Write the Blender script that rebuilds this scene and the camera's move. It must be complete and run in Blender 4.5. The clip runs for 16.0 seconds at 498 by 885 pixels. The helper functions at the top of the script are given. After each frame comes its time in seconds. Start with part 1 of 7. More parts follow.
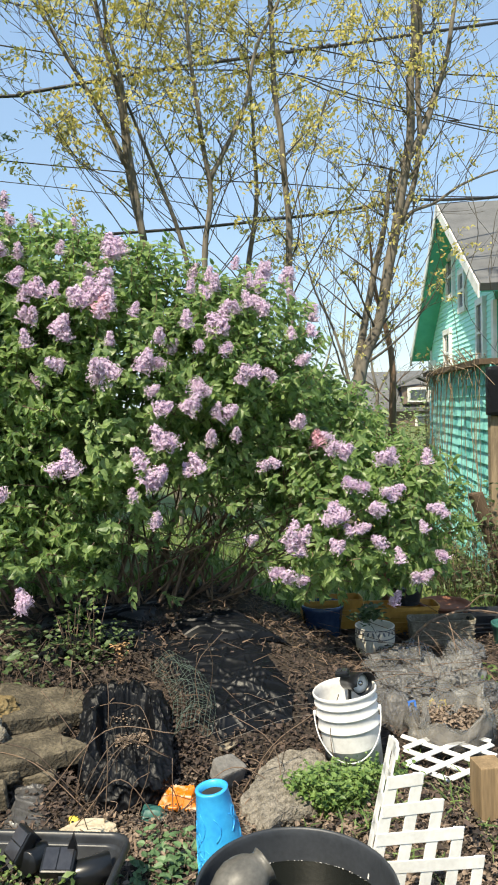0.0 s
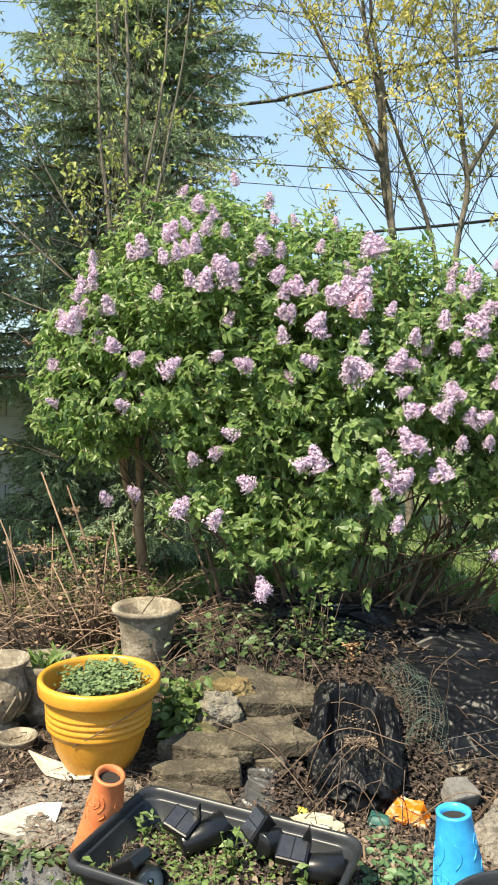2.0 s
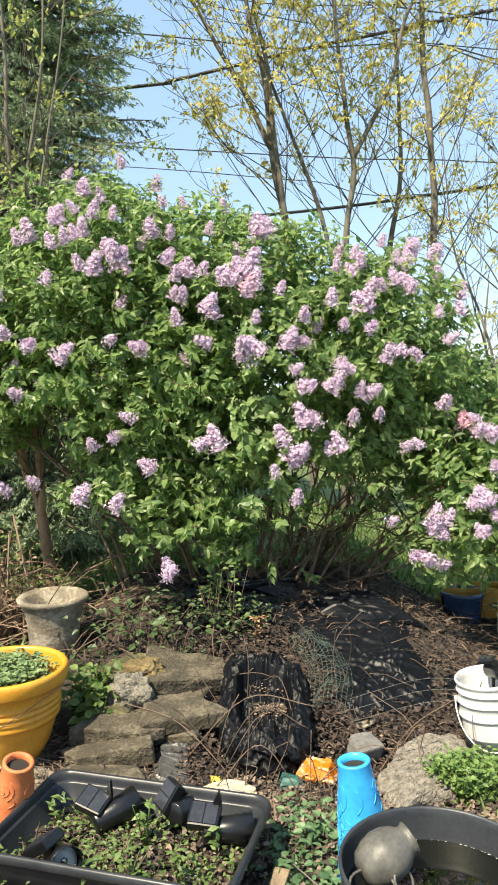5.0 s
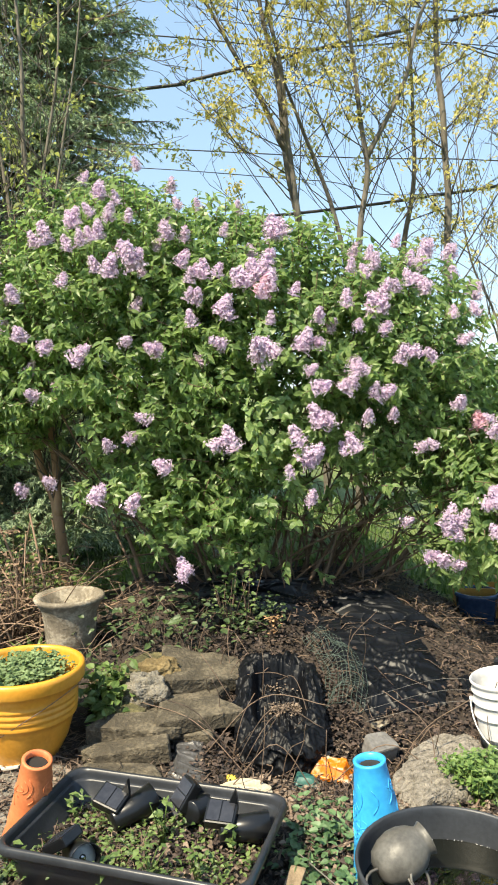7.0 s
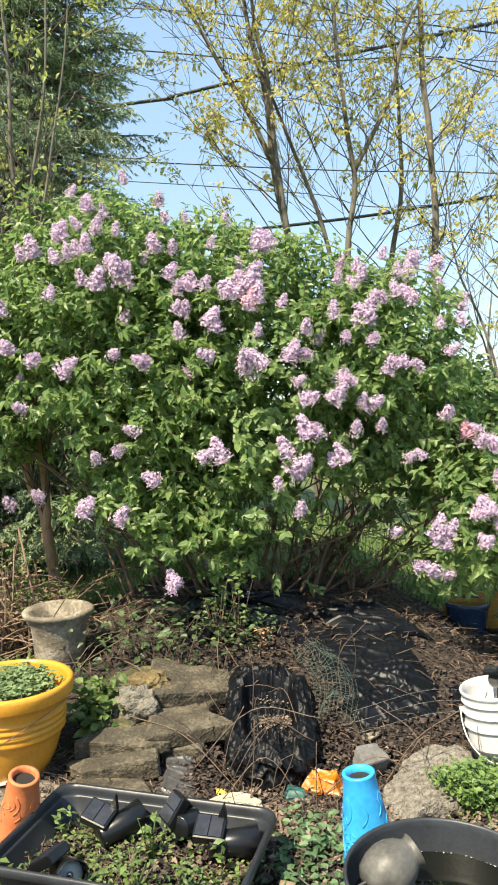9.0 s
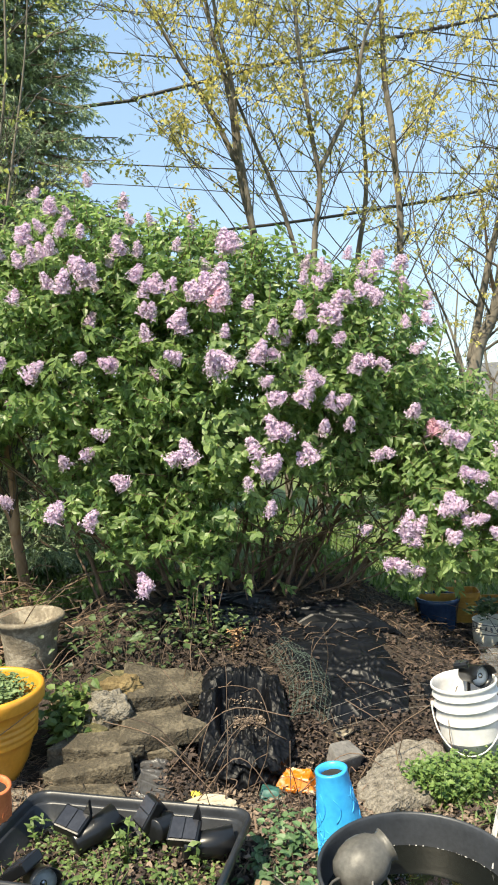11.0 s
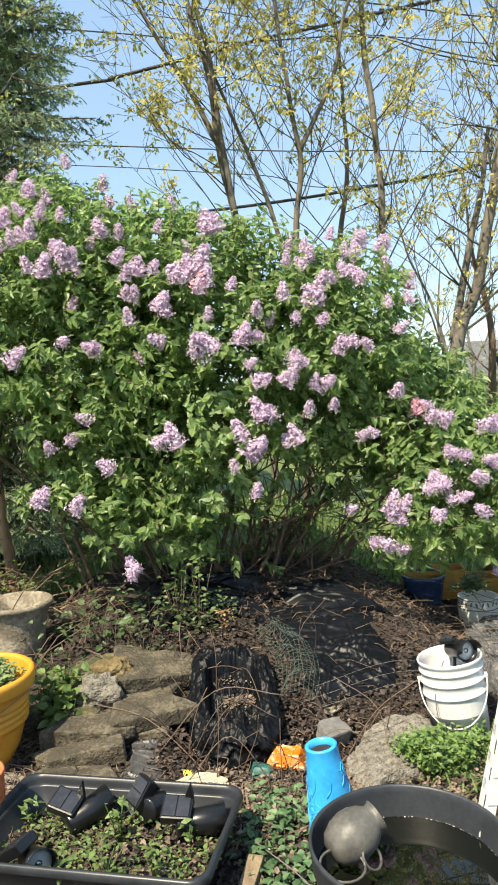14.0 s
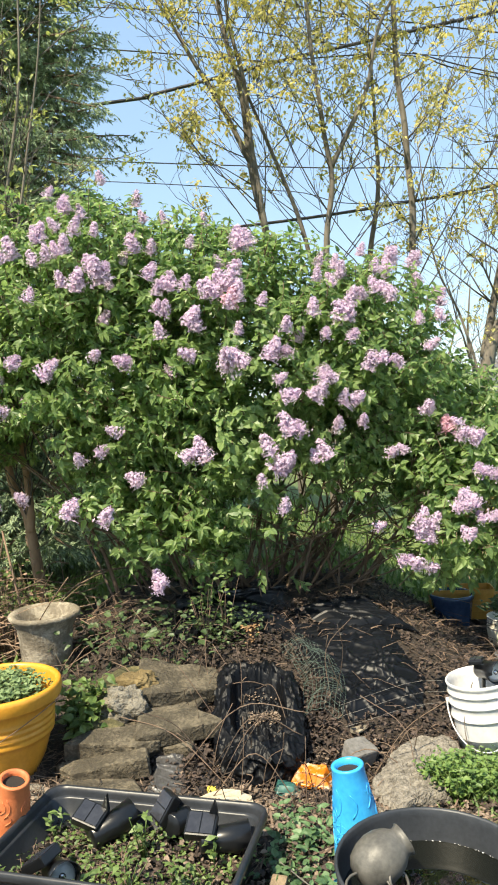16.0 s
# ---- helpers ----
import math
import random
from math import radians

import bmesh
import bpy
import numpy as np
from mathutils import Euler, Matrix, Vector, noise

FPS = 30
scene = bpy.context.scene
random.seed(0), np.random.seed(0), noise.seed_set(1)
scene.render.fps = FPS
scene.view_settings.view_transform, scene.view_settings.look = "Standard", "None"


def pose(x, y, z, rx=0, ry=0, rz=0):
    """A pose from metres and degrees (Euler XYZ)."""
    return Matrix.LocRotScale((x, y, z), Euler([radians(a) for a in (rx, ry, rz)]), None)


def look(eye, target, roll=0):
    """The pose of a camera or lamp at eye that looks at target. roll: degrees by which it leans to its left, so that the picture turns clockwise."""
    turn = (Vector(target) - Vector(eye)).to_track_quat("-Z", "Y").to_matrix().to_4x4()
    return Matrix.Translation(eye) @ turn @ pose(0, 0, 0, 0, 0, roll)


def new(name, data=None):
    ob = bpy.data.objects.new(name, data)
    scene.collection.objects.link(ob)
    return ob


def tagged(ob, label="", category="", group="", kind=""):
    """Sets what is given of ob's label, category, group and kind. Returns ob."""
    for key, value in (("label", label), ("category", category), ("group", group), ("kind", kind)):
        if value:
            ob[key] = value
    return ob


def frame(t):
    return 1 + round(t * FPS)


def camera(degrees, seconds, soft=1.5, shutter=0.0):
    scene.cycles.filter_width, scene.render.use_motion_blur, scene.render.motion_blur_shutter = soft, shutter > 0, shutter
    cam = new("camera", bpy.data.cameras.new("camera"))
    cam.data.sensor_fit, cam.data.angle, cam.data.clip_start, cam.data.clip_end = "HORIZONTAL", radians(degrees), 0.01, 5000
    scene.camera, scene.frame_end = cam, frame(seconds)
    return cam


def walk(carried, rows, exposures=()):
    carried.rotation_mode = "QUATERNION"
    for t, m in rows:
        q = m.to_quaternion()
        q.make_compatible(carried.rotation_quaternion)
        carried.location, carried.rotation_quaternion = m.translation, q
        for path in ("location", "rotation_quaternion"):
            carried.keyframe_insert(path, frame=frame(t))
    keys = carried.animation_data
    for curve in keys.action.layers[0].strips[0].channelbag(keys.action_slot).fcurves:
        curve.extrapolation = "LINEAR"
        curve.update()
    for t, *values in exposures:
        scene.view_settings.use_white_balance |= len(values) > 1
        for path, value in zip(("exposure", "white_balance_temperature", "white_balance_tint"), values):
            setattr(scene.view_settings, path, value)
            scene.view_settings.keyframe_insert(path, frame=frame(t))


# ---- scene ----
cam = camera(36.97, 16.0, soft=1.9)
PATH = [
    (0, (0.074, 0.026, 1.570), (0.456, 1.986, 1.467), -1.68),
    (0.5, (0.045, 0.044, 1.575), (0.208, 2.034, 1.465), -2.11),
    (1, (0.010, 0.058, 1.577), (0.037, 2.055, 1.470), -1.49),
    (1.5, (-0.020, 0.060, 1.580), (-0.118, 2.054, 1.477), 0.32),
    (2, (-0.050, 0.061, 1.577), (-0.257, 2.047, 1.471), 1.62),
    (2.5, (-0.057, 0.066, 1.565), (-0.302, 2.048, 1.456), 2.35),
    (3, (-0.028, 0.057, 1.552), (-0.198, 2.046, 1.435), 2.16),
    (3.5, (0.006, 0.030, 1.544), (0.042, 2.026, 1.418), 1.33),
    (4, (0.019, 0.010, 1.540), (0.117, 2.003, 1.407), 0.26),
    (4.5, (0.014, 0.020, 1.543), (0.087, 2.014, 1.406), -0.60),
    (4.7, (0.013, 0.019, 1.543), (0.064, 2.013, 1.405), -0.85),
    (7, (0.000, 0.000, 1.550), (-0.000, 1.995, 1.411), -1.00),
    (7.5, (0.006, -0.005, 1.552), (0.008, 1.991, 1.421), -1.05),
    (8, (0.013, -0.003, 1.551), (0.025, 1.993, 1.428), -1.15),
    (8.5, (0.016, 0.000, 1.549), (0.034, 1.997, 1.435), -1.32),
    (10.8, (0.034, -0.008, 1.553), (0.096, 1.988, 1.449), -2.05),
    (11, (0.034, -0.007, 1.549), (0.131, 1.988, 1.441), -2.37),
    (11.2, (0.056, -0.004, 1.542), (0.208, 1.987, 1.421), -2.72),
    (11.5, (0.074, -0.006, 1.530), (0.340, 1.971, 1.385), -3.38),
    (12, (0.090, -0.032, 1.529), (0.466, 1.924, 1.347), -4.93),
    (12.5, (0.076, -0.027, 1.534), (0.447, 1.929, 1.336), -5.49),
    (13, (0.059, -0.038, 1.545), (0.409, 1.922, 1.353), -5.05),
    (13.5, (0.039, -0.026, 1.547), (0.259, 1.954, 1.377), -3.95),
    (14, (0.031, -0.015, 1.548), (0.166, 1.974, 1.391), -3.25),
    (14.5, (0.025, -0.008, 1.547), (0.138, 1.983, 1.394), -3.00),
    (15, (0.022, -0.010, 1.550), (0.117, 1.983, 1.406), -2.84),
    (15.5, (0.019, -0.016, 1.554), (0.104, 1.978, 1.428), -2.62),
    (16, (0.021, -0.014, 1.550), (0.087, 1.982, 1.435), -2.58),
]
walk(cam, [(t, look(e, g, r)) for t, e, g, r in PATH], [(0.0, 0.84, 8350, 4.6), (1.0, 1.05, 8600, 4.2), (2.4, 1.15, 8700, 4.2), (3.5, 1.15, 8700, 4.2), (8.0, 1.14, 8700, 4.2), (11.0, 1.07, 8650, 4.2), (11.5, 0.95, 8500, 4.2), (12.2, 0.9, 8400, 4.2), (13.0, 0.9, 8400, 4.2), (13.5, 0.95, 8500, 4.2), (14.5, 1.08, 8650, 4.2), (16.0, 1.1, 8650, 4.2)])

# ---- world, sun ----
SUN_EL, SUN_AZ = 54, -140  # height, and the bearing it comes from (clockwise from +y)
world = bpy.data.worlds.new("world")
scene.world = world
world.use_nodes = True
wn = world.node_tree
sky = wn.nodes.new("ShaderNodeTexSky")
sky.sky_type, sky.sun_disc = "NISHITA", False
sky.sun_elevation, sky.sun_rotation = radians(SUN_EL), radians(SUN_AZ)
sky.air_density, sky.dust_density, sky.ozone_density = 0.85, 0.6, 1.2
bg = wn.nodes["Background"]
bg.inputs["Strength"].default_value = 0.15
haze = wn.nodes.new("ShaderNodeMix")  # a thin even haze over the blue
haze.data_type = "RGBA"
haze.inputs["Factor"].default_value = 0.6
for socket in haze.inputs:
    if socket.type == "RGBA" and socket.name == "A":
        wn.links.new(sky.outputs[0], socket)
    if socket.type == "RGBA" and socket.name == "B":
        socket.default_value = (1.35, 2.45, 4.7, 1)
wn.links.new([s for s in haze.outputs if s.type == "RGBA"][0], bg.inputs["Color"])
sun = new("sun", bpy.data.lights.new("sun", "SUN"))
sun.data.energy, sun.data.angle, sun.data.color = 4.2, radians(0.5), (1.0, 0.972, 0.935)
_a, _e = radians(SUN_AZ), radians(SUN_EL)
sun_dir = Vector((math.sin(_a) * math.cos(_e), math.cos(_a) * math.cos(_e), math.sin(_e)))
sun.matrix_world = look(sun_dir * 40, (0, 0, 0))

# ---- materials ----


def mat(name, a, b, rough=0.75, scale=6.0, fine=70.0, bump=0.25, dist=0.01, metal=0.0, spec=0.5, rnd="", through_light=0.0, vary=0.35, mid=0.5, stretch=None, c=None, coat=0.0):
    """Two colours mixed by coarse and fine noise, with relief; rnd varies it piece by piece."""
    m = bpy.data.materials.new(name)
    m.use_nodes = True
    nt = m.node_tree
    n, ln = nt.nodes, nt.links
    p = n["Principled BSDF"]
    tc = n.new("ShaderNodeTexCoord")
    src = tc.outputs["Object"]
    if stretch:
        mp = n.new("ShaderNodeMapping")
        mp.inputs["Scale"].default_value = stretch
        ln.new(src, mp.inputs[0])
        src = mp.outputs[0]
    n1, n2 = n.new("ShaderNodeTexNoise"), n.new("ShaderNodeTexNoise")
    for node, sc, det in ((n1, scale, 5), (n2, fine, 4)):
        node.inputs["Scale"].default_value = sc
        node.inputs["Detail"].default_value = det
        ln.new(src, node.inputs["Vector"])
    add = n.new("ShaderNodeMath")
    add.operation = "MULTIPLY_ADD"
    ln.new(n2.outputs[0], add.inputs[0])
    add.inputs[1].default_value = 0.6
    ln.new(n1.outputs[0], add.inputs[2])
    fac = add.outputs[0]
    if rnd:
        info = n.new("ShaderNodeObjectInfo" if rnd == "object" else "ShaderNodeNewGeometry")
        out = info.outputs["Random" if rnd == "object" else "Random Per Island"]
        ad2 = n.new("ShaderNodeMath")
        ad2.operation = "MULTIPLY_ADD"
        ln.new(out, ad2.inputs[0])
        ad2.inputs[1].default_value = vary * 2
        off = n.new("ShaderNodeMath")
        off.operation = "SUBTRACT"
        ln.new(fac, off.inputs[0])
        off.inputs[1].default_value = vary
        ln.new(off.outputs[0], ad2.inputs[2])
        fac = ad2.outputs[0]
    ramp = n.new("ShaderNodeValToRGB")
    ramp.color_ramp.elements[0].position, ramp.color_ramp.elements[1].position = 0.8 - mid + 0.05, 0.8 + mid * 0.5
    ramp.color_ramp.elements[0].color, ramp.color_ramp.elements[1].color = (*a, 1), (*b, 1)
    if c:
        el = ramp.color_ramp.elements.new(0.8)
        el.color = (*c, 1)
    ln.new(fac, ramp.inputs[0])
    ln.new(ramp.outputs[0], p.inputs["Base Color"])
    p.inputs["Roughness"].default_value = rough
    p.inputs["Metallic"].default_value = metal
    p.inputs["Specular IOR Level"].default_value = spec
    p.inputs["Coat Weight"].default_value = coat
    if bump:
        bp = n.new("ShaderNodeBump")
        bp.inputs["Strength"].default_value, bp.inputs["Distance"].default_value = bump, dist
        ln.new(add.outputs[0], bp.inputs["Height"])
        ln.new(bp.outputs[0], p.inputs["Normal"])
    if through_light:
        tr, mx = n.new("ShaderNodeBsdfTranslucent"), n.new("ShaderNodeMixShader")
        hs = n.new("ShaderNodeHueSaturation")
        hs.inputs["Value"].default_value = 1.5
        hs.inputs["Saturation"].default_value = 1.1
        ln.new(ramp.outputs[0], hs.inputs["Color"])
        ln.new(hs.outputs[0], tr.inputs["Color"])
        mx.inputs[0].default_value = through_light
        ln.new(p.outputs[0], mx.inputs[1])
        ln.new(tr.outputs[0], mx.inputs[2])
        ln.new(mx.outputs[0], n["Material Output"].inputs[0])
    return m


M = {}
M["soil"] = mat("soil", (0.011, 0.0085, 0.007), (0.048, 0.035, 0.027), 0.95, 2.2, 45, 0.9, 0.03)
M["lawn"] = mat("lawn", (0.05, 0.085, 0.022), (0.15, 0.19, 0.06), 0.9, 3, 60, 0.8, 0.02)
M["leaf"] = mat("lilac_leaf", (0.06, 0.135, 0.048), (0.25, 0.35, 0.135), 0.4, 14, 120, 0.15, 0.003, rnd="island", through_light=0.52, vary=0.32)
M["leaf_piece"] = mat("lilac_leaf_piece", (0.06, 0.135, 0.048), (0.25, 0.35, 0.135), 0.42, 14, 120, 0.15, 0.003, rnd="object", through_light=0.42, vary=0.28)
M["flower"] = mat("lilac_flower", (0.42, 0.29, 0.42), (0.68, 0.55, 0.68), 0.7, 9, 90, 0.1, 0.002, rnd="island", through_light=0.25, vary=0.3, spec=0.25)
M["flower_pink"] = mat("pink_flower", (0.45, 0.2, 0.28), (0.66, 0.42, 0.5), 0.6, 9, 90, 0.1, 0.002, rnd="island", through_light=0.25, vary=0.35)
M["bark"] = mat("bark", (0.045, 0.038, 0.03), (0.19, 0.165, 0.135), 0.9, 7, 40, 0.6, 0.012, stretch=(1, 1, 0.25))
M["bark_dark"] = mat("dark_bark", (0.06, 0.04, 0.029), (0.21, 0.14, 0.1), 0.9, 9, 60, 0.6, 0.008, stretch=(1, 1, 0.3))
M["bark_brown"] = mat("brown_bark", (0.07, 0.042, 0.028), (0.2, 0.128, 0.086), 0.9, 9, 60, 0.5, 0.008, stretch=(1, 1, 0.3))
M["stem_brown"] = mat("red_brown_stem", (0.13, 0.075, 0.045), (0.36, 0.225, 0.14), 0.85, 9, 60, 0.5, 0.006, stretch=(1, 1, 0.3))
M["twig"] = mat("twig", (0.03, 0.027, 0.024), (0.1, 0.088, 0.074), 0.9, 9, 60, 0.3, 0.004)
M["young"] = mat("young_leaf", (0.27, 0.255, 0.085), (0.58, 0.51, 0.2), 0.6, 4, 60, 0.1, 0.002, rnd="island", through_light=0.45, vary=0.3)
M["sapling"] = mat("sapling_leaf", (0.17, 0.21, 0.07), (0.38, 0.41, 0.15), 0.6, 4, 60, 0.1, 0.002, rnd="island", through_light=0.4, vary=0.3)
M["needle"] = mat("needle", (0.06, 0.105, 0.072), (0.36, 0.45, 0.28), 0.6, 2.5, 50, 0, 0, rnd="island", vary=0.3, spec=0.3, through_light=0.2)
M["litter"] = mat("dead_leaf", (0.0075, 0.0055, 0.005), (0.088, 0.061, 0.05), 0.85, 12, 90, 0.3, 0.004, rnd="island", vary=0.45)
M["brush"] = mat("dry_brush", (0.06, 0.038, 0.026), (0.29, 0.195, 0.135), 0.85, 9, 60, 0.2, 0.003, rnd="island", vary=0.4)
M["pale_litter"] = mat("bleached_leaf", (0.045, 0.033, 0.025), (0.25, 0.185, 0.14), 0.85, 12, 90, 0.3, 0.004, rnd="island", vary=0.4)
M["straw"] = mat("dry_stalk", (0.026, 0.019, 0.015), (0.17, 0.115, 0.082), 0.8, 9, 60, 0.2, 0.003, rnd="island", vary=0.4)
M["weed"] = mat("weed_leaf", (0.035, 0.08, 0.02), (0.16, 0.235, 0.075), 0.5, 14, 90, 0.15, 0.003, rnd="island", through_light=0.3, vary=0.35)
M["mint"] = mat("mint_leaf", (0.045, 0.105, 0.026), (0.19, 0.29, 0.088), 0.5, 14, 90, 0.15, 0.003, rnd="island", through_light=0.3, vary=0.35)
M["strawberry"] = mat("strawberry_leaf", (0.03, 0.075, 0.03), (0.13, 0.23, 0.105), 0.5, 14, 90, 0.15, 0.003, rnd="island", through_light=0.25, vary=0.35)
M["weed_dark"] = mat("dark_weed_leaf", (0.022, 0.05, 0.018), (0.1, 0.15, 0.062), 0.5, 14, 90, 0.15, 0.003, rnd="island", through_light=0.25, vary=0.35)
M["moss"] = mat("pot_herb", (0.04, 0.08, 0.03), (0.2, 0.28, 0.12), 0.65, 14, 90, 0.15, 0.003, rnd="island", through_light=0.2, vary=0.35)
M["stone"] = mat("field_stone", (0.022, 0.018, 0.013), (0.15, 0.125, 0.088), 0.9, 13, 70, 1.0, 0.02, c=(0.07, 0.058, 0.04))
M["stone_moss"] = mat("mossy_stone", (0.025, 0.024, 0.011), (0.15, 0.13, 0.06), 0.92, 15, 70, 1.0, 0.018, c=(0.07, 0.065, 0.03))
M["stone_gold"] = mat("golden_stone", (0.06, 0.04, 0.015), (0.26, 0.19, 0.09), 0.9, 11, 60, 0.8, 0.015, c=(0.14, 0.1, 0.045))
M["stone_grey"] = mat("grey_stone", (0.05, 0.043, 0.034), (0.26, 0.235, 0.19), 0.92, 26, 110, 1.0, 0.02)
M["pebble"] = mat("pebbly_rock", (0.03, 0.026, 0.021), (0.28, 0.25, 0.21), 0.92, 42, 130, 0.9, 0.012, mid=0.4)
M["concrete"] = mat("weathered_concrete", (0.055, 0.042, 0.028), (0.36, 0.315, 0.245), 0.92, 9, 60, 0.7, 0.012, c=(0.19, 0.16, 0.12))
M["plastic_black"] = mat("black_plastic", (0.009, 0.0105, 0.013), (0.032, 0.035, 0.041), 0.36, 10, 90, 0.12, 0.003, spec=0.4)
M["lamp_black"] = mat("glossy_black_plastic", (0.003, 0.0033, 0.004), (0.011, 0.012, 0.014), 0.28, 10, 90, 0.08, 0.002, spec=0.45)
M["tarp"] = mat("black_film", (0.003, 0.0038, 0.0055), (0.0065, 0.0078, 0.0105), 0.39, 5, 22, 0.1, 0.003, spec=0.18, mid=0.6)
M["sack"] = mat("black_sack_film", (0.0016, 0.0019, 0.0026), (0.0055, 0.0063, 0.0085), 0.45, 14, 48, 0.6, 0.006, spec=0.2)
M["film_grey"] = mat("dusty_film", (0.008, 0.008, 0.009), (0.09, 0.088, 0.088), 0.35, 7, 40, 0.35, 0.01, stretch=(3, 1, 1))
M["tub"] = mat("black_rubber", (0.013, 0.0155, 0.0195), (0.042, 0.047, 0.055), 0.45, 9, 80, 0.25, 0.004)
M["water"] = mat("dark_water", (0.003, 0.004, 0.003), (0.007, 0.008, 0.006), 0.0, 6, 30, 0.01, 0.001, spec=0.5)
M["pewter"] = mat("pewter_grey", (0.03, 0.029, 0.026), (0.13, 0.123, 0.11), 0.48, 16, 90, 0.4, 0.004)
M["wire"] = mat("grey_wire", (0.08, 0.075, 0.07), (0.22, 0.2, 0.18), 0.5, 20, 90, 0.1, 0.002)
M["blue"] = mat("blue_plastic", (0.0, 0.22, 0.58), (0.02, 0.4, 0.78), 0.38, 9, 60, 0.12, 0.003)
M["orange"] = mat("terracotta_orange", (0.44, 0.1, 0.035), (0.66, 0.2, 0.08), 0.6, 14, 80, 0.3, 0.005)
M["yellow"] = mat("yellow_plastic", (0.46, 0.18, 0.014), (0.72, 0.34, 0.05), 0.36, 5, 60, 0.1, 0.003)
M["white_plastic"] = mat("white_plastic", (0.47, 0.465, 0.455), (0.7, 0.7, 0.7), 0.45, 8, 60, 0.08, 0.002)
M["white"] = mat("white_vinyl", (0.52, 0.51, 0.49), (0.76, 0.76, 0.75), 0.5, 10, 70, 0.1, 0.002)
M["bag_fill"] = mat("bag_contents", (0.04, 0.032, 0.026), (0.2, 0.17, 0.14), 0.9, 14, 60, 0.9, 0.02)


def film(name, tone, cover, rough=0.25):
    """Thin milky sheeting, partly see-through, with a gloss."""
    m = mat(name, tuple(0.6 * v for v in tone), tone, rough, 11, 34, 0.55, 0.008)
    n, ln = m.node_tree.nodes, m.node_tree.links
    tr, mx = n.new("ShaderNodeBsdfTransparent"), n.new("ShaderNodeMixShader")
    mx.inputs[0].default_value = cover
    ln.new(tr.outputs[0], mx.inputs[1])
    ln.new(n["Principled BSDF"].outputs[0], mx.inputs[2])
    ln.new(mx.outputs[0], n["Material Output"].inputs[0])
    return m


M["bag"] = film("clear_bag", (0.155, 0.155, 0.158), 0.6, 0.45)
M["bag_brown"] = film("leaf_filled_bag", (0.25, 0.245, 0.235), 0.45, 0.42)
M["bag_white"] = film("milky_bag", (0.24, 0.238, 0.235), 0.6, 0.45)
M["orange_film"] = mat("orange_wrapper", (0.45, 0.09, 0.008), (0.62, 0.5, 0.36), 0.35, 9, 40, 0.3, 0.004, c=(0.62, 0.17, 0.012))
M["teal_film"] = mat("teal_plastic", (0.01, 0.06, 0.055), (0.035, 0.13, 0.11), 0.45, 9, 60, 0.2, 0.004)
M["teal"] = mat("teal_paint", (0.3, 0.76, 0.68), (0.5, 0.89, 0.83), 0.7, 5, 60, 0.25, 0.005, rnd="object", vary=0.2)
# darker copy of the teal paint, with the soffit's shade put into the colour
M["teal_dark"] = mat("teal_shaded", (0.03, 0.34, 0.25), (0.07, 0.5, 0.38), 0.65, 4, 60, 0.15, 0.004)
M["shingle"] = mat("teal_shingle", (0.05, 0.38, 0.36), (0.29, 0.74, 0.7), 0.8, 9, 50, 0.7, 0.008, rnd="object", vary=0.35, stretch=(3, 3, 1))
M["roof"] = mat("asphalt_shingle", (0.06, 0.062, 0.066), (0.14, 0.143, 0.148), 0.95, 3, 60, 0.5, 0.01)
M["trim"] = mat("white_paint", (0.6, 0.58, 0.55), (0.82, 0.8, 0.77), 0.6, 6, 60, 0.15, 0.003)
M["wood"] = mat("weathered_wood", (0.07, 0.048, 0.032), (0.27, 0.2, 0.13), 0.85, 9, 60, 0.5, 0.006, stretch=(3, 3, 0.4))
M["wood_new"] = mat("post_wood", (0.085, 0.055, 0.028), (0.3, 0.205, 0.115), 0.8, 9, 45, 0.7, 0.006, stretch=(3, 3, 0.25))
M["wood_rot"] = mat("rotten_wood", (0.025, 0.017, 0.012), (0.13, 0.085, 0.055), 0.95, 9, 50, 0.7, 0.01, stretch=(3, 3, 0.5))
# near-black paint for shade inside the shed, the vases and the jug slot
M["dark"] = mat("shade_black", (0.008, 0.007, 0.006), (0.03, 0.026, 0.022), 0.95, 4, 40, 0.2, 0.01)
M["block"] = mat("painted_block", (0.26, 0.265, 0.27), (0.46, 0.465, 0.47), 0.85, 4, 60, 0.3, 0.006, rnd="object", vary=0.12)
M["mortar"] = mat("mortar", (0.3, 0.3, 0.3), (0.5, 0.5, 0.49), 0.95, 8, 60, 0.4, 0.006)
M["cable"] = mat("black_cable", (0.01, 0.01, 0.012), (0.03, 0.03, 0.034), 0.5, 9, 60, 0, 0)
M["brown_wall"] = mat("brown_siding", (0.09, 0.065, 0.055), (0.19, 0.145, 0.125), 0.85, 3, 40, 0.3, 0.01)
M["glass"] = mat("window_glass", (0.05, 0.06, 0.07), (0.1, 0.12, 0.14), 0.05, 1.5, 20, 0, 0)
M["lens"] = mat("clear_lens", (0.5, 0.5, 0.48), (0.75, 0.75, 0.72), 0.12, 20, 90, 0.2, 0.003)
M["chrome"] = mat("dull_chrome", (0.4, 0.4, 0.4), (0.6, 0.6, 0.6), 0.25, 12, 60, 0.1, 0.002, metal=0.9)
M["solar"] = mat("solar_cell", (0.012, 0.013, 0.018), (0.04, 0.042, 0.05), 0.15, 20, 90, 0.05, 0.002)
M["terra"] = mat("terracotta", (0.12, 0.04, 0.02), (0.26, 0.1, 0.055), 0.8, 9, 60, 0.3, 0.005)
M["ochre"] = mat("ochre_plastic", (0.32, 0.15, 0.025), (0.55, 0.28, 0.05), 0.55, 6, 50, 0.15, 0.004)
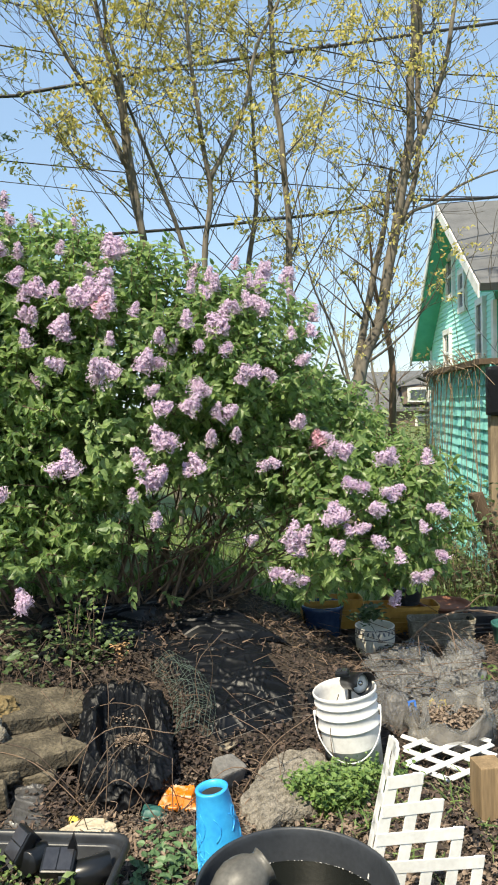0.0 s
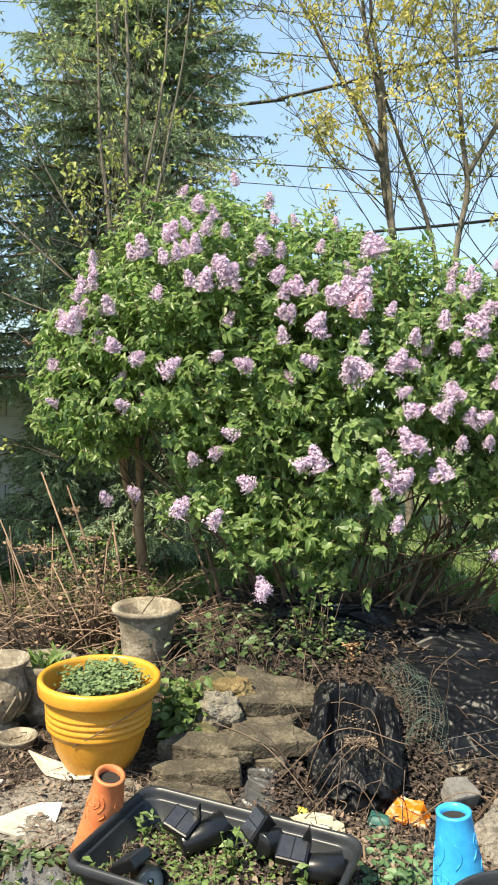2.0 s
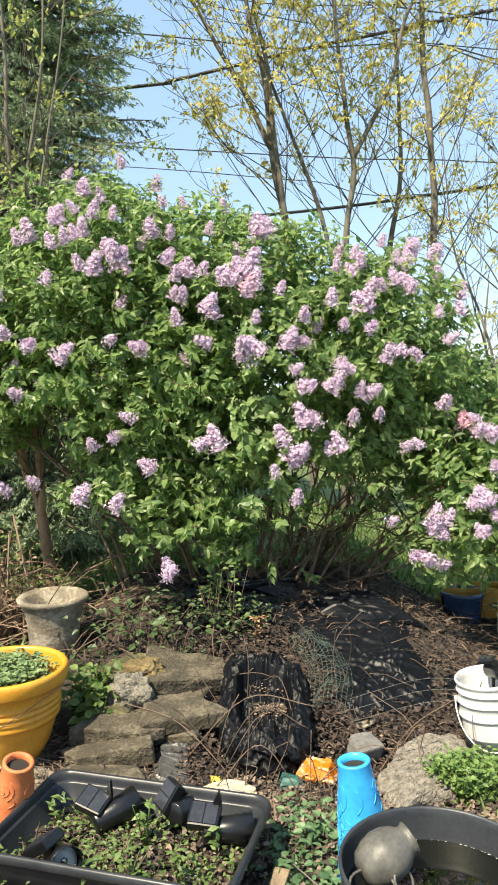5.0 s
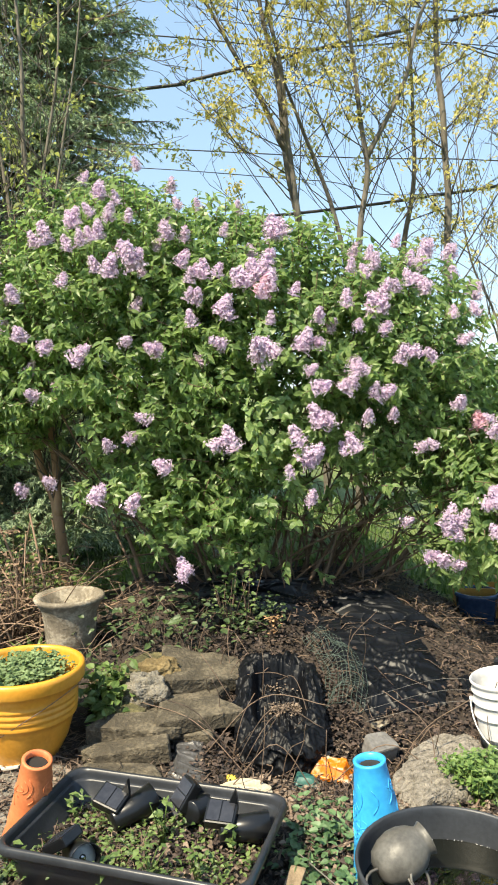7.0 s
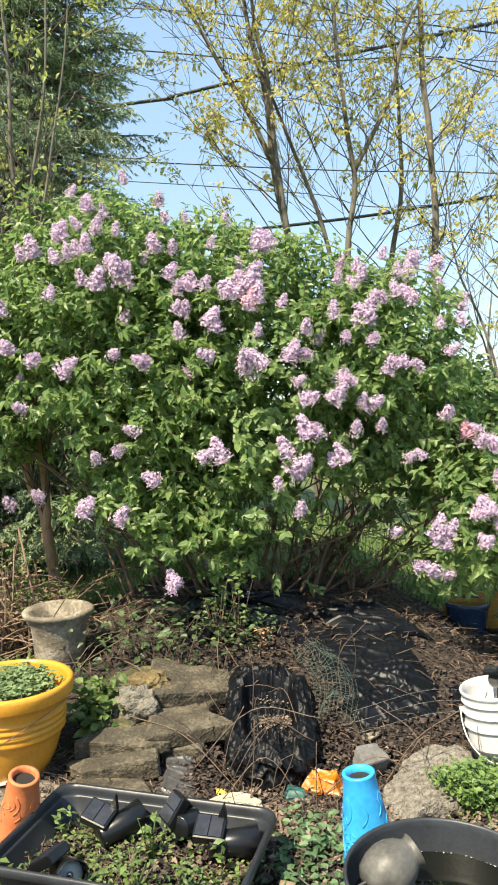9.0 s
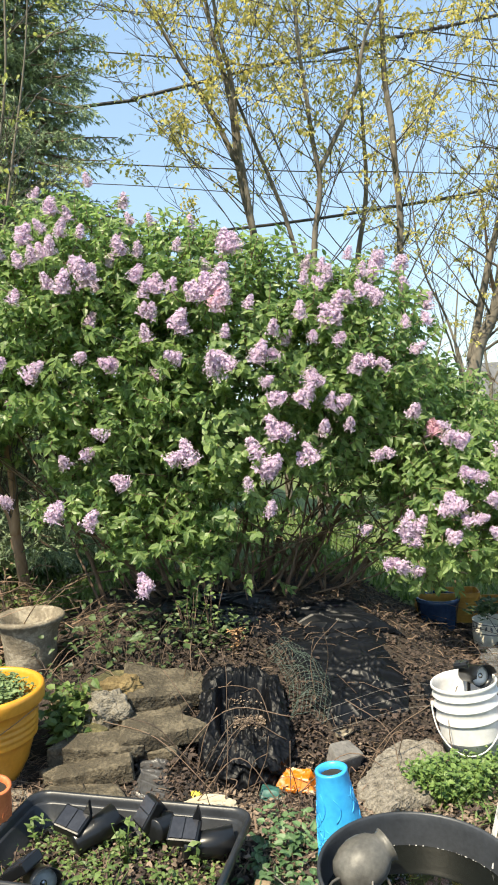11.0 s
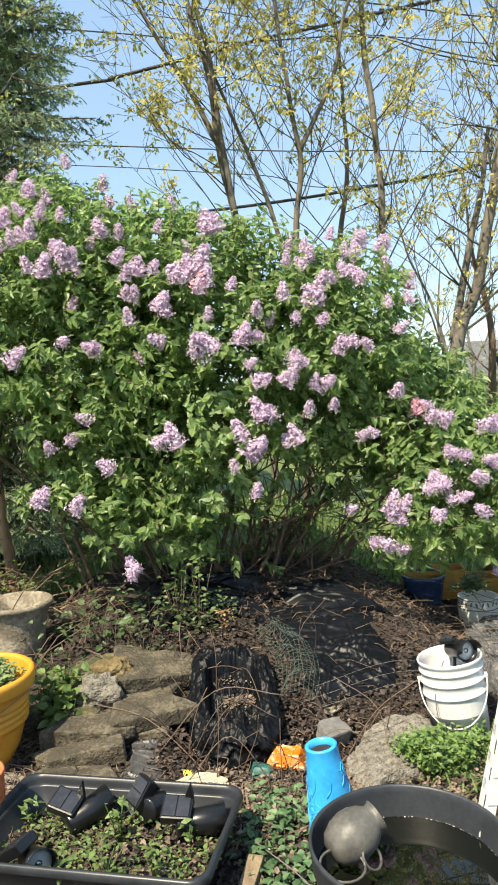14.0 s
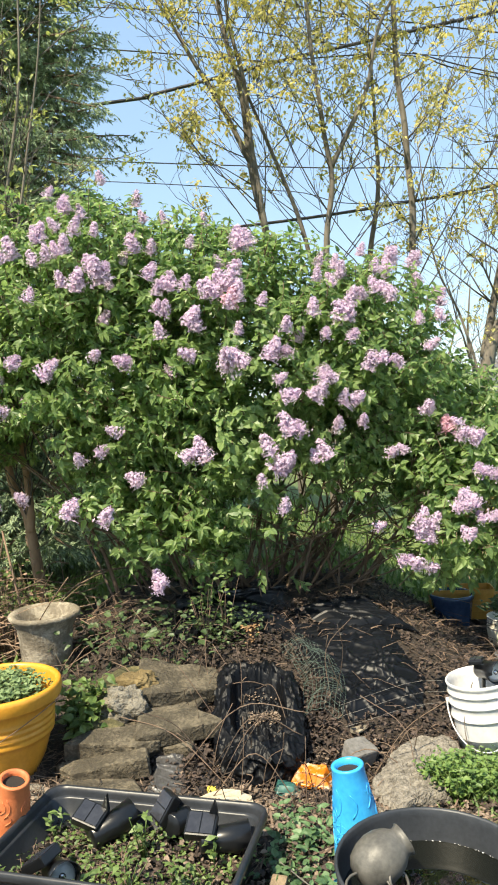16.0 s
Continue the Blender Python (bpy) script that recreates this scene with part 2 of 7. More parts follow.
M["navy"] = mat("navy_glaze", (0.012, 0.03, 0.07), (0.04, 0.08, 0.16), 0.25, 7, 50, 0.1, 0.003)
M["glaze"] = mat("white_glaze", (0.48, 0.43, 0.34), (0.74, 0.68, 0.57), 0.35, 8, 50, 0.12, 0.003)
M["glaze_mark"] = mat("dark_glaze", (0.05, 0.055, 0.07), (0.14, 0.14, 0.16), 0.4, 8, 50, 0.1, 0.003)
M["net"] = mat("green_net", (0.04, 0.065, 0.055), (0.085, 0.12, 0.1), 0.6, 20, 80, 0, 0)
M["chip"] = mat("broken_white_plaster", (0.24, 0.21, 0.17), (0.6, 0.55, 0.48), 0.85, 9, 60, 0.4, 0.006)
M["rust_leaf"] = mat("rust_leaf", (0.14, 0.075, 0.035), (0.38, 0.23, 0.12), 0.8, 12, 80, 0.2, 0.003, rnd="island", vary=0.3)
M["cream_stone"] = mat("cream_stone", (0.26, 0.21, 0.14), (0.6, 0.52, 0.4), 0.9, 14, 80, 0.7, 0.012)
M["block_dark"] = mat("dark_brick", (0.06, 0.06, 0.06), (0.2, 0.19, 0.18), 0.9, 14, 70, 0.8, 0.01)
M["blue_ink"] = mat("blue_print", (0.02, 0.12, 0.5), (0.06, 0.2, 0.6), 0.4, 12, 60, 0.1, 0.002)
M["yellow_film"] = mat("yellow_film", (0.6, 0.4, 0.03), (0.8, 0.62, 0.12), 0.4, 12, 60, 0.2, 0.003)
M["brick"] = mat("chimney_brick", (0.2, 0.13, 0.09), (0.36, 0.25, 0.18), 0.9, 9, 60, 0.4, 0.006)

# ---- building helpers ----
rng = np.random.default_rng(7)
rnd = random.Random(11)


def thing(name, at, label, category, group="", kind="", turn=0.0, tilt=(0, 0)):
    ob = new(name)
    ob.empty_display_size = 0.1
    ob.matrix_world = pose(*at, tilt[0], tilt[1], turn)
    return tagged(ob, label, category, group, kind)


def mesh_object(name, me, material, parent=None, label="", kind=""):
    if material and not me.materials:
        me.materials.append(material)
    ob = new(name, me)
    if parent is not None:
        ob.parent = parent
    return tagged(ob, label, kind=kind)


def part(name, bm, material, parent=None, label="", smooth=True, kind=""):
    me = bpy.data.meshes.new(name)
    bmesh.ops.recalc_face_normals(bm, faces=bm.faces)
    bm.to_mesh(me)
    bm.free()
    if smooth:
        me.polygons.foreach_set("use_smooth", [True] * len(me.polygons))
    return mesh_object(name, me, material, parent, label, kind)


def raw(name, verts, faces, material, parent=None, label="", smooth=False, kind=""):
    me = bpy.data.meshes.new(name)
    me.from_pydata(np.asarray(verts).tolist(), [], np.asarray(faces).tolist() if isinstance(faces, np.ndarray) else faces)
    if smooth:
        me.polygons.foreach_set("use_smooth", [True] * len(me.polygons))
    return mesh_object(name, me, material, parent, label, kind)


def lathe(profile, seg=40, bm=None, squash=1.0):
    bm = bm or bmesh.new()
    rings = []
    for r, z in profile:
        if r < 1e-5:
            rings.append([bm.verts.new((0, 0, z))])
        else:
            rings.append([bm.verts.new((r * math.cos(2 * math.pi * i / seg), squash * r * math.sin(2 * math.pi * i / seg), z)) for i in range(seg)])
    for a, b in zip(rings, rings[1:]):
        for i in range(seg):
            j = (i + 1) % seg
            f = [a[i % len(a)], a[j % len(a)], b[j % len(b)], b[i % len(b)]]
            f = list(dict.fromkeys(f))
            if len(f) > 2:
                bm.faces.new(f)
    return bm


def tube_data(pts, radii, seg=6):
    """Vertices and faces of one tapered tube along pts."""
    pts = [Vector(p) for p in pts]
    verts, faces = [], []
    up = Vector((0.3, 0.2, 1))
    for i, p in enumerate(pts):
        d = (pts[min(i + 1, len(pts) - 1)] - pts[max(i - 1, 0)]).normalized()
        s = d.cross(up)
        if s.length < 1e-3:
            s = d.cross(Vector((1, 0, 0)))
        s.normalize()
        u = s.cross(d)
        for k in range(seg):
            a = 2 * math.pi * k / seg
            verts.append(p + (s * math.cos(a) + u * math.sin(a)) * radii[i])
    for i in range(len(pts) - 1):
        for k in range(seg):
            q = (k + 1) % seg
            faces.append((i * seg + k, i * seg + q, (i + 1) * seg + q, (i + 1) * seg + k))
    faces.append(tuple(range(seg))[::-1])
    faces.append(tuple((len(pts) - 1) * seg + k for k in range(seg)))
    return verts, faces


class Soup:
    """Collects tubes and other pieces for one joined mesh."""

    def __init__(self):
        self.v, self.f = [], []

    def add(self, verts, faces):
        n = len(self.v)
        self.v.extend(verts)
        self.f.extend(tuple(i + n for i in f) for f in faces)

    def tube(self, pts, radii, seg=6):
        self.add(*tube_data(pts, radii, seg))

    def make(self, name, material, parent=None, label="", smooth=True, kind=""):
        return raw(name, [tuple(v) for v in self.v], self.f, material, parent, label, smooth, kind)


def smooth_path(pts, n=6):
    """Catmull-Rom through the given points."""
    p = [Vector(q) for q in pts]
    p = [p[0] * 2 - p[1]] + p + [p[-1] * 2 - p[-2]]
    out = []
    for i in range(1, len(p) - 2):
        for k in range(n):
            t = k / n
            a, b, c, d = p[i - 1], p[i], p[i + 1], p[i + 2]
            out.append(0.5 * (2 * b + (c - a) * t + (2 * a - 5 * b + 4 * c - d) * t * t + (3 * b - a - 3 * c + d) * t ** 3))
    out.append(p[-2])
    return out


def tube(name, pts, r, material, parent=None, label="", seg=8, r2=None):
    s = Soup()
    n = len(pts)
    s.tube(pts, [r + ((r2 if r2 is not None else r) - r) * i / max(1, n - 1) for i in range(n)], seg)
    return s.make(name, material, parent, label)


def box(bm, cx, cy, cz, sx, sy, sz, m=None, bevel=0.0):
    geo = bmesh.ops.create_cube(bm, size=1.0)
    vs = geo["verts"]
    bmesh.ops.scale(bm, vec=(sx, sy, sz), verts=vs)
    if bevel:
        es = list({e for v in vs for e in v.link_edges})
        r = bmesh.ops.bevel(bm, geom=es, offset=bevel, segments=2, affect="EDGES", profile=0.6)
        vs = list({v for f in r["faces"] for v in f.verts} | {v for v in vs if v.is_valid})
    bmesh.ops.translate(bm, vec=(cx, cy, cz), verts=vs)
    if m is not None:
        bmesh.ops.transform(bm, matrix=m, verts=vs)
    return bm


LEAF = np.array([(0, 0, 0), (0.25, 0.36, 0.1), (0.42, 0, -0.02), (0.25, -0.36, 0.1), (0.66, 0.27, 0.04), (0.66, -0.27, 0.04), (1.0, 0, -0.16)])
LEAF_F = np.array([(0, 2, 1), (0, 3, 2), (1, 2, 4), (3, 5, 2), (2, 6, 4), (2, 5, 6)])
LONG = np.array([(0, 0, 0), (0.4, 0.15, 0.03), (0.4, -0.15, 0.03), (1.0, 0, -0.1)])
LONG_F = np.array([(0, 2, 1), (1, 2, 3)])
BLADE = np.array([(0, 0.05, 0), (0, -0.05, 0), (0.55, 0.035, 0.04), (0.55, -0.035, 0.04), (1.0, 0, -0.12)])
BLADE_F = np.array([(0, 1, 3), (0, 3, 2), (2, 3, 4)])
NEEDLE = np.array([(0, 0.085, 0), (0, -0.085, 0), (1.0, 0, -0.1)])
NEEDLE_F = np.array([(0, 1, 2)])


def unit(a):
    return a / np.maximum(np.linalg.norm(a, axis=-1, keepdims=True), 1e-9)


def leaf_verts(pos, way, nrm, size, shape=LEAF, width=1.0):
    way = unit(way)
    side = unit(np.cross(nrm, way))
    nrm = np.cross(way, side)
    size = np.broadcast_to(np.asarray(size, float), (len(pos),))[:, None, None]
    return pos[:, None, :] + size * (shape[None, :, 0:1] * way[:, None, :] + width * shape[None, :, 1:2] * side[:, None, :] + shape[None, :, 2:3] * nrm[:, None, :])


def leaves(name, pos, way, nrm, size, material, parent=None, label="", shape=LEAF, faces=LEAF_F, width=1.0, kind="stuff"):
    v = leaf_verts(np.asarray(pos, float), np.asarray(way, float), np.asarray(nrm, float), size, shape, width)
    k = v.shape[1]
    f = (np.arange(len(v))[:, None, None] * k + faces[None]).reshape(-1, 3)
    return raw(name, v.reshape(-1, 3), f, material, parent, label, False, kind)


def rock_mesh(name, seed, sx, sy, sz, rough=0.25, sub=3, flat=0.0, grain=0.0):
    """A broken stone: a ball pressed towards planes and roughened."""
    bm = bmesh.new()
    bmesh.ops.create_icosphere(bm, subdivisions=sub, radius=1.0)
    r = random.Random(seed)
    planes = [Vector((r.uniform(-1, 1), r.uniform(-1, 1), r.uniform(-0.6, 0.6))).normalized() for _ in range(9)] + [Vector((0, 0, 1)), Vector((0, 0, -1))]
    cut = [r.uniform(0.55, 0.85) for _ in range(9)] + [0.5 - flat * 0.3] * 2
    for v in bm.verts:
        for pl, c in zip(planes, cut):
            d = v.co.dot(pl)
            if d > c:
                v.co -= pl * (d - c) * 0.92
        v.co += v.co.normalized() * (noise.noise(v.co * 2.3 + Vector((seed, 0, 0))) * rough * 0.5 + noise.noise(v.co * 6 + Vector((0, seed, 0))) * rough * 0.2)
        v.co = Vector((v.co.x * sx / 1.5, v.co.y * sy / 1.5, v.co.z * sz))
        if grain:
            v.co += Vector((r.gauss(0, grain), r.gauss(0, grain), r.gauss(0, grain)))
    me = bpy.data.meshes.new(name)
    bm.to_mesh(me)
    bm.free()
    return me


def slab_mesh(name, seed, sx, sy, sz, rough=0.05):
    """A broken slab: a boxy block with an uneven outline, chipped edges and layered sides."""
    r = random.Random(seed)
    bm = bmesh.new()
    bmesh.ops.create_cube(bm, size=2.0)
    bmesh.ops.subdivide_edges(bm, edges=bm.edges, cuts=9, use_grid_fill=True)
    w = [r.uniform(-0.3, 0.3) for _ in range(8)]
    off = Vector((seed * 1.7, seed * 0.3, 0))
    for v in bm.verts:
        x, y, z = v.co
        k = (abs(x) ** 16 + abs(y) ** 16 + abs(z) ** 16) ** (-1 / 16)
        x, y, z = x * k, y * k, z * k
        x, y = x * (1 + w[0] * y) + w[1] * y * 0.6, y * (1 + w[2] * x) + w[3] * x * 0.4
        z += 0.35 * w[4] * x + 0.35 * w[5] * y
        p = Vector((x * sx / 2, y * sy / 2, z * sz / 2))
        n = noise.noise(p * 9 + off) * 0.6 + noise.noise(p * 24 + off) * 0.4
        side = max(abs(x), abs(y))
        ledge = 0.002 * noise.noise(Vector((p.x * 6, p.y * 6, p.z * 70)) + off) * (1 if side > 0.75 else 0.2)
        d = Vector((x, y, 0.4 * z)).normalized()
        v.co = p + d * (n * rough * min(sx, sy) + ledge) + Vector((0, 0, n * rough * sz * 1.6))
    me = bpy.data.meshes.new(name)
    bm.to_mesh(me)
    bm.free()
    return me


def shard_mesh(name, seed, sx, sy, thick=0.008):
    """A thin curved piece with an angular broken outline."""
    r = random.Random(seed)
    n = r.randint(7, 10)
    ring = [(math.cos(2 * math.pi * i / n + r.uniform(-0.25, 0.25)) * r.uniform(0.7, 1.1), math.sin(2 * math.pi * i / n) * r.uniform(0.7, 1.1)) for i in range(n)]
    verts = []
    for k in (0, 1):
        for s in (0.0, 0.5, 1.0):
            for x, y in ring:
                px, py = x * s * sx / 2, y * s * sy / 2
                verts.append((px, py, 0.35 * px * px / sx + (thick if k else 0) + 0.004 * math.sin(30 * px + seed)))
    faces = []
    for s in (0, 1):
        for i in range(n):
            j = (i + 1) % n
            faces.append((s * n + j, s * n + i, (s + 1) * n + i, (s + 1) * n + j))
            o = 3 * n
            faces.append((o + s * n + i, o + s * n + j, o + (s + 1) * n + j, o + (s + 1) * n + i))
    for i in range(n):
        j = (i + 1) % n
        faces.append((2 * n + i, 2 * n + j, 5 * n + j, 5 * n + i))
    me = bpy.data.meshes.new(name)
    me.from_pydata(verts, [], faces)
    return me


# ---- ground ----


def bump01(v, a, b):
    t = min(1.0, max(0.0, (v - a) / (b - a)))
    return t * t * (3 - 2 * t)


def ground_z(x, y):
    mound = 0.26 * bump01(y, 2.85, 4.35) * (1 - bump01(x, 0.75, 1.7)) * bump01(x, -1.35, -0.5)
    pit = -0.07 * math.exp(-(((x - 0.35) / 0.4) ** 2 + ((y - 3.0) / 0.35) ** 2))
    back = 0.08 * bump01(y, 3.6, 5.0) * (1 - bump01(x, 0.8, 1.5))
    far = -0.1 * bump01(y, 5.5, 9)
    fine = 0.02 * noise.noise((x * 2.2, y * 2.2, 0)) + 0.01 * noise.noise((x * 7, y * 7, 3)) if abs(x) < 8 and y < 12 else 0
    return mound + pit + back + far + fine


def axis_steps(lo, a, b, hi, step):
    inner = list(np.arange(a, b + 1e-6, step))
    out, v, s = [], a, step
    while v > lo:
        s *= 1.45
        v -= s
        out.append(v)
    tail, v, s = [], b, step
    while v < hi:
        s *= 1.45
        v += s
        tail.append(v)
    return out[::-1] + inner + tail


xs = axis_steps(-900, -3.0, 3.2, 900, 0.06)
ys = axis_steps(-300, 0.9, 5.6, 1500, 0.06)
gv = [(x, y, ground_z(x, y)) for y in ys for x in xs]
nx = len(xs)
gf = [(j * nx + i, j * nx + i + 1, (j + 1) * nx + i + 1, (j + 1) * nx + i) for j in range(len(ys) - 1) for i in range(nx - 1)]
ground = raw("ground", gv, gf, M["soil"], None, "bare brown garden soil with litter and lawn beyond", True, "structure")
ground["category"] = "ground"
ground.data.materials.append(M["lawn"])
for p_ in ground.data.polygons:
    cx, cy = p_.center.x, p_.center.y
    edge = 5.1 + 0.25 * noise.noise((cx * 1.5, cy * 1.5, 8))
    if cy > edge or (cx > 3.0 and cy > 3.6) or cx < -3.2 or cx > 4 or cy < 0.4:
        p_.material_index = 1


def on_ground(x, y, up=0.0):
    return (x, y, ground_z(x, y) + up)


# ---- lilac shrub ----
LOBES = [((-0.83, 4.68, 1.77), (0.94, 0.83, 1.10)),
         ((0.17, 4.62, 1.44), (1.04, 0.83, 1.16)),
         ((0.83, 4.62, 1.61), (0.66, 0.72, 0.83)),
         ((1.49, 4.24, 0.89), (0.72, 0.55, 0.55)),
         ((-1.43, 4.73, 1.61), (0.50, 0.55, 0.72)),
         ((-0.55, 4.35, 0.78), (0.72, 0.55, 0.50)),
         ((-0.22, 4.73, 1.88), (0.72, 0.72, 0.86)),
         ((1.36, 4.55, 1.28), (0.5, 0.45, 0.52))]
lilac = thing("lilac_bush", on_ground(0.1, 4.7), "tall lilac bush in full mauve flower on a mound", "shrub")
BASE = Vector(on_ground(0.1, 4.7))


def lobe_depth(p):
    """0 at a lobe's middle, 1 at its surface, the least over all lobes."""
    return min(sum(((p[i] - c[i]) / r[i]) ** 2 for i in range(3)) ** 0.5 for c, r in LOBES)


weights = np.array([r[0] * r[2] for c, r in LOBES])
weights /= weights.sum()
tips = []
while len(tips) < 7200:
    k = rng.choice(len(LOBES), p=weights)
    c, r = LOBES[k]
    d = unit(rng.normal(size=3))
    if d[1] > 0.35 and rng.random() < 0.6:
        continue
    s = 1 - 0.42 * rng.random() ** 1.5 + 0.05 * rng.normal()
    inner = rng.random() < 0.2
    if inner:
        s = 0.3 + 0.3 * rng.random()
    p = np.array(c) + np.array(r) * d * s
    low = 1.2 if p[0] < -1.26 else 1.4 if p[0] < -0.92 else 0.92 if p[0] < -0.6 else 0.68 if p[0] < -0.15 else 0.55 if p[0] < 1.08 else 0.42
    if (lobe_depth(p) < 0.6 and not inner) or p[2] < low + 0.12 * rng.random() - (0.25 if rng.random() < 0.05 else 0):
        continue
    if p[0] > 1.0 and p[2] < 1.0 and rng.random() < 0.4:
        continue
    if 0.1 < p[0] < 1.08 and p[2] < 1.1 and rng.random() < 0.82:
        continue
    if 0.3 < p[0] < 1.08 and p[2] < 1.5 and rng.random() < 0.4:
        continue
    if noise.noise(Vector(p) * 3.2) < -0.16 and rng.random() < 0.65:
        continue
    tips.append((p, d))
lp, lw, ln_, ls = [], [], [], []
shoots = Soup()
for p, d in tips:
    way = unit(d * 0.8 + rng.normal(size=3) * 0.35 + np.array([0, -0.1, 0.35]))
    length = 0.06 + 0.11 * rng.random()
    root = p - way * length
    shoots.tube([root, p], [0.003, 0.0015], 4)
    side = unit(np.cross(way, rng.normal(size=3)))
    for j in range(4):
        q = root + way * length * (0.25 + 0.25 * j)
        ax = side if j % 2 else np.cross(way, side)
        for sgn in (1, -1):
            dirn = unit(way * 0.55 + ax * sgn * 0.9 + rng.normal(size=3) * 0.25 + np.array([0, -0.05, -0.6]))
            lp.append(q)
            lw.append(dirn)
            ln_.append(unit(np.array([-0.35, -0.45, 0.6]) + 0.5 * d + rng.normal(size=3) * 0.42))
            ls.append((0.042 + 0.032 * rng.random()) * (1.0 if j < 3 else 0.75))
lp, lw, ln_, ls = np.array(lp), np.array(lw), np.array(ln_), np.array(ls)
lb = np.array(BASE)
single = np.argsort(lp[:, 1] + 0.6 * np.abs(lp[:, 0] - 0.1))[:300]
rest = np.setdiff1d(np.arange(len(lp)), single)
leaves("foliage", lp[rest] - lb, lw[rest], ln_[rest], ls[rest] * 1.06, M["leaf"], lilac, "fresh green heart-shaped leaves", width=0.66)
lilac_leaf = bpy.data.meshes.new("leaf")
lilac_leaf.from_pydata(LEAF.tolist(), [], LEAF_F.tolist())
lilac_leaf.materials.append(M["leaf_piece"])
for i in single:
    w_ = Vector(lw[i]).normalized()
    s_ = Vector(ln_[i]).cross(w_).normalized()
    n_ = w_.cross(s_)
    ob = new("leaf", lilac_leaf)
    ob.parent = lilac
    ob.matrix_local = Matrix.Translation(Vector(lp[i] - lb)) @ Matrix((w_, s_, n_)).transposed().to_4x4() @ Matrix.Scale(ls[i], 4)
shoots.v = [Vector(v) - BASE for v in shoots.v]
shoots.make("twig_mass", M["bark_dark"], lilac, "thin brown twigs", kind="stuff")

# stems from the base into every lobe
for i in range(52):
    c, r = LOBES[i % len(LOBES)]
    d = unit(rng.normal(size=3))
    end = Vector(np.array(c) + np.array(r) * d * 0.8 * rng.random() ** 0.4)
    if end.z < 0.5:
        end.z = 0.5 + rng.random() * 0.3
    x0 = 0.1 + (end.x - 0.1) * 0.42 + rng.normal() * 0.14
    st = Vector(on_ground(x0, 4.8 + rng.normal() * 0.12, -0.03))
    mid = st.lerp(end, 0.5) + Vector((rng.normal() * 0.1, rng.normal() * 0.07, 0.1 + 0.1 * rng.random()))
    pts = [q - BASE for q in smooth_path([st, st.lerp(mid, 0.5) + Vector((rng.normal() * 0.04, 0, 0.05)), mid, end], 5)]
    r0 = 0.007 + 0.012 * rng.random() ** 2
    tube("stem", pts, r0, M["bark_dark"], lilac, "", 6, r0 * 0.3)
    for k in range(3):
        a = pts[6 + 3 * k]
        b = a + Vector((rng.normal() * 0.22, rng.normal() * 0.18 - 0.05, 0.12 + 0.2 * rng.random()))
        tube("side_twig", smooth_path([a, a.lerp(b, 0.5) + Vector((0, 0, 0.04)), b], 3), r0 * 0.4, M["bark_dark"], lilac, "", 5, 0.0015)

# bare reddish stems showing in the open lower part
for i in range(17):
    x0, x1 = rnd.uniform(0.0, 0.9), rnd.uniform(0.15, 1.35)
    st = Vector(on_ground(x0, rnd.uniform(4.5, 5.0), -0.03))
    end = Vector((x1, rnd.uniform(4.1, 4.8), rnd.uniform(0.75, 1.35)))
    mid = st.lerp(end, 0.5) + Vector((rnd.gauss(0, 0.18), rnd.gauss(0, 0.08), rnd.uniform(-0.1, 0.12)))
    r0 = rnd.uniform(0.004, 0.011)
    pts = [q - BASE for q in smooth_path([st, mid, end], 6)]
    tube("stem", pts, r0, M["bark_brown"], lilac, "reddish brown bare stem", 6, r0 * 0.35)
    for k in range(5):
        a = pts[rnd.randint(3, 11)]
        b = a + Vector((rnd.gauss(0, 0.2), rnd.gauss(-0.05, 0.15), rnd.uniform(-0.02, 0.22)))
        tube("side_twig", smooth_path([a, a.lerp(b, 0.5) + Vector((0, 0, 0.03)), b], 3), r0 * 0.45, M["bark_brown"], lilac, "", 5, 0.0015)

# flower panicles
FL_TOP = "-0.65,4.62,2.91,s -0.79,4.18,2.65,m -0.44,4.62,2.78,s -0.28,4.62,2.67,s -0.91,4.05,2.47,m -1.06,4.02,2.38,m -0.77,3.99,2.39,m -0.62,4.07,2.48,s -0.42,4.10,2.40,m -0.59,3.96,2.24,L -0.70,3.92,2.19,m -1.38,4.17,2.35,s -1.42,4.12,2.19,m -0.95,3.91,2.13,s -1.22,3.96,2.07,s -1.46,4.09,1.98,L -0.34,4.07,2.25,m -0.23,4.08,2.19,m 0.14,4.19,2.43,L -0.12,4.27,2.44,s"
FL_MID = "-0.26,4.00,2.04,m -0.12,3.93,1.98,L -0.01,3.98,2.13,m 0.09,3.94,2.08,p 0.10,4.00,2.20,L -1.17,3.91,1.85,m -1.04,3.87,1.79,m -0.87,3.85,1.74,m -0.47,3.91,1.77,m -0.14,3.87,1.79,s 0.06,3.83,1.74,L 0.29,3.84,1.79,L 0.12,3.87,1.91,s 0.37,3.88,1.92,s -1.12,3.92,1.54,s 0.32,3.82,1.65,s 0.36,3.82,1.56,m 0.52,3.85,1.57,m 0.35,3.81,1.40,L 0.25,3.81,1.30,m"
FL_LOW = "0.31,3.82,1.21,L 0.54,3.86,1.26,m -0.09,3.83,1.29,L -0.46,3.98,1.14,m 0.21,3.83,1.12,s 0.32,3.87,0.98,s -0.63,3.95,1.31,s -0.74,3.94,1.27,s -0.54,3.94,1.41,s -1.30,4.26,1.00,m -1.09,4.09,1.06,s -0.79,3.89,1.01,L -0.61,3.84,0.97,m -0.35,3.84,0.63,m"
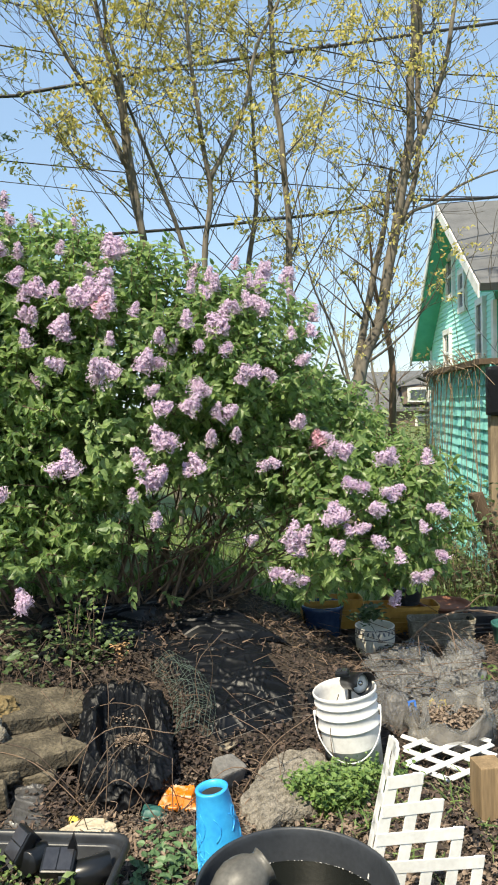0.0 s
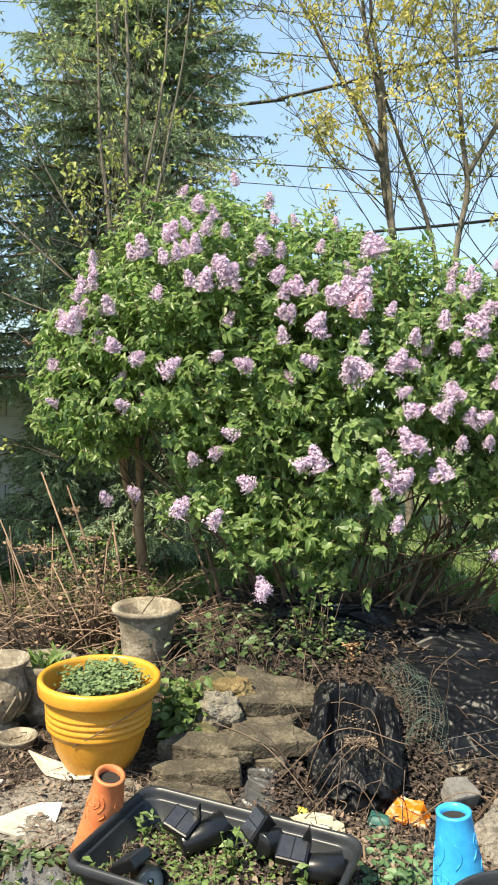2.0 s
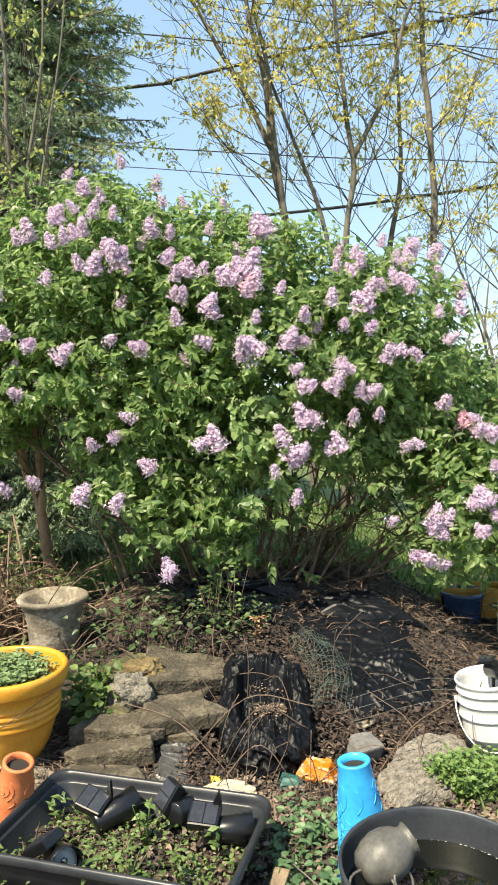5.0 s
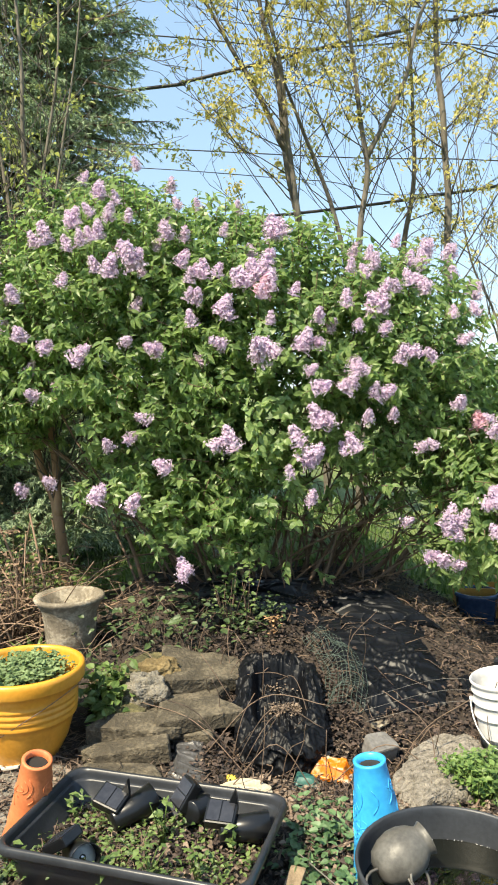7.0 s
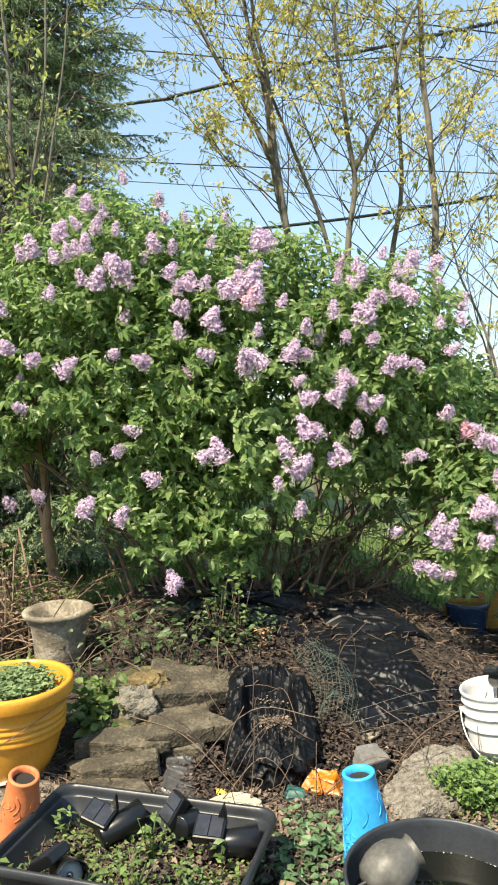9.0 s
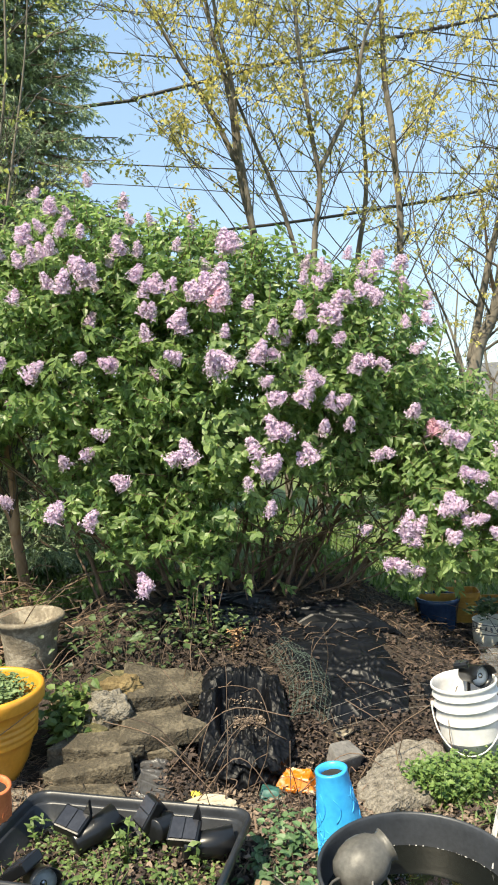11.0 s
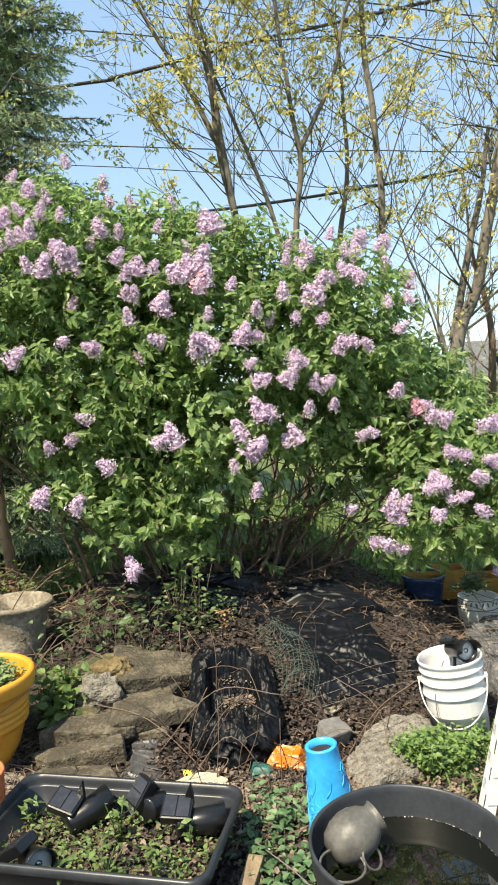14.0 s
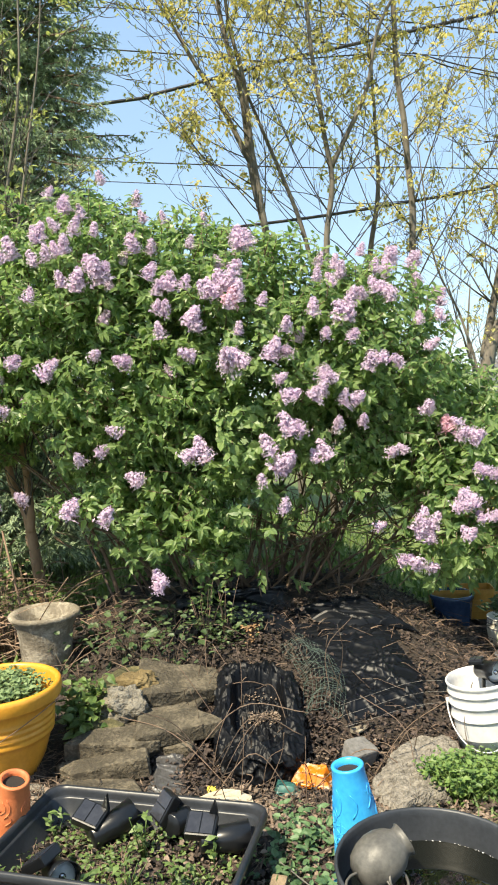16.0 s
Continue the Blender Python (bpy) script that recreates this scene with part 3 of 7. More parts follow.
FL_RIGHT = "1.01,4.31,2.31,L 1.22,4.62,2.35,m 1.40,4.62,2.12,L 0.69,4.27,2.30,s 0.94,4.06,2.10,m 0.52,3.96,2.01,m 0.67,4.00,1.97,L 0.74,4.04,2.07,m 0.58,3.93,1.88,s 0.84,3.92,1.74,m 0.96,3.93,1.71,s 1.16,4.03,1.80,m 0.55,3.87,1.67,m 0.70,3.92,1.52,m 0.76,3.93,1.41,s 0.92,3.99,1.23,m 1.12,3.99,1.46,m 1.53,4.62,1.45,m"
FL_SKIRT = "1.24,4.04,1.36,p 1.34,3.89,1.31,L 1.53,3.83,1.26,L 1.83,3.91,1.24,m 1.32,3.76,1.14,m 1.40,3.74,1.12,s 1.55,3.72,1.08,m 1.26,3.72,0.99,L 1.36,3.70,0.91,m 1.46,3.70,1.00,m 1.81,3.76,0.98,m 1.02,3.82,0.87,L 1.06,3.81,0.80,m 1.24,3.72,0.82,m 1.46,3.69,0.83,m 0.84,4.00,0.83,s 1.02,3.89,0.64,L 1.58,3.72,0.74,s 1.85,3.78,0.72,m 1.72,3.72,0.89,s 1.77,3.83,0.60,m 1.62,3.89,0.47,m"
SIZES = {"s": 0.074, "m": 0.093, "L": 0.115, "p": 0.11}


def panicle_mesh(seed, material):
    """A loose cone of small four-petalled florets, one unit long."""
    r = np.random.default_rng(seed)
    n = 170
    h = r.random(n) ** 0.8
    a = r.random(n) * 2 * np.pi
    rad = (0.44 * (1 - h) ** 0.7 + 0.1) * (0.6 + 0.5 * r.random(n))
    pos = np.stack([rad * np.cos(a), rad * np.sin(a), h - 0.35], 1) + r.normal(size=(n, 3)) * 0.03
    out = unit(np.stack([np.cos(a), np.sin(a), 0.3 + 0.8 * h], 1) + r.normal(size=(n, 3)) * 0.3)
    s1 = unit(np.cross(out, r.normal(size=(n, 3))))
    s2 = np.cross(out, s1)
    v, f = [], []
    m = 12
    for j in range(m):
        v.append(np.array([0.01 * math.sin(j * 2), 0.01 * math.cos(j * 2), j / (m - 1) - 0.4]))
    for j in range(m - 2):
        f.append((j, j + 1, j + 2))
    for i in range(n):
        sz, b = 0.055 + 0.03 * r.random(), len(v)
        v.append(pos[i])
        for k in range(4):
            t = k * math.pi / 2
            e1 = s1[i] * math.cos(t) + s2[i] * math.sin(t)
            e2 = s1[i] * math.cos(t + 0.55) + s2[i] * math.sin(t + 0.55)
            e0 = s1[i] * math.cos(t - 0.55) + s2[i] * math.sin(t - 0.55)
            v += [pos[i] + sz * (0.7 * e0 + 0.1 * out[i]), pos[i] + sz * (1.15 * e1 + 0.35 * out[i]), pos[i] + sz * (0.7 * e2 + 0.1 * out[i])]
            f.append((b, b + 1 + 3 * k, b + 2 + 3 * k, b + 3 + 3 * k))
        j = min(m - 2, max(0, int((pos[i][2] + 0.3) * (m - 1))))
        f.append((b, j, j + 1))
    me = bpy.data.meshes.new("flower_panicle")
    me.from_pydata([tuple(q) for q in v], [], f)
    me.materials.append(material)
    return me


EXTRA = ""
for _ in range(52):
    c, r = LOBES[rnd.choice((0, 0, 1, 2, 2, 4, 6))]
    a, b = rnd.uniform(-0.9, 0.9), rnd.uniform(-0.1, 1.2)
    q = [c[0] + r[0] * math.sin(a) * math.cos(b), c[1] - r[1] * math.cos(a) * math.cos(b), c[2] + r[2] * math.sin(b)]
    EXTRA += " %.2f,%.2f,%.2f,s" % tuple(q)
PANICLES = [panicle_mesh(s, M["flower"]) for s in range(5)]
PINK = panicle_mesh(9, M["flower_pink"])
for word in (FL_TOP + " " + FL_MID + " " + FL_LOW + " " + FL_RIGHT + " " + FL_SKIRT + EXTRA).split():
    fx, fy, fz, fs = word.split(",")
    size = SIZES[fs] * (0.88 if float(fz) < 1.5 and float(fx) > 0.8 else 1.0)
    for k in range(1 if fs == "s" else rnd.choice((1, 2, 2)) if fs == "m" else 2 + (rnd.random() < 0.4)):
        ob = new("flower_panicle", PINK if fs == "p" and k == 0 else rnd.choice(PANICLES))
        ob.parent = lilac
        off = Vector((rnd.uniform(-1, 1), rnd.uniform(-0.3, 0.3), rnd.uniform(-0.4, 0.3))) * size * (0.0 if k == 0 else 0.75)
        lean = 0.45 if float(fz) > 1.9 else 1.0
        tilt = pose(0, 0, 0, lean * rnd.uniform(10, 75), lean * rnd.uniform(-60, 60), rnd.uniform(0, 360)) @ Matrix.Diagonal((1, 1, 1.15, 1))
        ob.matrix_local = Matrix.Translation(Vector((float(fx), float(fy) - 0.03, float(fz))) + off - BASE) @ tilt @ Matrix.Scale(size * rnd.uniform(0.85, 1.15) * (1 if k == 0 else 0.8), 4)

# ---- trees behind ----


def grow(soup, tips, p, d, length, r, depth, spread=0.55, lift=0.15):
    """A branch that forks; its tips are gathered for the leaves."""
    n = 5
    pts, rad = [p.copy()], [r]
    d = d.normalized()
    for i in range(n):
        d = (d + Vector((rnd.gauss(0, 0.13), rnd.gauss(0, 0.13), lift * 0.25 + rnd.gauss(0, 0.08)))).normalized()
        p = p + d * length / n
        pts.append(p.copy())
        rad.append(max(0.0018, r * (1 - 0.6 * (i + 1) / n)))
    soup.tube(pts, rad, 6 if r > 0.012 else 4)
    if depth == 0:
        tips.extend((q, d) for q in pts[2:])
        return
    for i in range(2 + (rnd.random() < 0.7)):
        q = pts[rnd.randint(2, n)]
        nd = (d + Vector((rnd.gauss(0, spread), rnd.gauss(0, spread), rnd.gauss(0.05, spread * 0.6)))).normalized()
        grow(soup, tips, q, nd, length * rnd.uniform(0.5, 0.8), max(0.003, r * 0.45), depth - 1, spread, lift)


def tree(name, base, stems, label, leaf_material, per_tip=6, leaf_size=0.064, twig_every=2, reach=1.7, leafy=1.0, mat_stem="bark", category="tree", spread=0.5, sweep=0.0):
    """stems: (points, r0, r1); side branches sprout along the upper part."""
    t = thing(name, base, label, category)
    b = Vector(base)
    soup, tips = Soup(), []
    for pts, r0, r1, *own in stems:
        path = [q - b for q in smooth_path(pts, 6)]
        n = len(path)
        path = [q + Vector((noise.noise(q * 1.3) * 0.05, noise.noise(q * 1.3 + Vector((7, 0, 0))) * 0.05, 0)) for q in path]
        s = Soup()
        s.tube(path, [r0 + (r1 - r0) * i / (n - 1) for i in range(n)], 10)
        s.make("trunk", M[own[0] if own else mat_stem], t, "grey-brown upright stem")
        for i in range(int(n * 0.28), int(n * 0.9), 4 if sweep else n):
            rr = r0 + (r1 - r0) * i / (n - 1)
            sg = 1 if rnd.random() < 0.5 else -1
            d = Vector((sg * rnd.uniform(0.5, 1.0), rnd.gauss(0, 0.35), rnd.uniform(0.45, 1.1))).normalized()
            p, ln_b = path[i].copy(), sweep * rnd.uniform(0.6, 1.2)
            pts = [p.copy()]
            for k in range(10):
                d = (d + Vector((rnd.gauss(0, 0.05), rnd.gauss(0, 0.05), 0.05 + rnd.gauss(0, 0.04)))).normalized()
                p = p + d * ln_b / 10
                pts.append(p.copy())
            rb = max(0.0045, rr * 0.24)
            soup.tube(pts, [rb * (1 - 0.08 * k) for k in range(11)], 6)
            for k in range(3, 11, 2):
                nd = (d + Vector((rnd.gauss(0, 0.6), rnd.gauss(0, 0.5), rnd.gauss(0.1, 0.4)))).normalized()
                grow(soup, tips, pts[k], nd, rnd.uniform(0.35, 0.85), 0.0045, 1, spread)
        for i in range(int(n * 0.3), n, twig_every):
            rr = r0 + (r1 - r0) * i / (n - 1)
            a = rnd.uniform(0, 2 * math.pi)
            d = Vector((math.cos(a), math.sin(a) * 0.7, rnd.uniform(0.4, 1.2)))
            grow(soup, tips, path[i], d, reach * rnd.uniform(0.5, 1.1), max(0.0042, rr * 0.25), 2, spread)
    soup.make("branch_mass", M["twig" if mat_stem == "bark" else mat_stem], t, "thin bare branches", kind="stuff")
    if leafy:
        pos, way, nrm = [], [], []
        for q, d in tips:
            if rnd.random() > leafy:
                continue
            for k in range(per_tip):
                pos.append(q + Vector((rnd.gauss(0, 0.035), rnd.gauss(0, 0.035), rnd.gauss(-0.01, 0.025))))
                way.append((rnd.gauss(0, 0.8), rnd.gauss(0, 0.8), rnd.gauss(-0.45, 0.5)))
                nrm.append((rnd.gauss(0, 0.6), rnd.gauss(-0.2, 0.6), 1))
        leaves("foliage", pos, way, nrm, leaf_size * (0.6 + 0.8 * rng.random(len(pos))), leaf_material, t, "small yellow-green spring leaves", width=0.75)
    return t


TY = 8.0


def stem_of(pairs, y=TY, lean=0.0):
    return [(x, y + lean * i, z) for i, (x, z) in enumerate(pairs)]


tree("box_elder_tree", (0.8, TY, ground_z(0.8, TY) - 0.02),
     [(stem_of([(0.85, 0.1), (0.8, 1.6), (0.59, 3.21), (0.43, 3.93), (0.34, 4.91), (0.15, 5.8), (0.05, 6.8)]), 0.045, 0.014),
      (stem_of([(0.58, 3.3), (0.45, 4.1), (0.37, 5.01), (0.26, 5.58), (0.15, 6.6)], TY - 0.1), 0.03, 0.014),
      (stem_of([(0.42, 4.05), (0.1, 4.72), (-0.19, 5.27), (-0.45, 5.7), (-0.9, 6.5)]), 0.03, 0.01),
      (stem_of([(1.3, 0.1), (1.25, 1.8), (1.04, 3.12), (0.8, 3.94), (0.53, 4.69), (0.32, 5.25), (0.0, 6.2)], TY + 0.3), 0.034, 0.01)],
     "slender multi-stemmed tree with opening yellow-green leaves", M["young"], per_tip=10, leaf_size=0.047, leafy=0.56, sweep=2.1)
tree("box_elder_tree", (1.2, TY - 0.2, ground_z(1.2, TY) - 0.02),
     [(stem_of([(1.15, 0.1), (1.15, 1.8), (1.18, 3.16), (1.25, 3.87), (1.15, 4.66), (1.06, 5.52), (1.0, 6.6)], TY - 0.2), 0.038, 0.016),
      (stem_of([(1.26, 3.91), (1.6, 4.56), (1.81, 5.28), (2.07, 5.88), (2.3, 6.6)], TY - 0.2), 0.026, 0.009)],
     "forked tree with dark stems and opening yellow leaves", M["young"], per_tip=10, leaf_size=0.047, leafy=0.56, sweep=2.1)
tree("box_elder_tree", (2.1, TY, ground_z(2.1, TY) - 0.02),
     [(stem_of([(2.2, 0.1), (2.16, 1.6), (2.13, 2.89), (2.12, 4.04), (2.02, 4.99), (2.0, 5.88), (1.95, 6.8)]), 0.045, 0.022),
      (stem_of([(1.75, 0.1), (1.75, 1.8), (1.84, 3.1), (1.94, 3.8), (1.94, 4.69), (1.9, 5.6)], TY + 0.8), 0.045, 0.015)],
     "pair of upright grey stems with sparse yellow-green leaves", M["young"], per_tip=10, leaf_size=0.047, leafy=0.56, sweep=1.9)
tree("leaning_tree", (2.9, TY, ground_z(2.9, TY) - 0.02),
     [(stem_of([(2.75, 0.1), (2.78, 0.9), (2.84, 1.5), (2.96, 2.05), (3.18, 2.55), (3.38, 3.61), (3.54, 4.34), (3.61, 5.41), (3.66, 6.5)]), 0.085, 0.036),
      (stem_of([(3.41, 3.55), (3.66, 4.2), (3.68, 5.4), (3.72, 6.4)]), 0.035, 0.022),
      (stem_of([(3.5, 4.2), (3.76, 4.63), (3.92, 5.05), (4.02, 5.41), (4.2, 6.3)]), 0.045, 0.02),
      (stem_of([(3.4, 3.5), (3.55, 3.67), (3.85, 3.78), (4.19, 4.0), (4.61, 4.16), (5.0, 4.2)]), 0.022, 0.008),
      (stem_of([(2.9, 1.9), (3.05, 2.6), (3.26, 3.5), (3.4, 4.2)], TY + 0.12), 0.05, 0.02),
      (stem_of([(2.8, 0.9), (2.78, 1.7), (2.64, 2.34), (2.41, 2.84), (2.3, 3.45), (2.2, 4.2)]), 0.02, 0.005)],
     "thick leaning tree with several stems and few new leaves", M["young"], per_tip=9, leaf_size=0.045, leafy=0.22, reach=1.0, spread=0.45, sweep=1.2, twig_every=4)
tree("bent_tree", (3.2, TY + 0.6, ground_z(3.2, TY + 0.6) - 0.02),
     [(stem_of([(3.5, 0.0), (3.52, 0.9), (3.54, 1.6), (3.49, 2.3), (3.4, 2.66), (3.3, 3.2), (3.25, 3.9)], TY + 0.6), 0.062, 0.006)],
     "thin bent tree trunk with smooth brown bark", M["young"], mat_stem="bark_brown", leafy=0.25, per_tip=3, reach=0.7)

for fx, fy, fh in ((9.5, 34.0, 6.0), (12.5, 37.0, 6.8), (15.5, 41.0, 6.2), (6.5, 36.0, 5.6), (21.0, 39.0, 6.0)):
    tree("far_tree", (fx, fy, -0.15), [([(fx, fy, -0.15), (fx + 0.2, fy, fh * 0.3), (fx - 0.1, fy, fh * 0.6), (fx + 0.1, fy, fh)], 0.13, 0.03), ([(fx + 0.15, fy, fh * 0.3), (fx + 1.0, fy, fh * 0.55), (fx + 1.5, fy, fh * 0.85)], 0.07, 0.02)],
         "bare pale tree far behind the yard", M["young"], per_tip=2, leaf_size=0.09, leafy=0.3, reach=2.4, spread=0.5, twig_every=2)

vines = thing("hanging_vines", (3.4, TY - 0.1, 3.4), "thin dark vine strands hanging from the leaning tree", "vine")
for k in range(16):
    x0 = rnd.uniform(-0.5, 1.6)
    z0 = rnd.uniform(0.6, 2.8)
    pts = [(x0, 0.1, z0), (x0 + rnd.gauss(0.05, 0.1), 0, z0 - 0.7), (x0 + rnd.gauss(0.0, 0.2), 0, z0 - 1.5), (x0 + rnd.gauss(0.1, 0.35), 0, z0 - 2.3)]
    tube("vine_strand", smooth_path(pts, 5), 0.006, M["twig"], vines, "", 4, 0.003)

# sapling with two low stems, left of the lilac
tree("sapling", on_ground(-1.2, 4.9, -0.02),
     [([(-1.22, 4.9, 0.1), (-1.24, 4.9, 0.5), (-1.3, 4.9, 0.85), (-1.39, 4.9, 1.05), (-1.44, 4.9, 1.43), (-1.42, 4.82, 2.0)], 0.042, 0.02, "stem_brown"),
      ([(-1.27, 4.88, 0.75), (-1.285, 4.88, 1.02), (-1.33, 4.9, 1.5), (-1.36, 4.82, 2.0)], 0.03, 0.019, "stem_brown"),
      ([(-1.38, 4.9, 1.95), (-1.35, 4.9, 2.52), (-1.41, 4.9, 3.06), (-1.42, 4.9, 3.61), (-1.46, 4.9, 4.6)], 0.024, 0.008),
      ([(-1.45, 5.0, 1.95), (-1.55, 5.0, 2.74), (-1.63, 5.0, 3.43), (-1.7, 5.0, 4.4)], 0.018, 0.006),
      ([(-1.37, 4.9, 2.6), (-1.25, 4.85, 3.1), (-1.16, 4.8, 3.6), (-1.1, 4.8, 4.4)], 0.013, 0.005),
      ([(-1.35, 4.9, 2.3), (-1.19, 4.8, 2.81), (-1.06, 4.75, 3.46), (-0.95, 4.7, 4.2)], 0.011, 0.004),
      ([(-1.42, 4.92, 2.3), (-1.65, 4.85, 2.6), (-1.95, 4.8, 3.1), (-2.2, 4.8, 3.7)], 0.009, 0.004),
      ([(-1.42, 4.92, 2.15), (-1.75, 4.9, 2.35), (-2.2, 4.8, 2.75), (-2.6, 4.8, 3.1)], 0.009, 0.003),
      ([(-1.38, 4.9, 2.0), (-1.8, 4.85, 2.1), (-2.3, 4.8, 2.3), (-2.7, 4.8, 2.6)], 0.008, 0.003)],
     "young tree with brown lower stems and pale new leaves", M["sapling"], reach=0.75, per_tip=8, leaf_size=0.04, leafy=0.13, spread=0.4, twig_every=3)

# ---- spruce ----


def spruce_tree(x, y, height, wide, count, label, droop=0.8, low=0.4):
    spruce = thing("spruce_tree", (x, y, ground_z(x, y)), label, "tree")
    trunk_s = Soup()
    trunk_s.tube([(0, 0, 0), (0.02, 0, height * 0.4), (0, 0, height)], [0.16, 0.11, 0.02], 10)
    trunk_s.make("trunk", M["bark_dark"], spruce)
    nd_p, nd_w, nd_n, nd_s = [], [], [], []
    bough = Soup()
    for k in range(count):
        z = low + (height - low - 0.2) * (k / count) ** 1.25
        reach = wide * (1 - z / (height + 0.9)) ** 0.75 * rnd.uniform(0.7, 1.12)
        a = k * 2.39996 + rnd.uniform(-0.4, 0.4)
        d = Vector((math.cos(a), math.sin(a), 0))
        if d.y > 0.3 and rnd.random() < 0.75:
            continue
        sag = droop * rnd.uniform(0.5, 1.3)
        pts = [Vector((0, 0, z)) + d * reach * t + Vector((0, 0, 0.2 * math.sin(t * 3) - sag * t * t * (1 - z / 12) + 0.45 * t ** 4)) for t in (0, 0.25, 0.5, 0.75, 1)]
        bough.tube(pts, [0.025, 0.02, 0.015, 0.01, 0.004], 5)
        path = smooth_path(pts, 5)
        for i, q in enumerate(path[4:]):
            t = (i + 4) / len(path)
            side = Vector((-d.y, d.x, 0))
            for sg in (1, -1):
                tw = (d * rnd.uniform(0.4, 1.0) + side * sg * rnd.uniform(0.4, 0.9) + Vector((0, 0, rnd.uniform(-1.0, 0.15)))).normalized()
                tl = reach * 0.3 * (1.15 - t) + 0.1
                m_ = max(3, int(tl / 0.032))
                for j in range(m_):
                    c = q + tw * tl * (j + rnd.random()) / m_
                    for h in range(5):
                        nd_p.append(c)
                        nd_w.append(tw * 1.1 + Vector((rnd.gauss(0, 0.6), rnd.gauss(0, 0.6), rnd.gauss(-0.1, 0.5))))
                        nd_n.append((rnd.gauss(0, 0.7), rnd.gauss(0, 0.7), 1))
                        nd_s.append(rnd.uniform(0.032, 0.06))
    bough.make("bough_mass", M["bark_dark"], spruce, kind="stuff")
    leaves("needles", nd_p, nd_w, nd_n, np.array(nd_s), M["needle"], spruce, "short dense needles", NEEDLE, NEEDLE_F, 1.5)


spruce_tree(-2.0, 7.3, 8.6, 1.85, 640, "large dark blue-green spruce with drooping boughs")
spruce_tree(-3.45, 5.6, 5.2, 1.75, 300, "smaller spruce with sunlit boughs beside the garage wall", 0.35, 1.5)
spruce_tree(-2.1, 6.2, 1.55, 0.75, 110, "low dark young spruce in the shade of larger trees", 0.3, 0.2)

# ---- block garage wall ----
wall = thing("wall_garage", (-2.45, 6.4, -0.2), "white painted concrete block wall of a garage", "wall", kind="structure", turn=8)
bm = bmesh.new()
box(bm, -3.0, 0.1, 0.95, 6.0, 0.2, 1.9)
part("core", bm, M["mortar"], wall, smooth=False)
bmb = bmesh.new()
box(bmb, 0, 0, 0, 0.394, 0.03, 0.194, bevel=0.006)
me_block = bpy.data.meshes.new("block")
bmb.to_mesh(me_block)
bmb.free()
me_block.materials.append(M["block"])
for row in range(9):
    for col in range(14):
        ob = new("block", me_block)
        ob.parent = wall
        ob.location = (-0.2 - 0.4 * col - (0.2 if row % 2 else 0), -0.008, 0.1 + 0.2 * row)

# ---- teal house ----
W_DIR = Vector((0.267, 0.964, 0)).normalized()      # along the gable wall, away
R_DIR = Vector((0.964, -0.267, 0)).normalized()     # along the ridge
H0 = Vector((5.75, 10.85, 0))
house = thing("teal_house", tuple(H0), "teal clapboard house with white trim and grey roof", "house")
hm = Matrix((R_DIR, W_DIR, Vector((0, 0, 1)))).transposed().to_4x4()
house.matrix_world = Matrix.Translation(H0) @ hm
WID, EN, EF, PK, PY = 6.4, 3.45, 2.6, 5.15, 2.65      # width, near and far eaves, peak height and place
LEN = 10.0
bm = bmesh.new()
prof = [(0.25, -0.3), (WID - 0.35, -0.3), (WID - 0.35, EF + 0.25), (PY, PK - 0.12), (0.25, EN - 0.05)]
fr = [bm.verts.new((0.45, y, z)) for y, z in prof]
bk = [bm.verts.new((LEN, y, z)) for y, z in prof]
bm.faces.new(fr)
bm.faces.new(bk[::-1])
for i in range(5):
    j = (i + 1) % 5
    bm.faces.new((fr[i], bk[i], bk[j], fr[j]))
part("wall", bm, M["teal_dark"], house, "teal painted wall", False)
# clapboards on the gable end and on the side
for k in range(57):
    z = 0.0 + 0.09 * k
    y0 = 0.22 if z < EN - 0.1 else 0.25 + (z - EN + 0.05) * (PY - 0.25) / (PK - EN) + 0.05
    y1 = WID - 0.32 if z < EF + 0.2 else WID - 0.35 - (z - EF - 0.25) * (WID - 0.35 - PY) / (PK - EF - 0.35) - 0.05
    if y1 - y0 < 0.15:
        continue
    b = bmesh.new()
    vs = [b.verts.new(v) for v in ((0.443, y0, z), (0.443, y1, z), (0.443, y1, z + 0.094), (0.443, y0, z + 0.094), (0.415, y0, z), (0.415, y1, z), (0.436, y1, z + 0.094), (0.436, y0, z + 0.094))]
    for f in ((0, 1, 5, 4), (4, 5, 6, 7), (0, 4, 7, 3), (1, 2, 6, 5), (3, 7, 6, 2)):
        b.faces.new([vs[i] for i in f])
    part("clapboard", b, M["teal"], house, "", False)
    if z < EN - 0.25:
        b = bmesh.new()
        box(b, 4.6, 0.235, z + 0.045, 8.2, 0.02, 0.092, Matrix.Rotation(0, 4, "X"))
        part("clapboard", b, M["teal"], house, "", False)
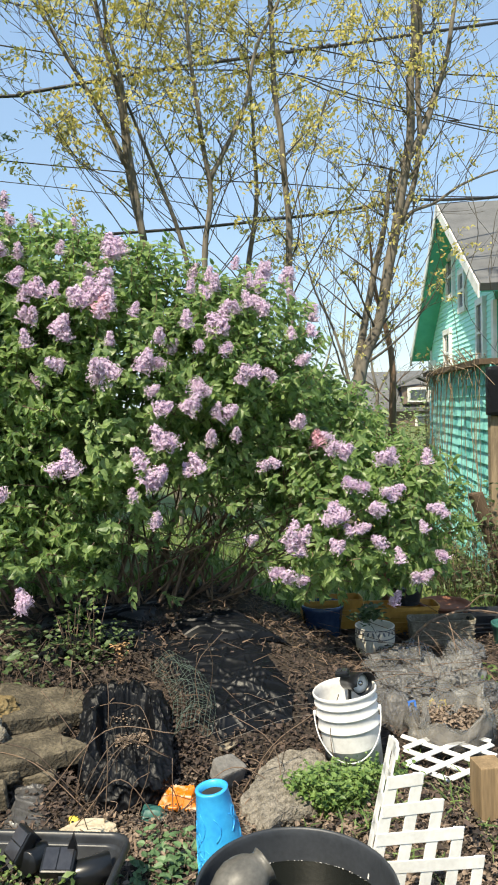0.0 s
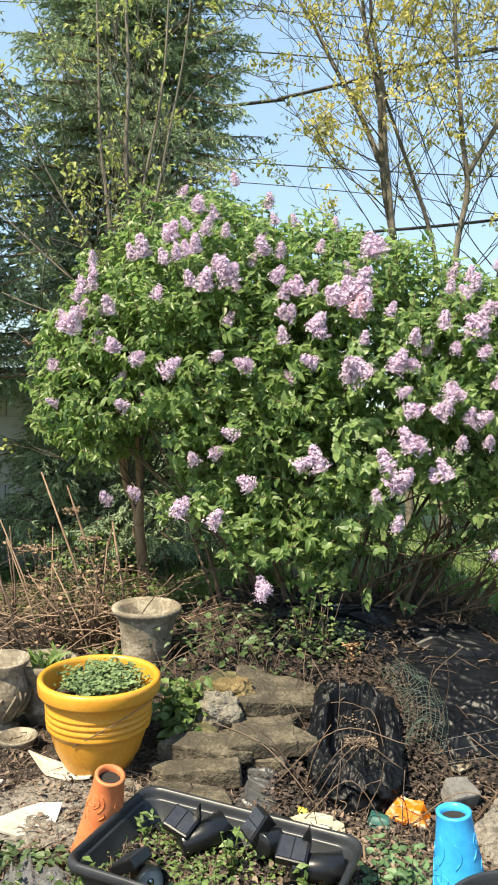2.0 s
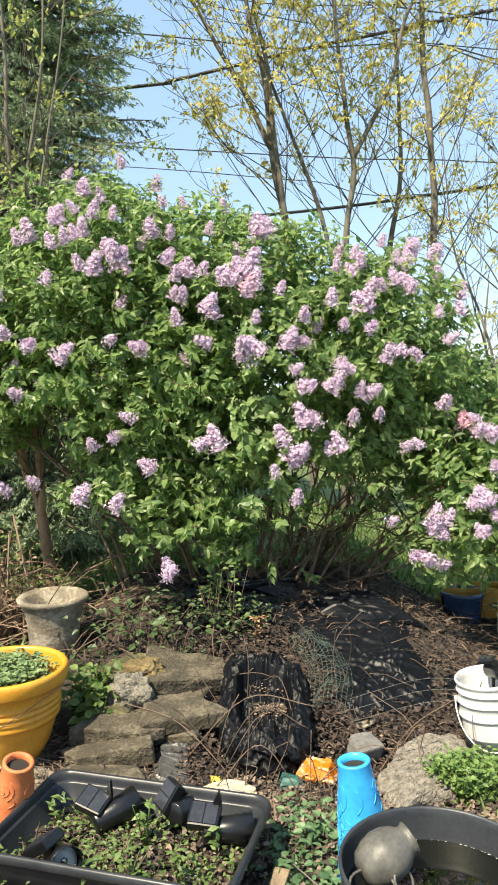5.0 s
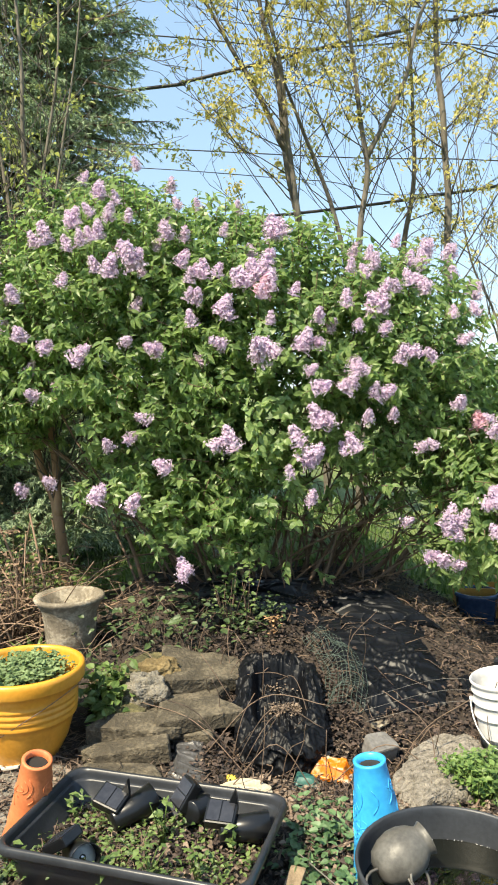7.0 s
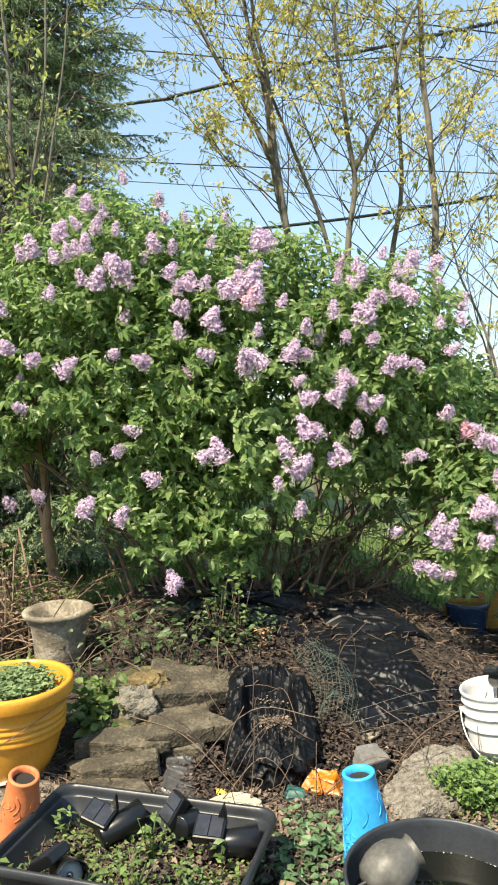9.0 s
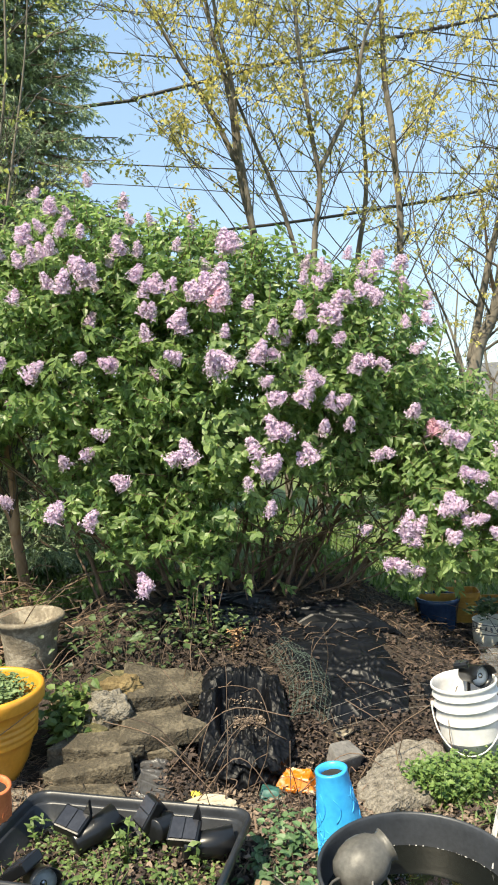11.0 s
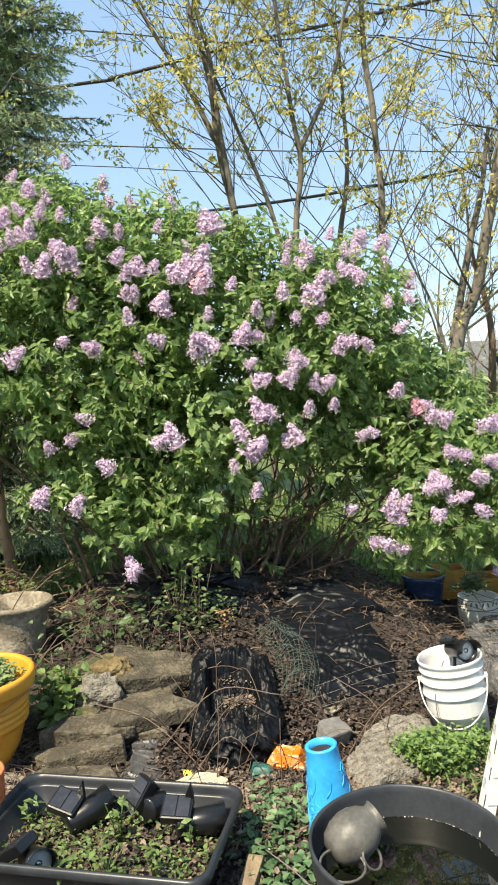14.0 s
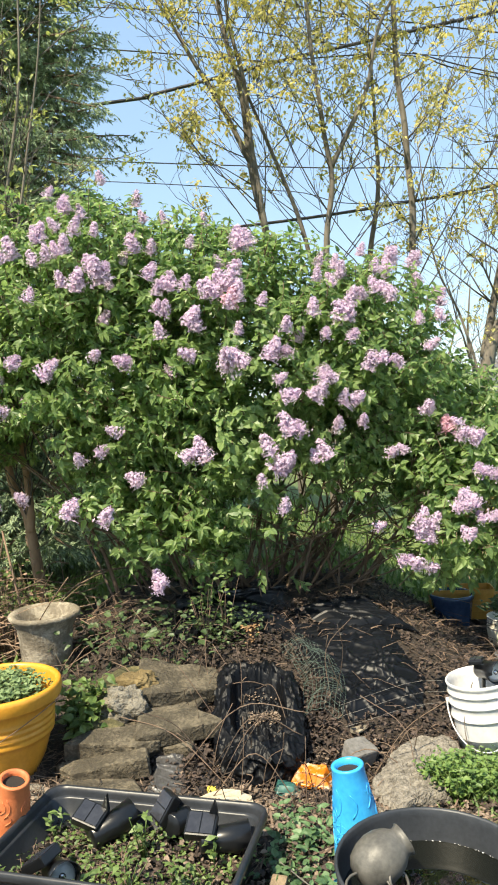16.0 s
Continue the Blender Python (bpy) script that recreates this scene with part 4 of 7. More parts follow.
for (ya, za), (yb, zb) in (((PY, PK), (-0.7, 3.13)), ((PY, PK), (WID + 0.1, EF - 0.1))):
    b = bmesh.new()
    nrm = Vector((0, zb - za, -(yb - ya))).normalized()
    if nrm.z < 0:
        nrm = -nrm
    t = nrm * 0.12
    vs = [b.verts.new(v) for v in ((0, ya, za), (LEN + 0.4, ya, za), (LEN + 0.4, yb, zb), (0, yb, zb))]
    vt = [b.verts.new(v.co + t) for v in vs]
    b.faces.new(vs[::-1])
    b.faces.new(vt)
    for i in range(4):
        j = (i + 1) % 4
        b.faces.new((vs[i], vs[j], vt[j], vt[i]))
    part("roof", b, M["roof"], house, "grey asphalt shingle roof slope", False)
    # soffit in the darker teal: the shade of its underside is painted in
    b = bmesh.new()
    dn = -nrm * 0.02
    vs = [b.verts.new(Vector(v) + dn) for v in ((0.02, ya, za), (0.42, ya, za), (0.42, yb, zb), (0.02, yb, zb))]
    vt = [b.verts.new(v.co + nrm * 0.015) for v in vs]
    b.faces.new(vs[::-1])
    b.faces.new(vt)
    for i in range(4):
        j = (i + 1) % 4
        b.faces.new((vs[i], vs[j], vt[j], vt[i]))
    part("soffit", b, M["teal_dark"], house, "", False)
    b = bmesh.new()
    vs = [b.verts.new(v) for v in ((-0.03, ya, za - 0.1), (-0.03, yb, zb - 0.1), (-0.03, yb, zb + 0.1), (-0.03, ya, za + 0.1))]
    vt = [b.verts.new(v.co + Vector((0.026, 0, 0))) for v in vs]
    b.faces.new(vs)
    b.faces.new(vt[::-1])
    for i in range(4):
        j = (i + 1) % 4
        b.faces.new((vs[j], vs[i], vt[i], vt[j]))
    part("rake_board", b, M["trim"], house, "white rake board", False)
for y in (0.2, WID - 0.3):
    b = bmesh.new()
    box(b, 0.42, y, 1.4, 0.06, 0.14, 3.4 if y < 1 else 2.6)
    part("corner_board", b, M["trim"], house, "white corner board", False)


def house_window(y, z, w, h):
    b = bmesh.new()
    for cy, cz, sy, sz in ((y, z + h / 2 + 0.05, w + 0.24, 0.11), (y, z - h / 2 - 0.05, w + 0.28, 0.1), (y - w / 2 - 0.055, z, 0.11, h), (y + w / 2 + 0.055, z, 0.11, h), (y, z, w, 0.05)):
        box(b, 0.395, cy, cz, 0.07, sy, sz)
    win = part("window", b, M["trim"], house, "white framed sash window", False)
    for dz in (-h / 4, h / 4):
        b = bmesh.new()
        box(b, 0.405, y, z + dz, 0.02, w, h / 2 - 0.05)
        part("pane", b, M["glass"], win, "", False)


for y, z, w, h in ((0.98, 2.66, 0.34, 0.95), (2.42, 3.58, 0.36, 0.62), (3.55, 4.02, 0.5, 0.7), (3.95, 2.5, 0.5, 0.8), (5.9, 1.9, 0.45, 0.9)):
    house_window(y, z, w, h)
b = bmesh.new()
box(b, 1.75, PY + 0.2, PK + 0.25, 0.45, 0.45, 0.9, bevel=0.015)
part("chimney", b, M["brick"], house, "small brick chimney", False)

# ---- shed ----
S0 = Vector((3.36, 6.0, 0.0))
S1 = Vector((4.24, 9.06, 0.0))
sdir = (S1 - S0).normalized()
sout = Vector((sdir.y, -sdir.x, 0))
shed = thing("shed", tuple(S0), "old shed with teal shingle siding and open rotten front", "shed")
shed.matrix_world = Matrix.Translation(S0) @ Matrix((sout, sdir, Vector((0, 0, 1)))).transposed().to_4x4()
SL = (S1 - S0).length
b = bmesh.new()
box(b, 0.08, SL / 2, 0.85, 0.1, SL, 2.0)
part("wall", b, M["teal_dark"], shed, "", False)
# inner walls near-black: the open shed's shade is put into their colour
b = bmesh.new()
box(b, 1.3, SL, 0.85, 2.5, 0.1, 2.0)
part("back_wall", b, M["dark"], shed, "", False)
b = bmesh.new()
box(b, 2.5, SL / 2, 0.85, 0.1, SL, 2.0)
part("far_wall", b, M["dark"], shed, "", False)
b = bmesh.new()
box(b, 1.3, SL / 2, 1.88, 2.75, SL + 0.1, 0.05)
part("roof", b, M["wood_rot"], shed, "flat sagging roof edge with dead vines", False)
b = bmesh.new()
box(b, 0.08, -0.14, 1.62, 0.24, 0.1, 0.42, bevel=0.03)
part("fascia", b, M["sack"], shed, "torn black roofing felt", False)
b = bmesh.new()
box(b, 0.075, -0.06, 0.75, 0.15, 0.12, 1.75, bevel=0.012)
part("corner_post", b, M["wood"], shed, "weathered grey-brown post", False)
shm = {}
SH_V = ((0.0, 0.003, 0), (0.0, -0.003, 0), (0.0, -0.003, 0.107), (0.0, 0.003, 0.107), (-0.026, 0.003, 0), (-0.026, -0.003, 0), (-0.004, -0.003, 0.107), (-0.004, 0.003, 0.107))
SH_F = ((0, 1, 5, 4), (4, 5, 6, 7), (0, 4, 7, 3), (1, 2, 6, 5), (3, 7, 6, 2))


def shingle_verts(w):
    return [(x, y + (w if y < 0 else 0), z) for x, y, z in SH_V]


far_shingles = Soup()
for row in range(20):
    u = -rnd.uniform(0, 0.06)
    while u < SL:
        w = rnd.choice((0.11, 0.15, 0.19))
        at = (0.026 + rnd.uniform(0, 0.006), u, -0.12 + 0.1 * row + rnd.uniform(-0.006, 0.006))
        if u > 1.9:
            far_shingles.add([Vector(v) + Vector(at) for v in shingle_verts(w)], SH_F)
        else:
            if w not in shm:
                shm[w] = bpy.data.meshes.new("shingle")
                shm[w].from_pydata(shingle_verts(w), [], SH_F)
                shm[w].materials.append(M["shingle"])
            ob = new("shingle", shm[w])
            ob.parent = shed
            ob.location = at
        u += w
far_shingles.make("shingle_cladding", M["shingle"], shed, "rows of teal wooden shingles", False, "stuff")
vn = Soup()
for k in range(90):
    u = rnd.uniform(-0.1, SL)
    q = Vector((-0.02 + rnd.gauss(0, 0.05), u, 1.9 + rnd.gauss(0, 0.04)))
    e = q + Vector((rnd.gauss(-0.05, 0.08), rnd.gauss(0, 0.3), rnd.gauss(-0.08, 0.12)))
    vn.tube(smooth_path([q, q.lerp(e, 0.5) + Vector((-0.03, 0, 0.05)), e], 4), [0.0045] * 5 + [0.003] * 4, 4)
for k in range(34):
    u = rnd.uniform(0.1, SL)
    q = Vector((-0.03, u, 1.85))
    vn.tube(smooth_path([q, q + Vector((-0.02, rnd.gauss(0, 0.1), -0.6)), q + Vector((-0.01, rnd.gauss(0, 0.15), -1.3)), q + Vector((-0.02, rnd.gauss(0, 0.2), -1.8))], 5), [0.0035] * 16, 4)
vn.make("dead_vine", M["wood"], shed, "dead brown vine over the roof edge", kind="stuff")
# leaning broken post by the shed
post = thing("broken_post", on_ground(3.32, 5.6), "leaning rotten wooden post with a broken top", "post", tilt=(4, -22))
b = bmesh.new()
box(b, 0, 0, 0.4, 0.1, 0.09, 0.95, bevel=0.02)
for v in b.verts:
    v.co += Vector((noise.noise(v.co * 9), noise.noise(v.co * 9 + Vector((3, 0, 0))), noise.noise(v.co * 11) * (2 if v.co.z > 0.6 else 0))) * 0.015
part("post_body", b, M["wood_rot"], post, smooth=False)

# ---- far houses ----


def far_house(at, turn, w, d, h, rise, wall_m, label, windows):
    t = thing("house", at, label, "house", turn=turn)
    b = bmesh.new()
    box(b, 0, 0, h / 2, w, d, h)
    part("wall", b, M[wall_m], t, "", False)
    for s in (1, -1):
        b = bmesh.new()
        vs = [b.verts.new(v) for v in ((-w / 2 - 0.3, s * (d / 2 + 0.4), h - 0.15), (w / 2 + 0.3, s * (d / 2 + 0.4), h - 0.15), (w / 2 + 0.3, 0, h + rise), (-w / 2 - 0.3, 0, h + rise))]
        vt = [b.verts.new(v.co + Vector((0, 0, 0.18))) for v in vs]
        b.faces.new(vs)
        b.faces.new(vt[::-1])
        for i in range(4):
            j = (i + 1) % 4
            b.faces.new((vs[i], vs[j], vt[j], vt[i]))
        part("roof", b, M["roof"], t, "", False)
    for s in (1, -1):
        b = bmesh.new()
        vs = [b.verts.new((s * w / 2, y, z)) for y, z in ((-d / 2, h), (d / 2, h), (0, h + rise))]
        vt = [b.verts.new(v.co - Vector((s * 0.1, 0, 0))) for v in vs]
        b.faces.new(vs)
        b.faces.new(vt)
        part("gable", b, M[wall_m], t, "", False)
    for x, z, ww, hh in windows:
        b = bmesh.new()
        box(b, x, -d / 2 - 0.04, z, ww + 0.3, 0.08, hh + 0.3)
        win = part("window", b, M["trim"], t, "white window frame", False)
        b = bmesh.new()
        box(b, x, -d / 2 - 0.07, z, ww, 0.06, hh)
        part("pane", b, M["glass"], win, "", False)
    return t


far_house((20.3, 47.0, -1.2), -20, 6.6, 8.0, 2.2, 2.3, "brown_wall", "brown house with a dormer far behind the trees", ((-1.7, 1.1, 0.9, 1.2), (0.9, 1.1, 1.4, 1.2)))
dorm = thing("dormer", (19.4, 43.8, 1.3), "white-trimmed dormer on a grey roof", "dormer", turn=-20)
b = bmesh.new()
box(b, 0, 0, 0.55, 1.9, 2.2, 1.1)
part("dormer_wall", b, M["brown_wall"], dorm, "", False)
b = bmesh.new()
box(b, 0, -1.12, 0.55, 1.3, 0.08, 0.9)
fr_ = part("window", b, M["trim"], dorm, "", False)
b = bmesh.new()
box(b, 0, -1.18, 0.55, 0.9, 0.06, 0.6)
part("pane", b, M["glass"], fr_, "", False)
b = bmesh.new()
for s in (1, -1):
    vs = [b.verts.new(v) for v in ((s * 1.2, -1.4, 1.05), (s * 1.2, 1.3, 1.05), (0, 1.3, 1.6), (0, -1.4, 1.6))]
    vt = [b.verts.new(v.co + Vector((0, 0, 0.14))) for v in vs]
    b.faces.new(vs)
    b.faces.new(vt[::-1])
    for i in range(4):
        j = (i + 1) % 4
        b.faces.new((vs[i], vs[j], vt[j], vt[i]))
part("dormer_roof", b, M["roof"], dorm, "", False)
far_house((7.4, 44.0, -0.6), -75, 7.0, 6.0, 3.0, 2.4, "brown_wall", "small gabled house far behind the lilac", ((0.0, 1.4, 0.9, 1.1),))

# ---- overhead wires ----


def wire(pts, r, label="thick black overhead utility cable"):
    a, n = Vector(pts[0]), 14
    w = thing("overhead_wire", pts[0], label, "wire")
    tube("cable", [q - a for q in smooth_path(pts, n)], r, M["cable"], w, "", 6)


wire([(-8.5, 9.5, 4.6), (-1.45, 10, 5.48), (-0.72, 10, 5.58), (1.08, 10, 5.98), (2.98, 10, 6.34), (12, 11, 8.5)], 0.022)
wire([(-9, 9, 3.6), (-0.93, 10, 3.72), (-0.12, 10, 3.8), (1.54, 10, 3.95), (3.27, 10, 4.17), (4.43, 10, 4.36), (6.0, 10, 4.46), (14, 10, 5.2)], 0.02)
THIN = "thin black overhead utility line"
wire([(-9, 10, 6.9), (-1.01, 10, 6.15), (0.68, 10, 5.97), (2.62, 10, 5.99), (4.43, 10, 5.56), (13, 10, 4.2)], 0.009, THIN)
wire([(-9, 10.2, 8.9), (-0.77, 10.2, 6.75), (0.4, 10.2, 6.5), (1.76, 10.2, 6.25), (3.13, 10.2, 6.06), (13, 10.2, 5.2)], 0.007, THIN)
wire([(-9, 10.1, 9.6), (0.71, 10.1, 6.86), (1.89, 10.1, 6.58), (3.01, 10.1, 6.42), (4.31, 10.1, 6.25), (5.8, 10.1, 6.18), (14, 10, 6.4)], 0.01, THIN)
wire([(-9, 10.4, 5.4), (0.5, 10.4, 4.75), (2.7, 10.4, 4.66), (3.88, 10.4, 4.6), (5.78, 10.4, 4.55), (14, 10.4, 4.8)], 0.008, THIN)
wire([(2.74, 10, 6.02), (3.77, 10, 5.74), (5.12, 10, 5.51), (5.79, 10, 5.4), (14, 10, 4.6)], 0.009, THIN)
wire([(-9, 10.6, 5.05), (-2, 10.6, 4.7), (1.0, 10.6, 4.45), (3.4, 10.6, 4.3), (14, 10.6, 5.6)], 0.006, THIN)
wire([(-9, 10.5, 7.4), (-1.2, 10.5, 6.95), (1.2, 10.5, 6.75), (4.2, 10.5, 6.95), (13, 10.5, 8.2)], 0.007, THIN)
splice = thing("cable_splice", (3.0, 10, 6.3), "black cable splice with clamps and hanging loops", "cable splice")
for k in range(9):
    q = Vector((-0.45 + 0.1 * k, rnd.gauss(0, 0.01), -0.01 + 0.012 * k + rnd.gauss(0, 0.02)))
    tube("clamp", [q, q + Vector((0.05, 0, 0.012))], 0.03, M["cable"], splice, "", 8)
    e = q + Vector((rnd.uniform(-0.25, 0.25), 0.02, rnd.gauss(0.02, 0.05)))
    tube("loop", smooth_path([q, q.lerp(e, 0.5) + Vector((0, 0, -rnd.uniform(0.08, 0.3))), e], 6), 0.006, M["cable"], splice, "", 5)
for x, z in ((4.14, 4.52), (4.28, 4.87)):
    box_ = thing("line_insulator", (x, 9.9, z), "small black insulator on an overhead line", "insulator")
    part("insulator_body", lathe([(0, -0.09), (0.04, -0.08), (0.05, -0.03), (0.03, -0.02), (0.055, 0.02), (0.03, 0.03), (0.045, 0.07), (0, 0.09)], 16), M["cable"], box_)
    tube("pigtail", smooth_path([(0, 0, 0.08), (0.05, 0, 0.2), (0.12, 0, 0.3)], 5), 0.008, M["cable"], box_, "", 5)

# ---- black planter trough ----


def rrect(w, d, r, n=6):
    out = []
    for cx, cy, a0 in ((w / 2 - r, d / 2 - r, 0), (-w / 2 + r, d / 2 - r, 90), (-w / 2 + r, -d / 2 + r, 180), (w / 2 - r, -d / 2 + r, 270)):
        for k in range(n + 1):
            a = radians(a0 + 90 * k / n)
            out.append((cx + r * math.cos(a), cy + r * math.sin(a)))
    return out


def loops(bm, rings, cap=True):
    """Skins closed rings of equal count, each a list of (x, y, z)."""
    rs = [[bm.verts.new(v) for v in ring] for ring in rings]
    n = len(rs[0])
    for a, b in zip(rs, rs[1:]):
        for i in range(n):
            j = (i + 1) % n
            bm.faces.new((a[i], a[j], b[j], b[i]))
    if cap:
        bm.faces.new(rs[0][::-1])
        bm.faces.new(rs[-1])
    return bm


BX, BY, BT = -0.34, 2.275, -16.5
trough = thing("planter_trough", on_ground(BX, BY, 0.0), "black plastic planter trough with soil and weeds", "planter", turn=BT)
bm = bmesh.new()
spec = ((0.84, 0.0), (0.93, 0.165), (0.94, 0.172), (1.0, 0.17), (1.012, 0.18), (1.005, 0.196), (0.99, 0.203), (0.97, 0.2), (0.962, 0.185), (0.88, 0.03))
loops(bm, [[(x, y, z) for x, y in rrect(0.8 * s, 0.5 - 0.8 * (1 - s), 0.055)] for s, z in spec])
part("trough_body", bm, M["plastic_black"], trough)
bm = bmesh.new()
bmesh.ops.create_grid(bm, x_segments=40, y_segments=26, size=0.5)
for v in bm.verts:
    v.co = Vector((v.co.x * 0.71, v.co.y * 0.41, 0.078 + 0.018 * noise.noise(v.co * 7) + 0.008 * noise.noise(v.co * 19)))
part("soil_or_shade_fill", bm, M["soil"], trough, "brown potting soil with litter")
TM = trough.matrix_world.copy()


def scatter_leaves(name, spots, label, category, material, size, per, up=0.6, spread=0.05, shape=LEAF, faces=LEAF_F, width=0.9, stem=None):
    """Low plants: rosettes of leaves at the given spots (x, y, z, height)."""
    pos, way, nrm = [], [], []
    s = Soup()
    for x, y, z, h in spots:
        for k in range(per):
            a = rnd.uniform(0, 2 * math.pi)
            t = rnd.random() ** 0.7
            q = Vector((x + rnd.gauss(0, spread) * (0.4 + t), y + rnd.gauss(0, spread) * (0.4 + t), z + h * t))
            pos.append(q)
            way.append((math.cos(a), math.sin(a), rnd.gauss(up * (1 - t), 0.35)))
            nrm.append((rnd.gauss(0, 0.35), rnd.gauss(-0.15, 0.35), 1))
            if stem and k % 3 == 0:
                s.tube([(x, y, z - 0.01), tuple(Vector((x, y, z)).lerp(q, 0.6) + Vector((0, 0, 0.01))), tuple(q)], [0.0022, 0.0018, 0.001], 4)
    ob = leaves(name, pos, way, nrm, size * (0.6 + 0.7 * rng.random(len(pos))), material, None, label, shape, faces, width)
    ob["category"] = category
    if stem and s.v:
        s.make("stalk_mass", M[stem], ob, kind="stuff")
    return ob


spots = []
for k in range(56):
    u, w = rnd.uniform(-0.33, 0.33), rnd.uniform(-0.19, 0.19)
    q = TM @ Vector((u, w, 0.08))
    spots.append((q.x, q.y, q.z, rnd.uniform(0.02, 0.07)))
scatter_leaves("trough_weeds", spots, "small light green weeds sprouting in the trough", "weeds", M["weed"], 0.018, 26, spread=0.03, stem="straw")
spots = []
for u, w, h in ((-0.31, 0.1, 0.12), (0.02, 0.06, 0.17), (-0.36, -0.18, 0.1), (0.05, -0.12, 0.14), (0.2, -0.1, 0.12), (-0.05, -0.2, 0.1), (0.26, 0.05, 0.11)):
    q = TM @ Vector((u, w, 0.08))
    spots.append((q.x, q.y, q.z, h))
scatter_leaves("tall_weeds", spots, "taller pointed green weed shoots in the trough", "weeds", M["weed"], 0.035, 16, 0.8, 0.014, LONG, LONG_F, 1.6, "weed")

# ---- solar spotlights ----


def spotlight(at, turn, head_turn, head_tilt, panel_tilt, panel_turn, label, stake=0.16, fin=True, lean=0.0, panel=1.0):
    t = thing("solar_spotlight", at, label, "garden light", group="solar spotlights in the yard", turn=turn)
    b = bmesh.new()
    box(b, 0, 0, -stake / 2 + 0.02, 0.014, 0.014, stake, bevel=0.003)
    part("stake", b, M["lamp_black"], t, smooth=False)
    pm = pose(-0.03, 0, 0.1, lean, panel_tilt, panel_turn)
    b = bmesh.new()
    box(b, 0, 0, -0.006, 0.1 * panel, 0.085 * panel, 0.034 * panel, pm, 0.006)
    pan = part("panel", b, M["lamp_black"], t, "black panel housing", False)
    b = bmesh.new()
    for dx in (-0.022, 0.022):
        box(b, dx * panel, 0, 0.0125 - 0.017 * (1 - panel), 0.04 * panel, 0.07 * panel, 0.004, pm)
    part("solar_cell", b, M["solar"], pan, "dark glossy cell", False)
    if fin:
        b = bmesh.new()
        vs = [b.verts.new(pm @ Vector(v)) for v in ((0.02, 0.03, 0.01), (0.05, 0.03, 0.01), (0.045, 0.03, 0.085), (0.02, 0.042, 0.01), (0.05, 0.042, 0.01), (0.045, 0.042, 0.085))]
        for f in ((0, 1, 2), (5, 4, 3), (0, 3, 4, 1), (1, 4, 5, 2), (2, 5, 3, 0)):
            b.faces.new([vs[i] for i in f])
        part("bracket", b, M["lamp_black"], t, "", False)
    hm_ = pose(0.02, 0, 0.05, 0, head_tilt, head_turn) @ Matrix.Scale(1.15, 4)
    b = lathe([(0.0, -0.05), (0.03, -0.05), (0.033, -0.047), (0.034, 0.0), (0.035, 0.002), (0.037, 0.03), (0.044, 0.058), (0.042, 0.059), (0.034, 0.03), (0.031, 0.022), (0.0, 0.022)], 28)
    for v in b.verts:
        if v.co.z > 0.05 and v.co.x < 0:
            v.co.z += 0.03
    bmesh.ops.transform(b, matrix=hm_, verts=b.verts)
    hd = part("head", b, M["lamp_black"], t, "black hooded lamp head")
    b = lathe([(0.0, 0.047), (0.02, 0.046), (0.036, 0.042), (0.035, 0.036), (0.0, 0.036)], 24)
    bmesh.ops.transform(b, matrix=hm_, verts=b.verts)
    ln2 = part("lens", b, M["lens"], hd, "clear ribbed lens")
    b = lathe([(0.0, 0.05), (0.009, 0.049), (0.01, 0.044), (0.0, 0.044)], 16)
    bmesh.ops.transform(b, matrix=hm_, verts=b.verts)
    part("bulb", b, M["chrome"], ln2)
    return t


spotlight((-0.08, 2.3, 0.1), 0, 8, 92, 3, -10, "black solar spotlight staked in the planter trough", lean=26)
spotlight((-0.45, 2.4, 0.1), 0, 35, 80, 14, -22, "black solar spotlight with its head turned down", lean=22)
spotlight((-0.57, 2.21, 0.08), 0, -62, 72, -34, -25, "black solar spotlight with its lens showing", fin=False)
spotlight((-0.21, 2.44, 0.09), 0, 60, 100, -52, 30, "black solar spotlight fallen half over", fin=False)

# ---- tapered vases ----


def vase(name, at, tilt, label, material, h, r0, r1, seed):
    t = thing(name, at, label, "vase", tilt=tilt)
    pr = [(0, 0), (r0, 0), (r0 + 0.004, 0.012)]
    for k in range(1, 9):
        u = k / 8
        pr.append((r0 + (r1 - r0) * u ** 0.9, 0.012 + (h - 0.02) * u))
    pr += [(r1 + 0.002, h - 0.003), (r1 - 0.004, h), (r1 - 0.011, h - 0.002), (r1 - 0.012, h - 0.02), (r1 - 0.012, h * 0.5), (r1 - 0.012, h * 0.08), (0, h * 0.06)]
    part("vase_body", lathe(pr, 44), material, t)
    # near-black disc below the rim stands in for the shade inside
    part("soil_or_shade_fill", lathe([(r1 - 0.0115, h - 0.022), (r1 - 0.03, h - 0.02), (0, h - 0.022)], 24), M["dark"], t, "near-black disc painted as the shaded hollow")
    r = random.Random(seed)
    for k in range(40):
        a = r.uniform(0, 2 * math.pi)
        z0 = r.uniform(0.04, 0.7) * h
        z1 = z0 + r.uniform(0.12, 0.26) * h
        pts = []
        for i in range(9):
            u = i / 8
            z = z0 + (z1 - z0) * u
            rad = r0 + (r1 - r0) * (z / h) ** 0.9 + 0.0005
            an = a + 0.3 * math.sin(u * 3.1 * (1 + k % 2)) * (1 if k % 3 else -1)
            pts.append((rad * math.cos(an), rad * math.sin(an), z))
        tube("relief", pts, 0.0022, material, t, "", 6, 0.0012)
    return t


vase("tapered_vase", on_ground(0.405, 2.24), (0, -7), "bright blue tapered plastic vase with raised plant pattern", M["blue"], 0.4, 0.1, 0.05, 3)
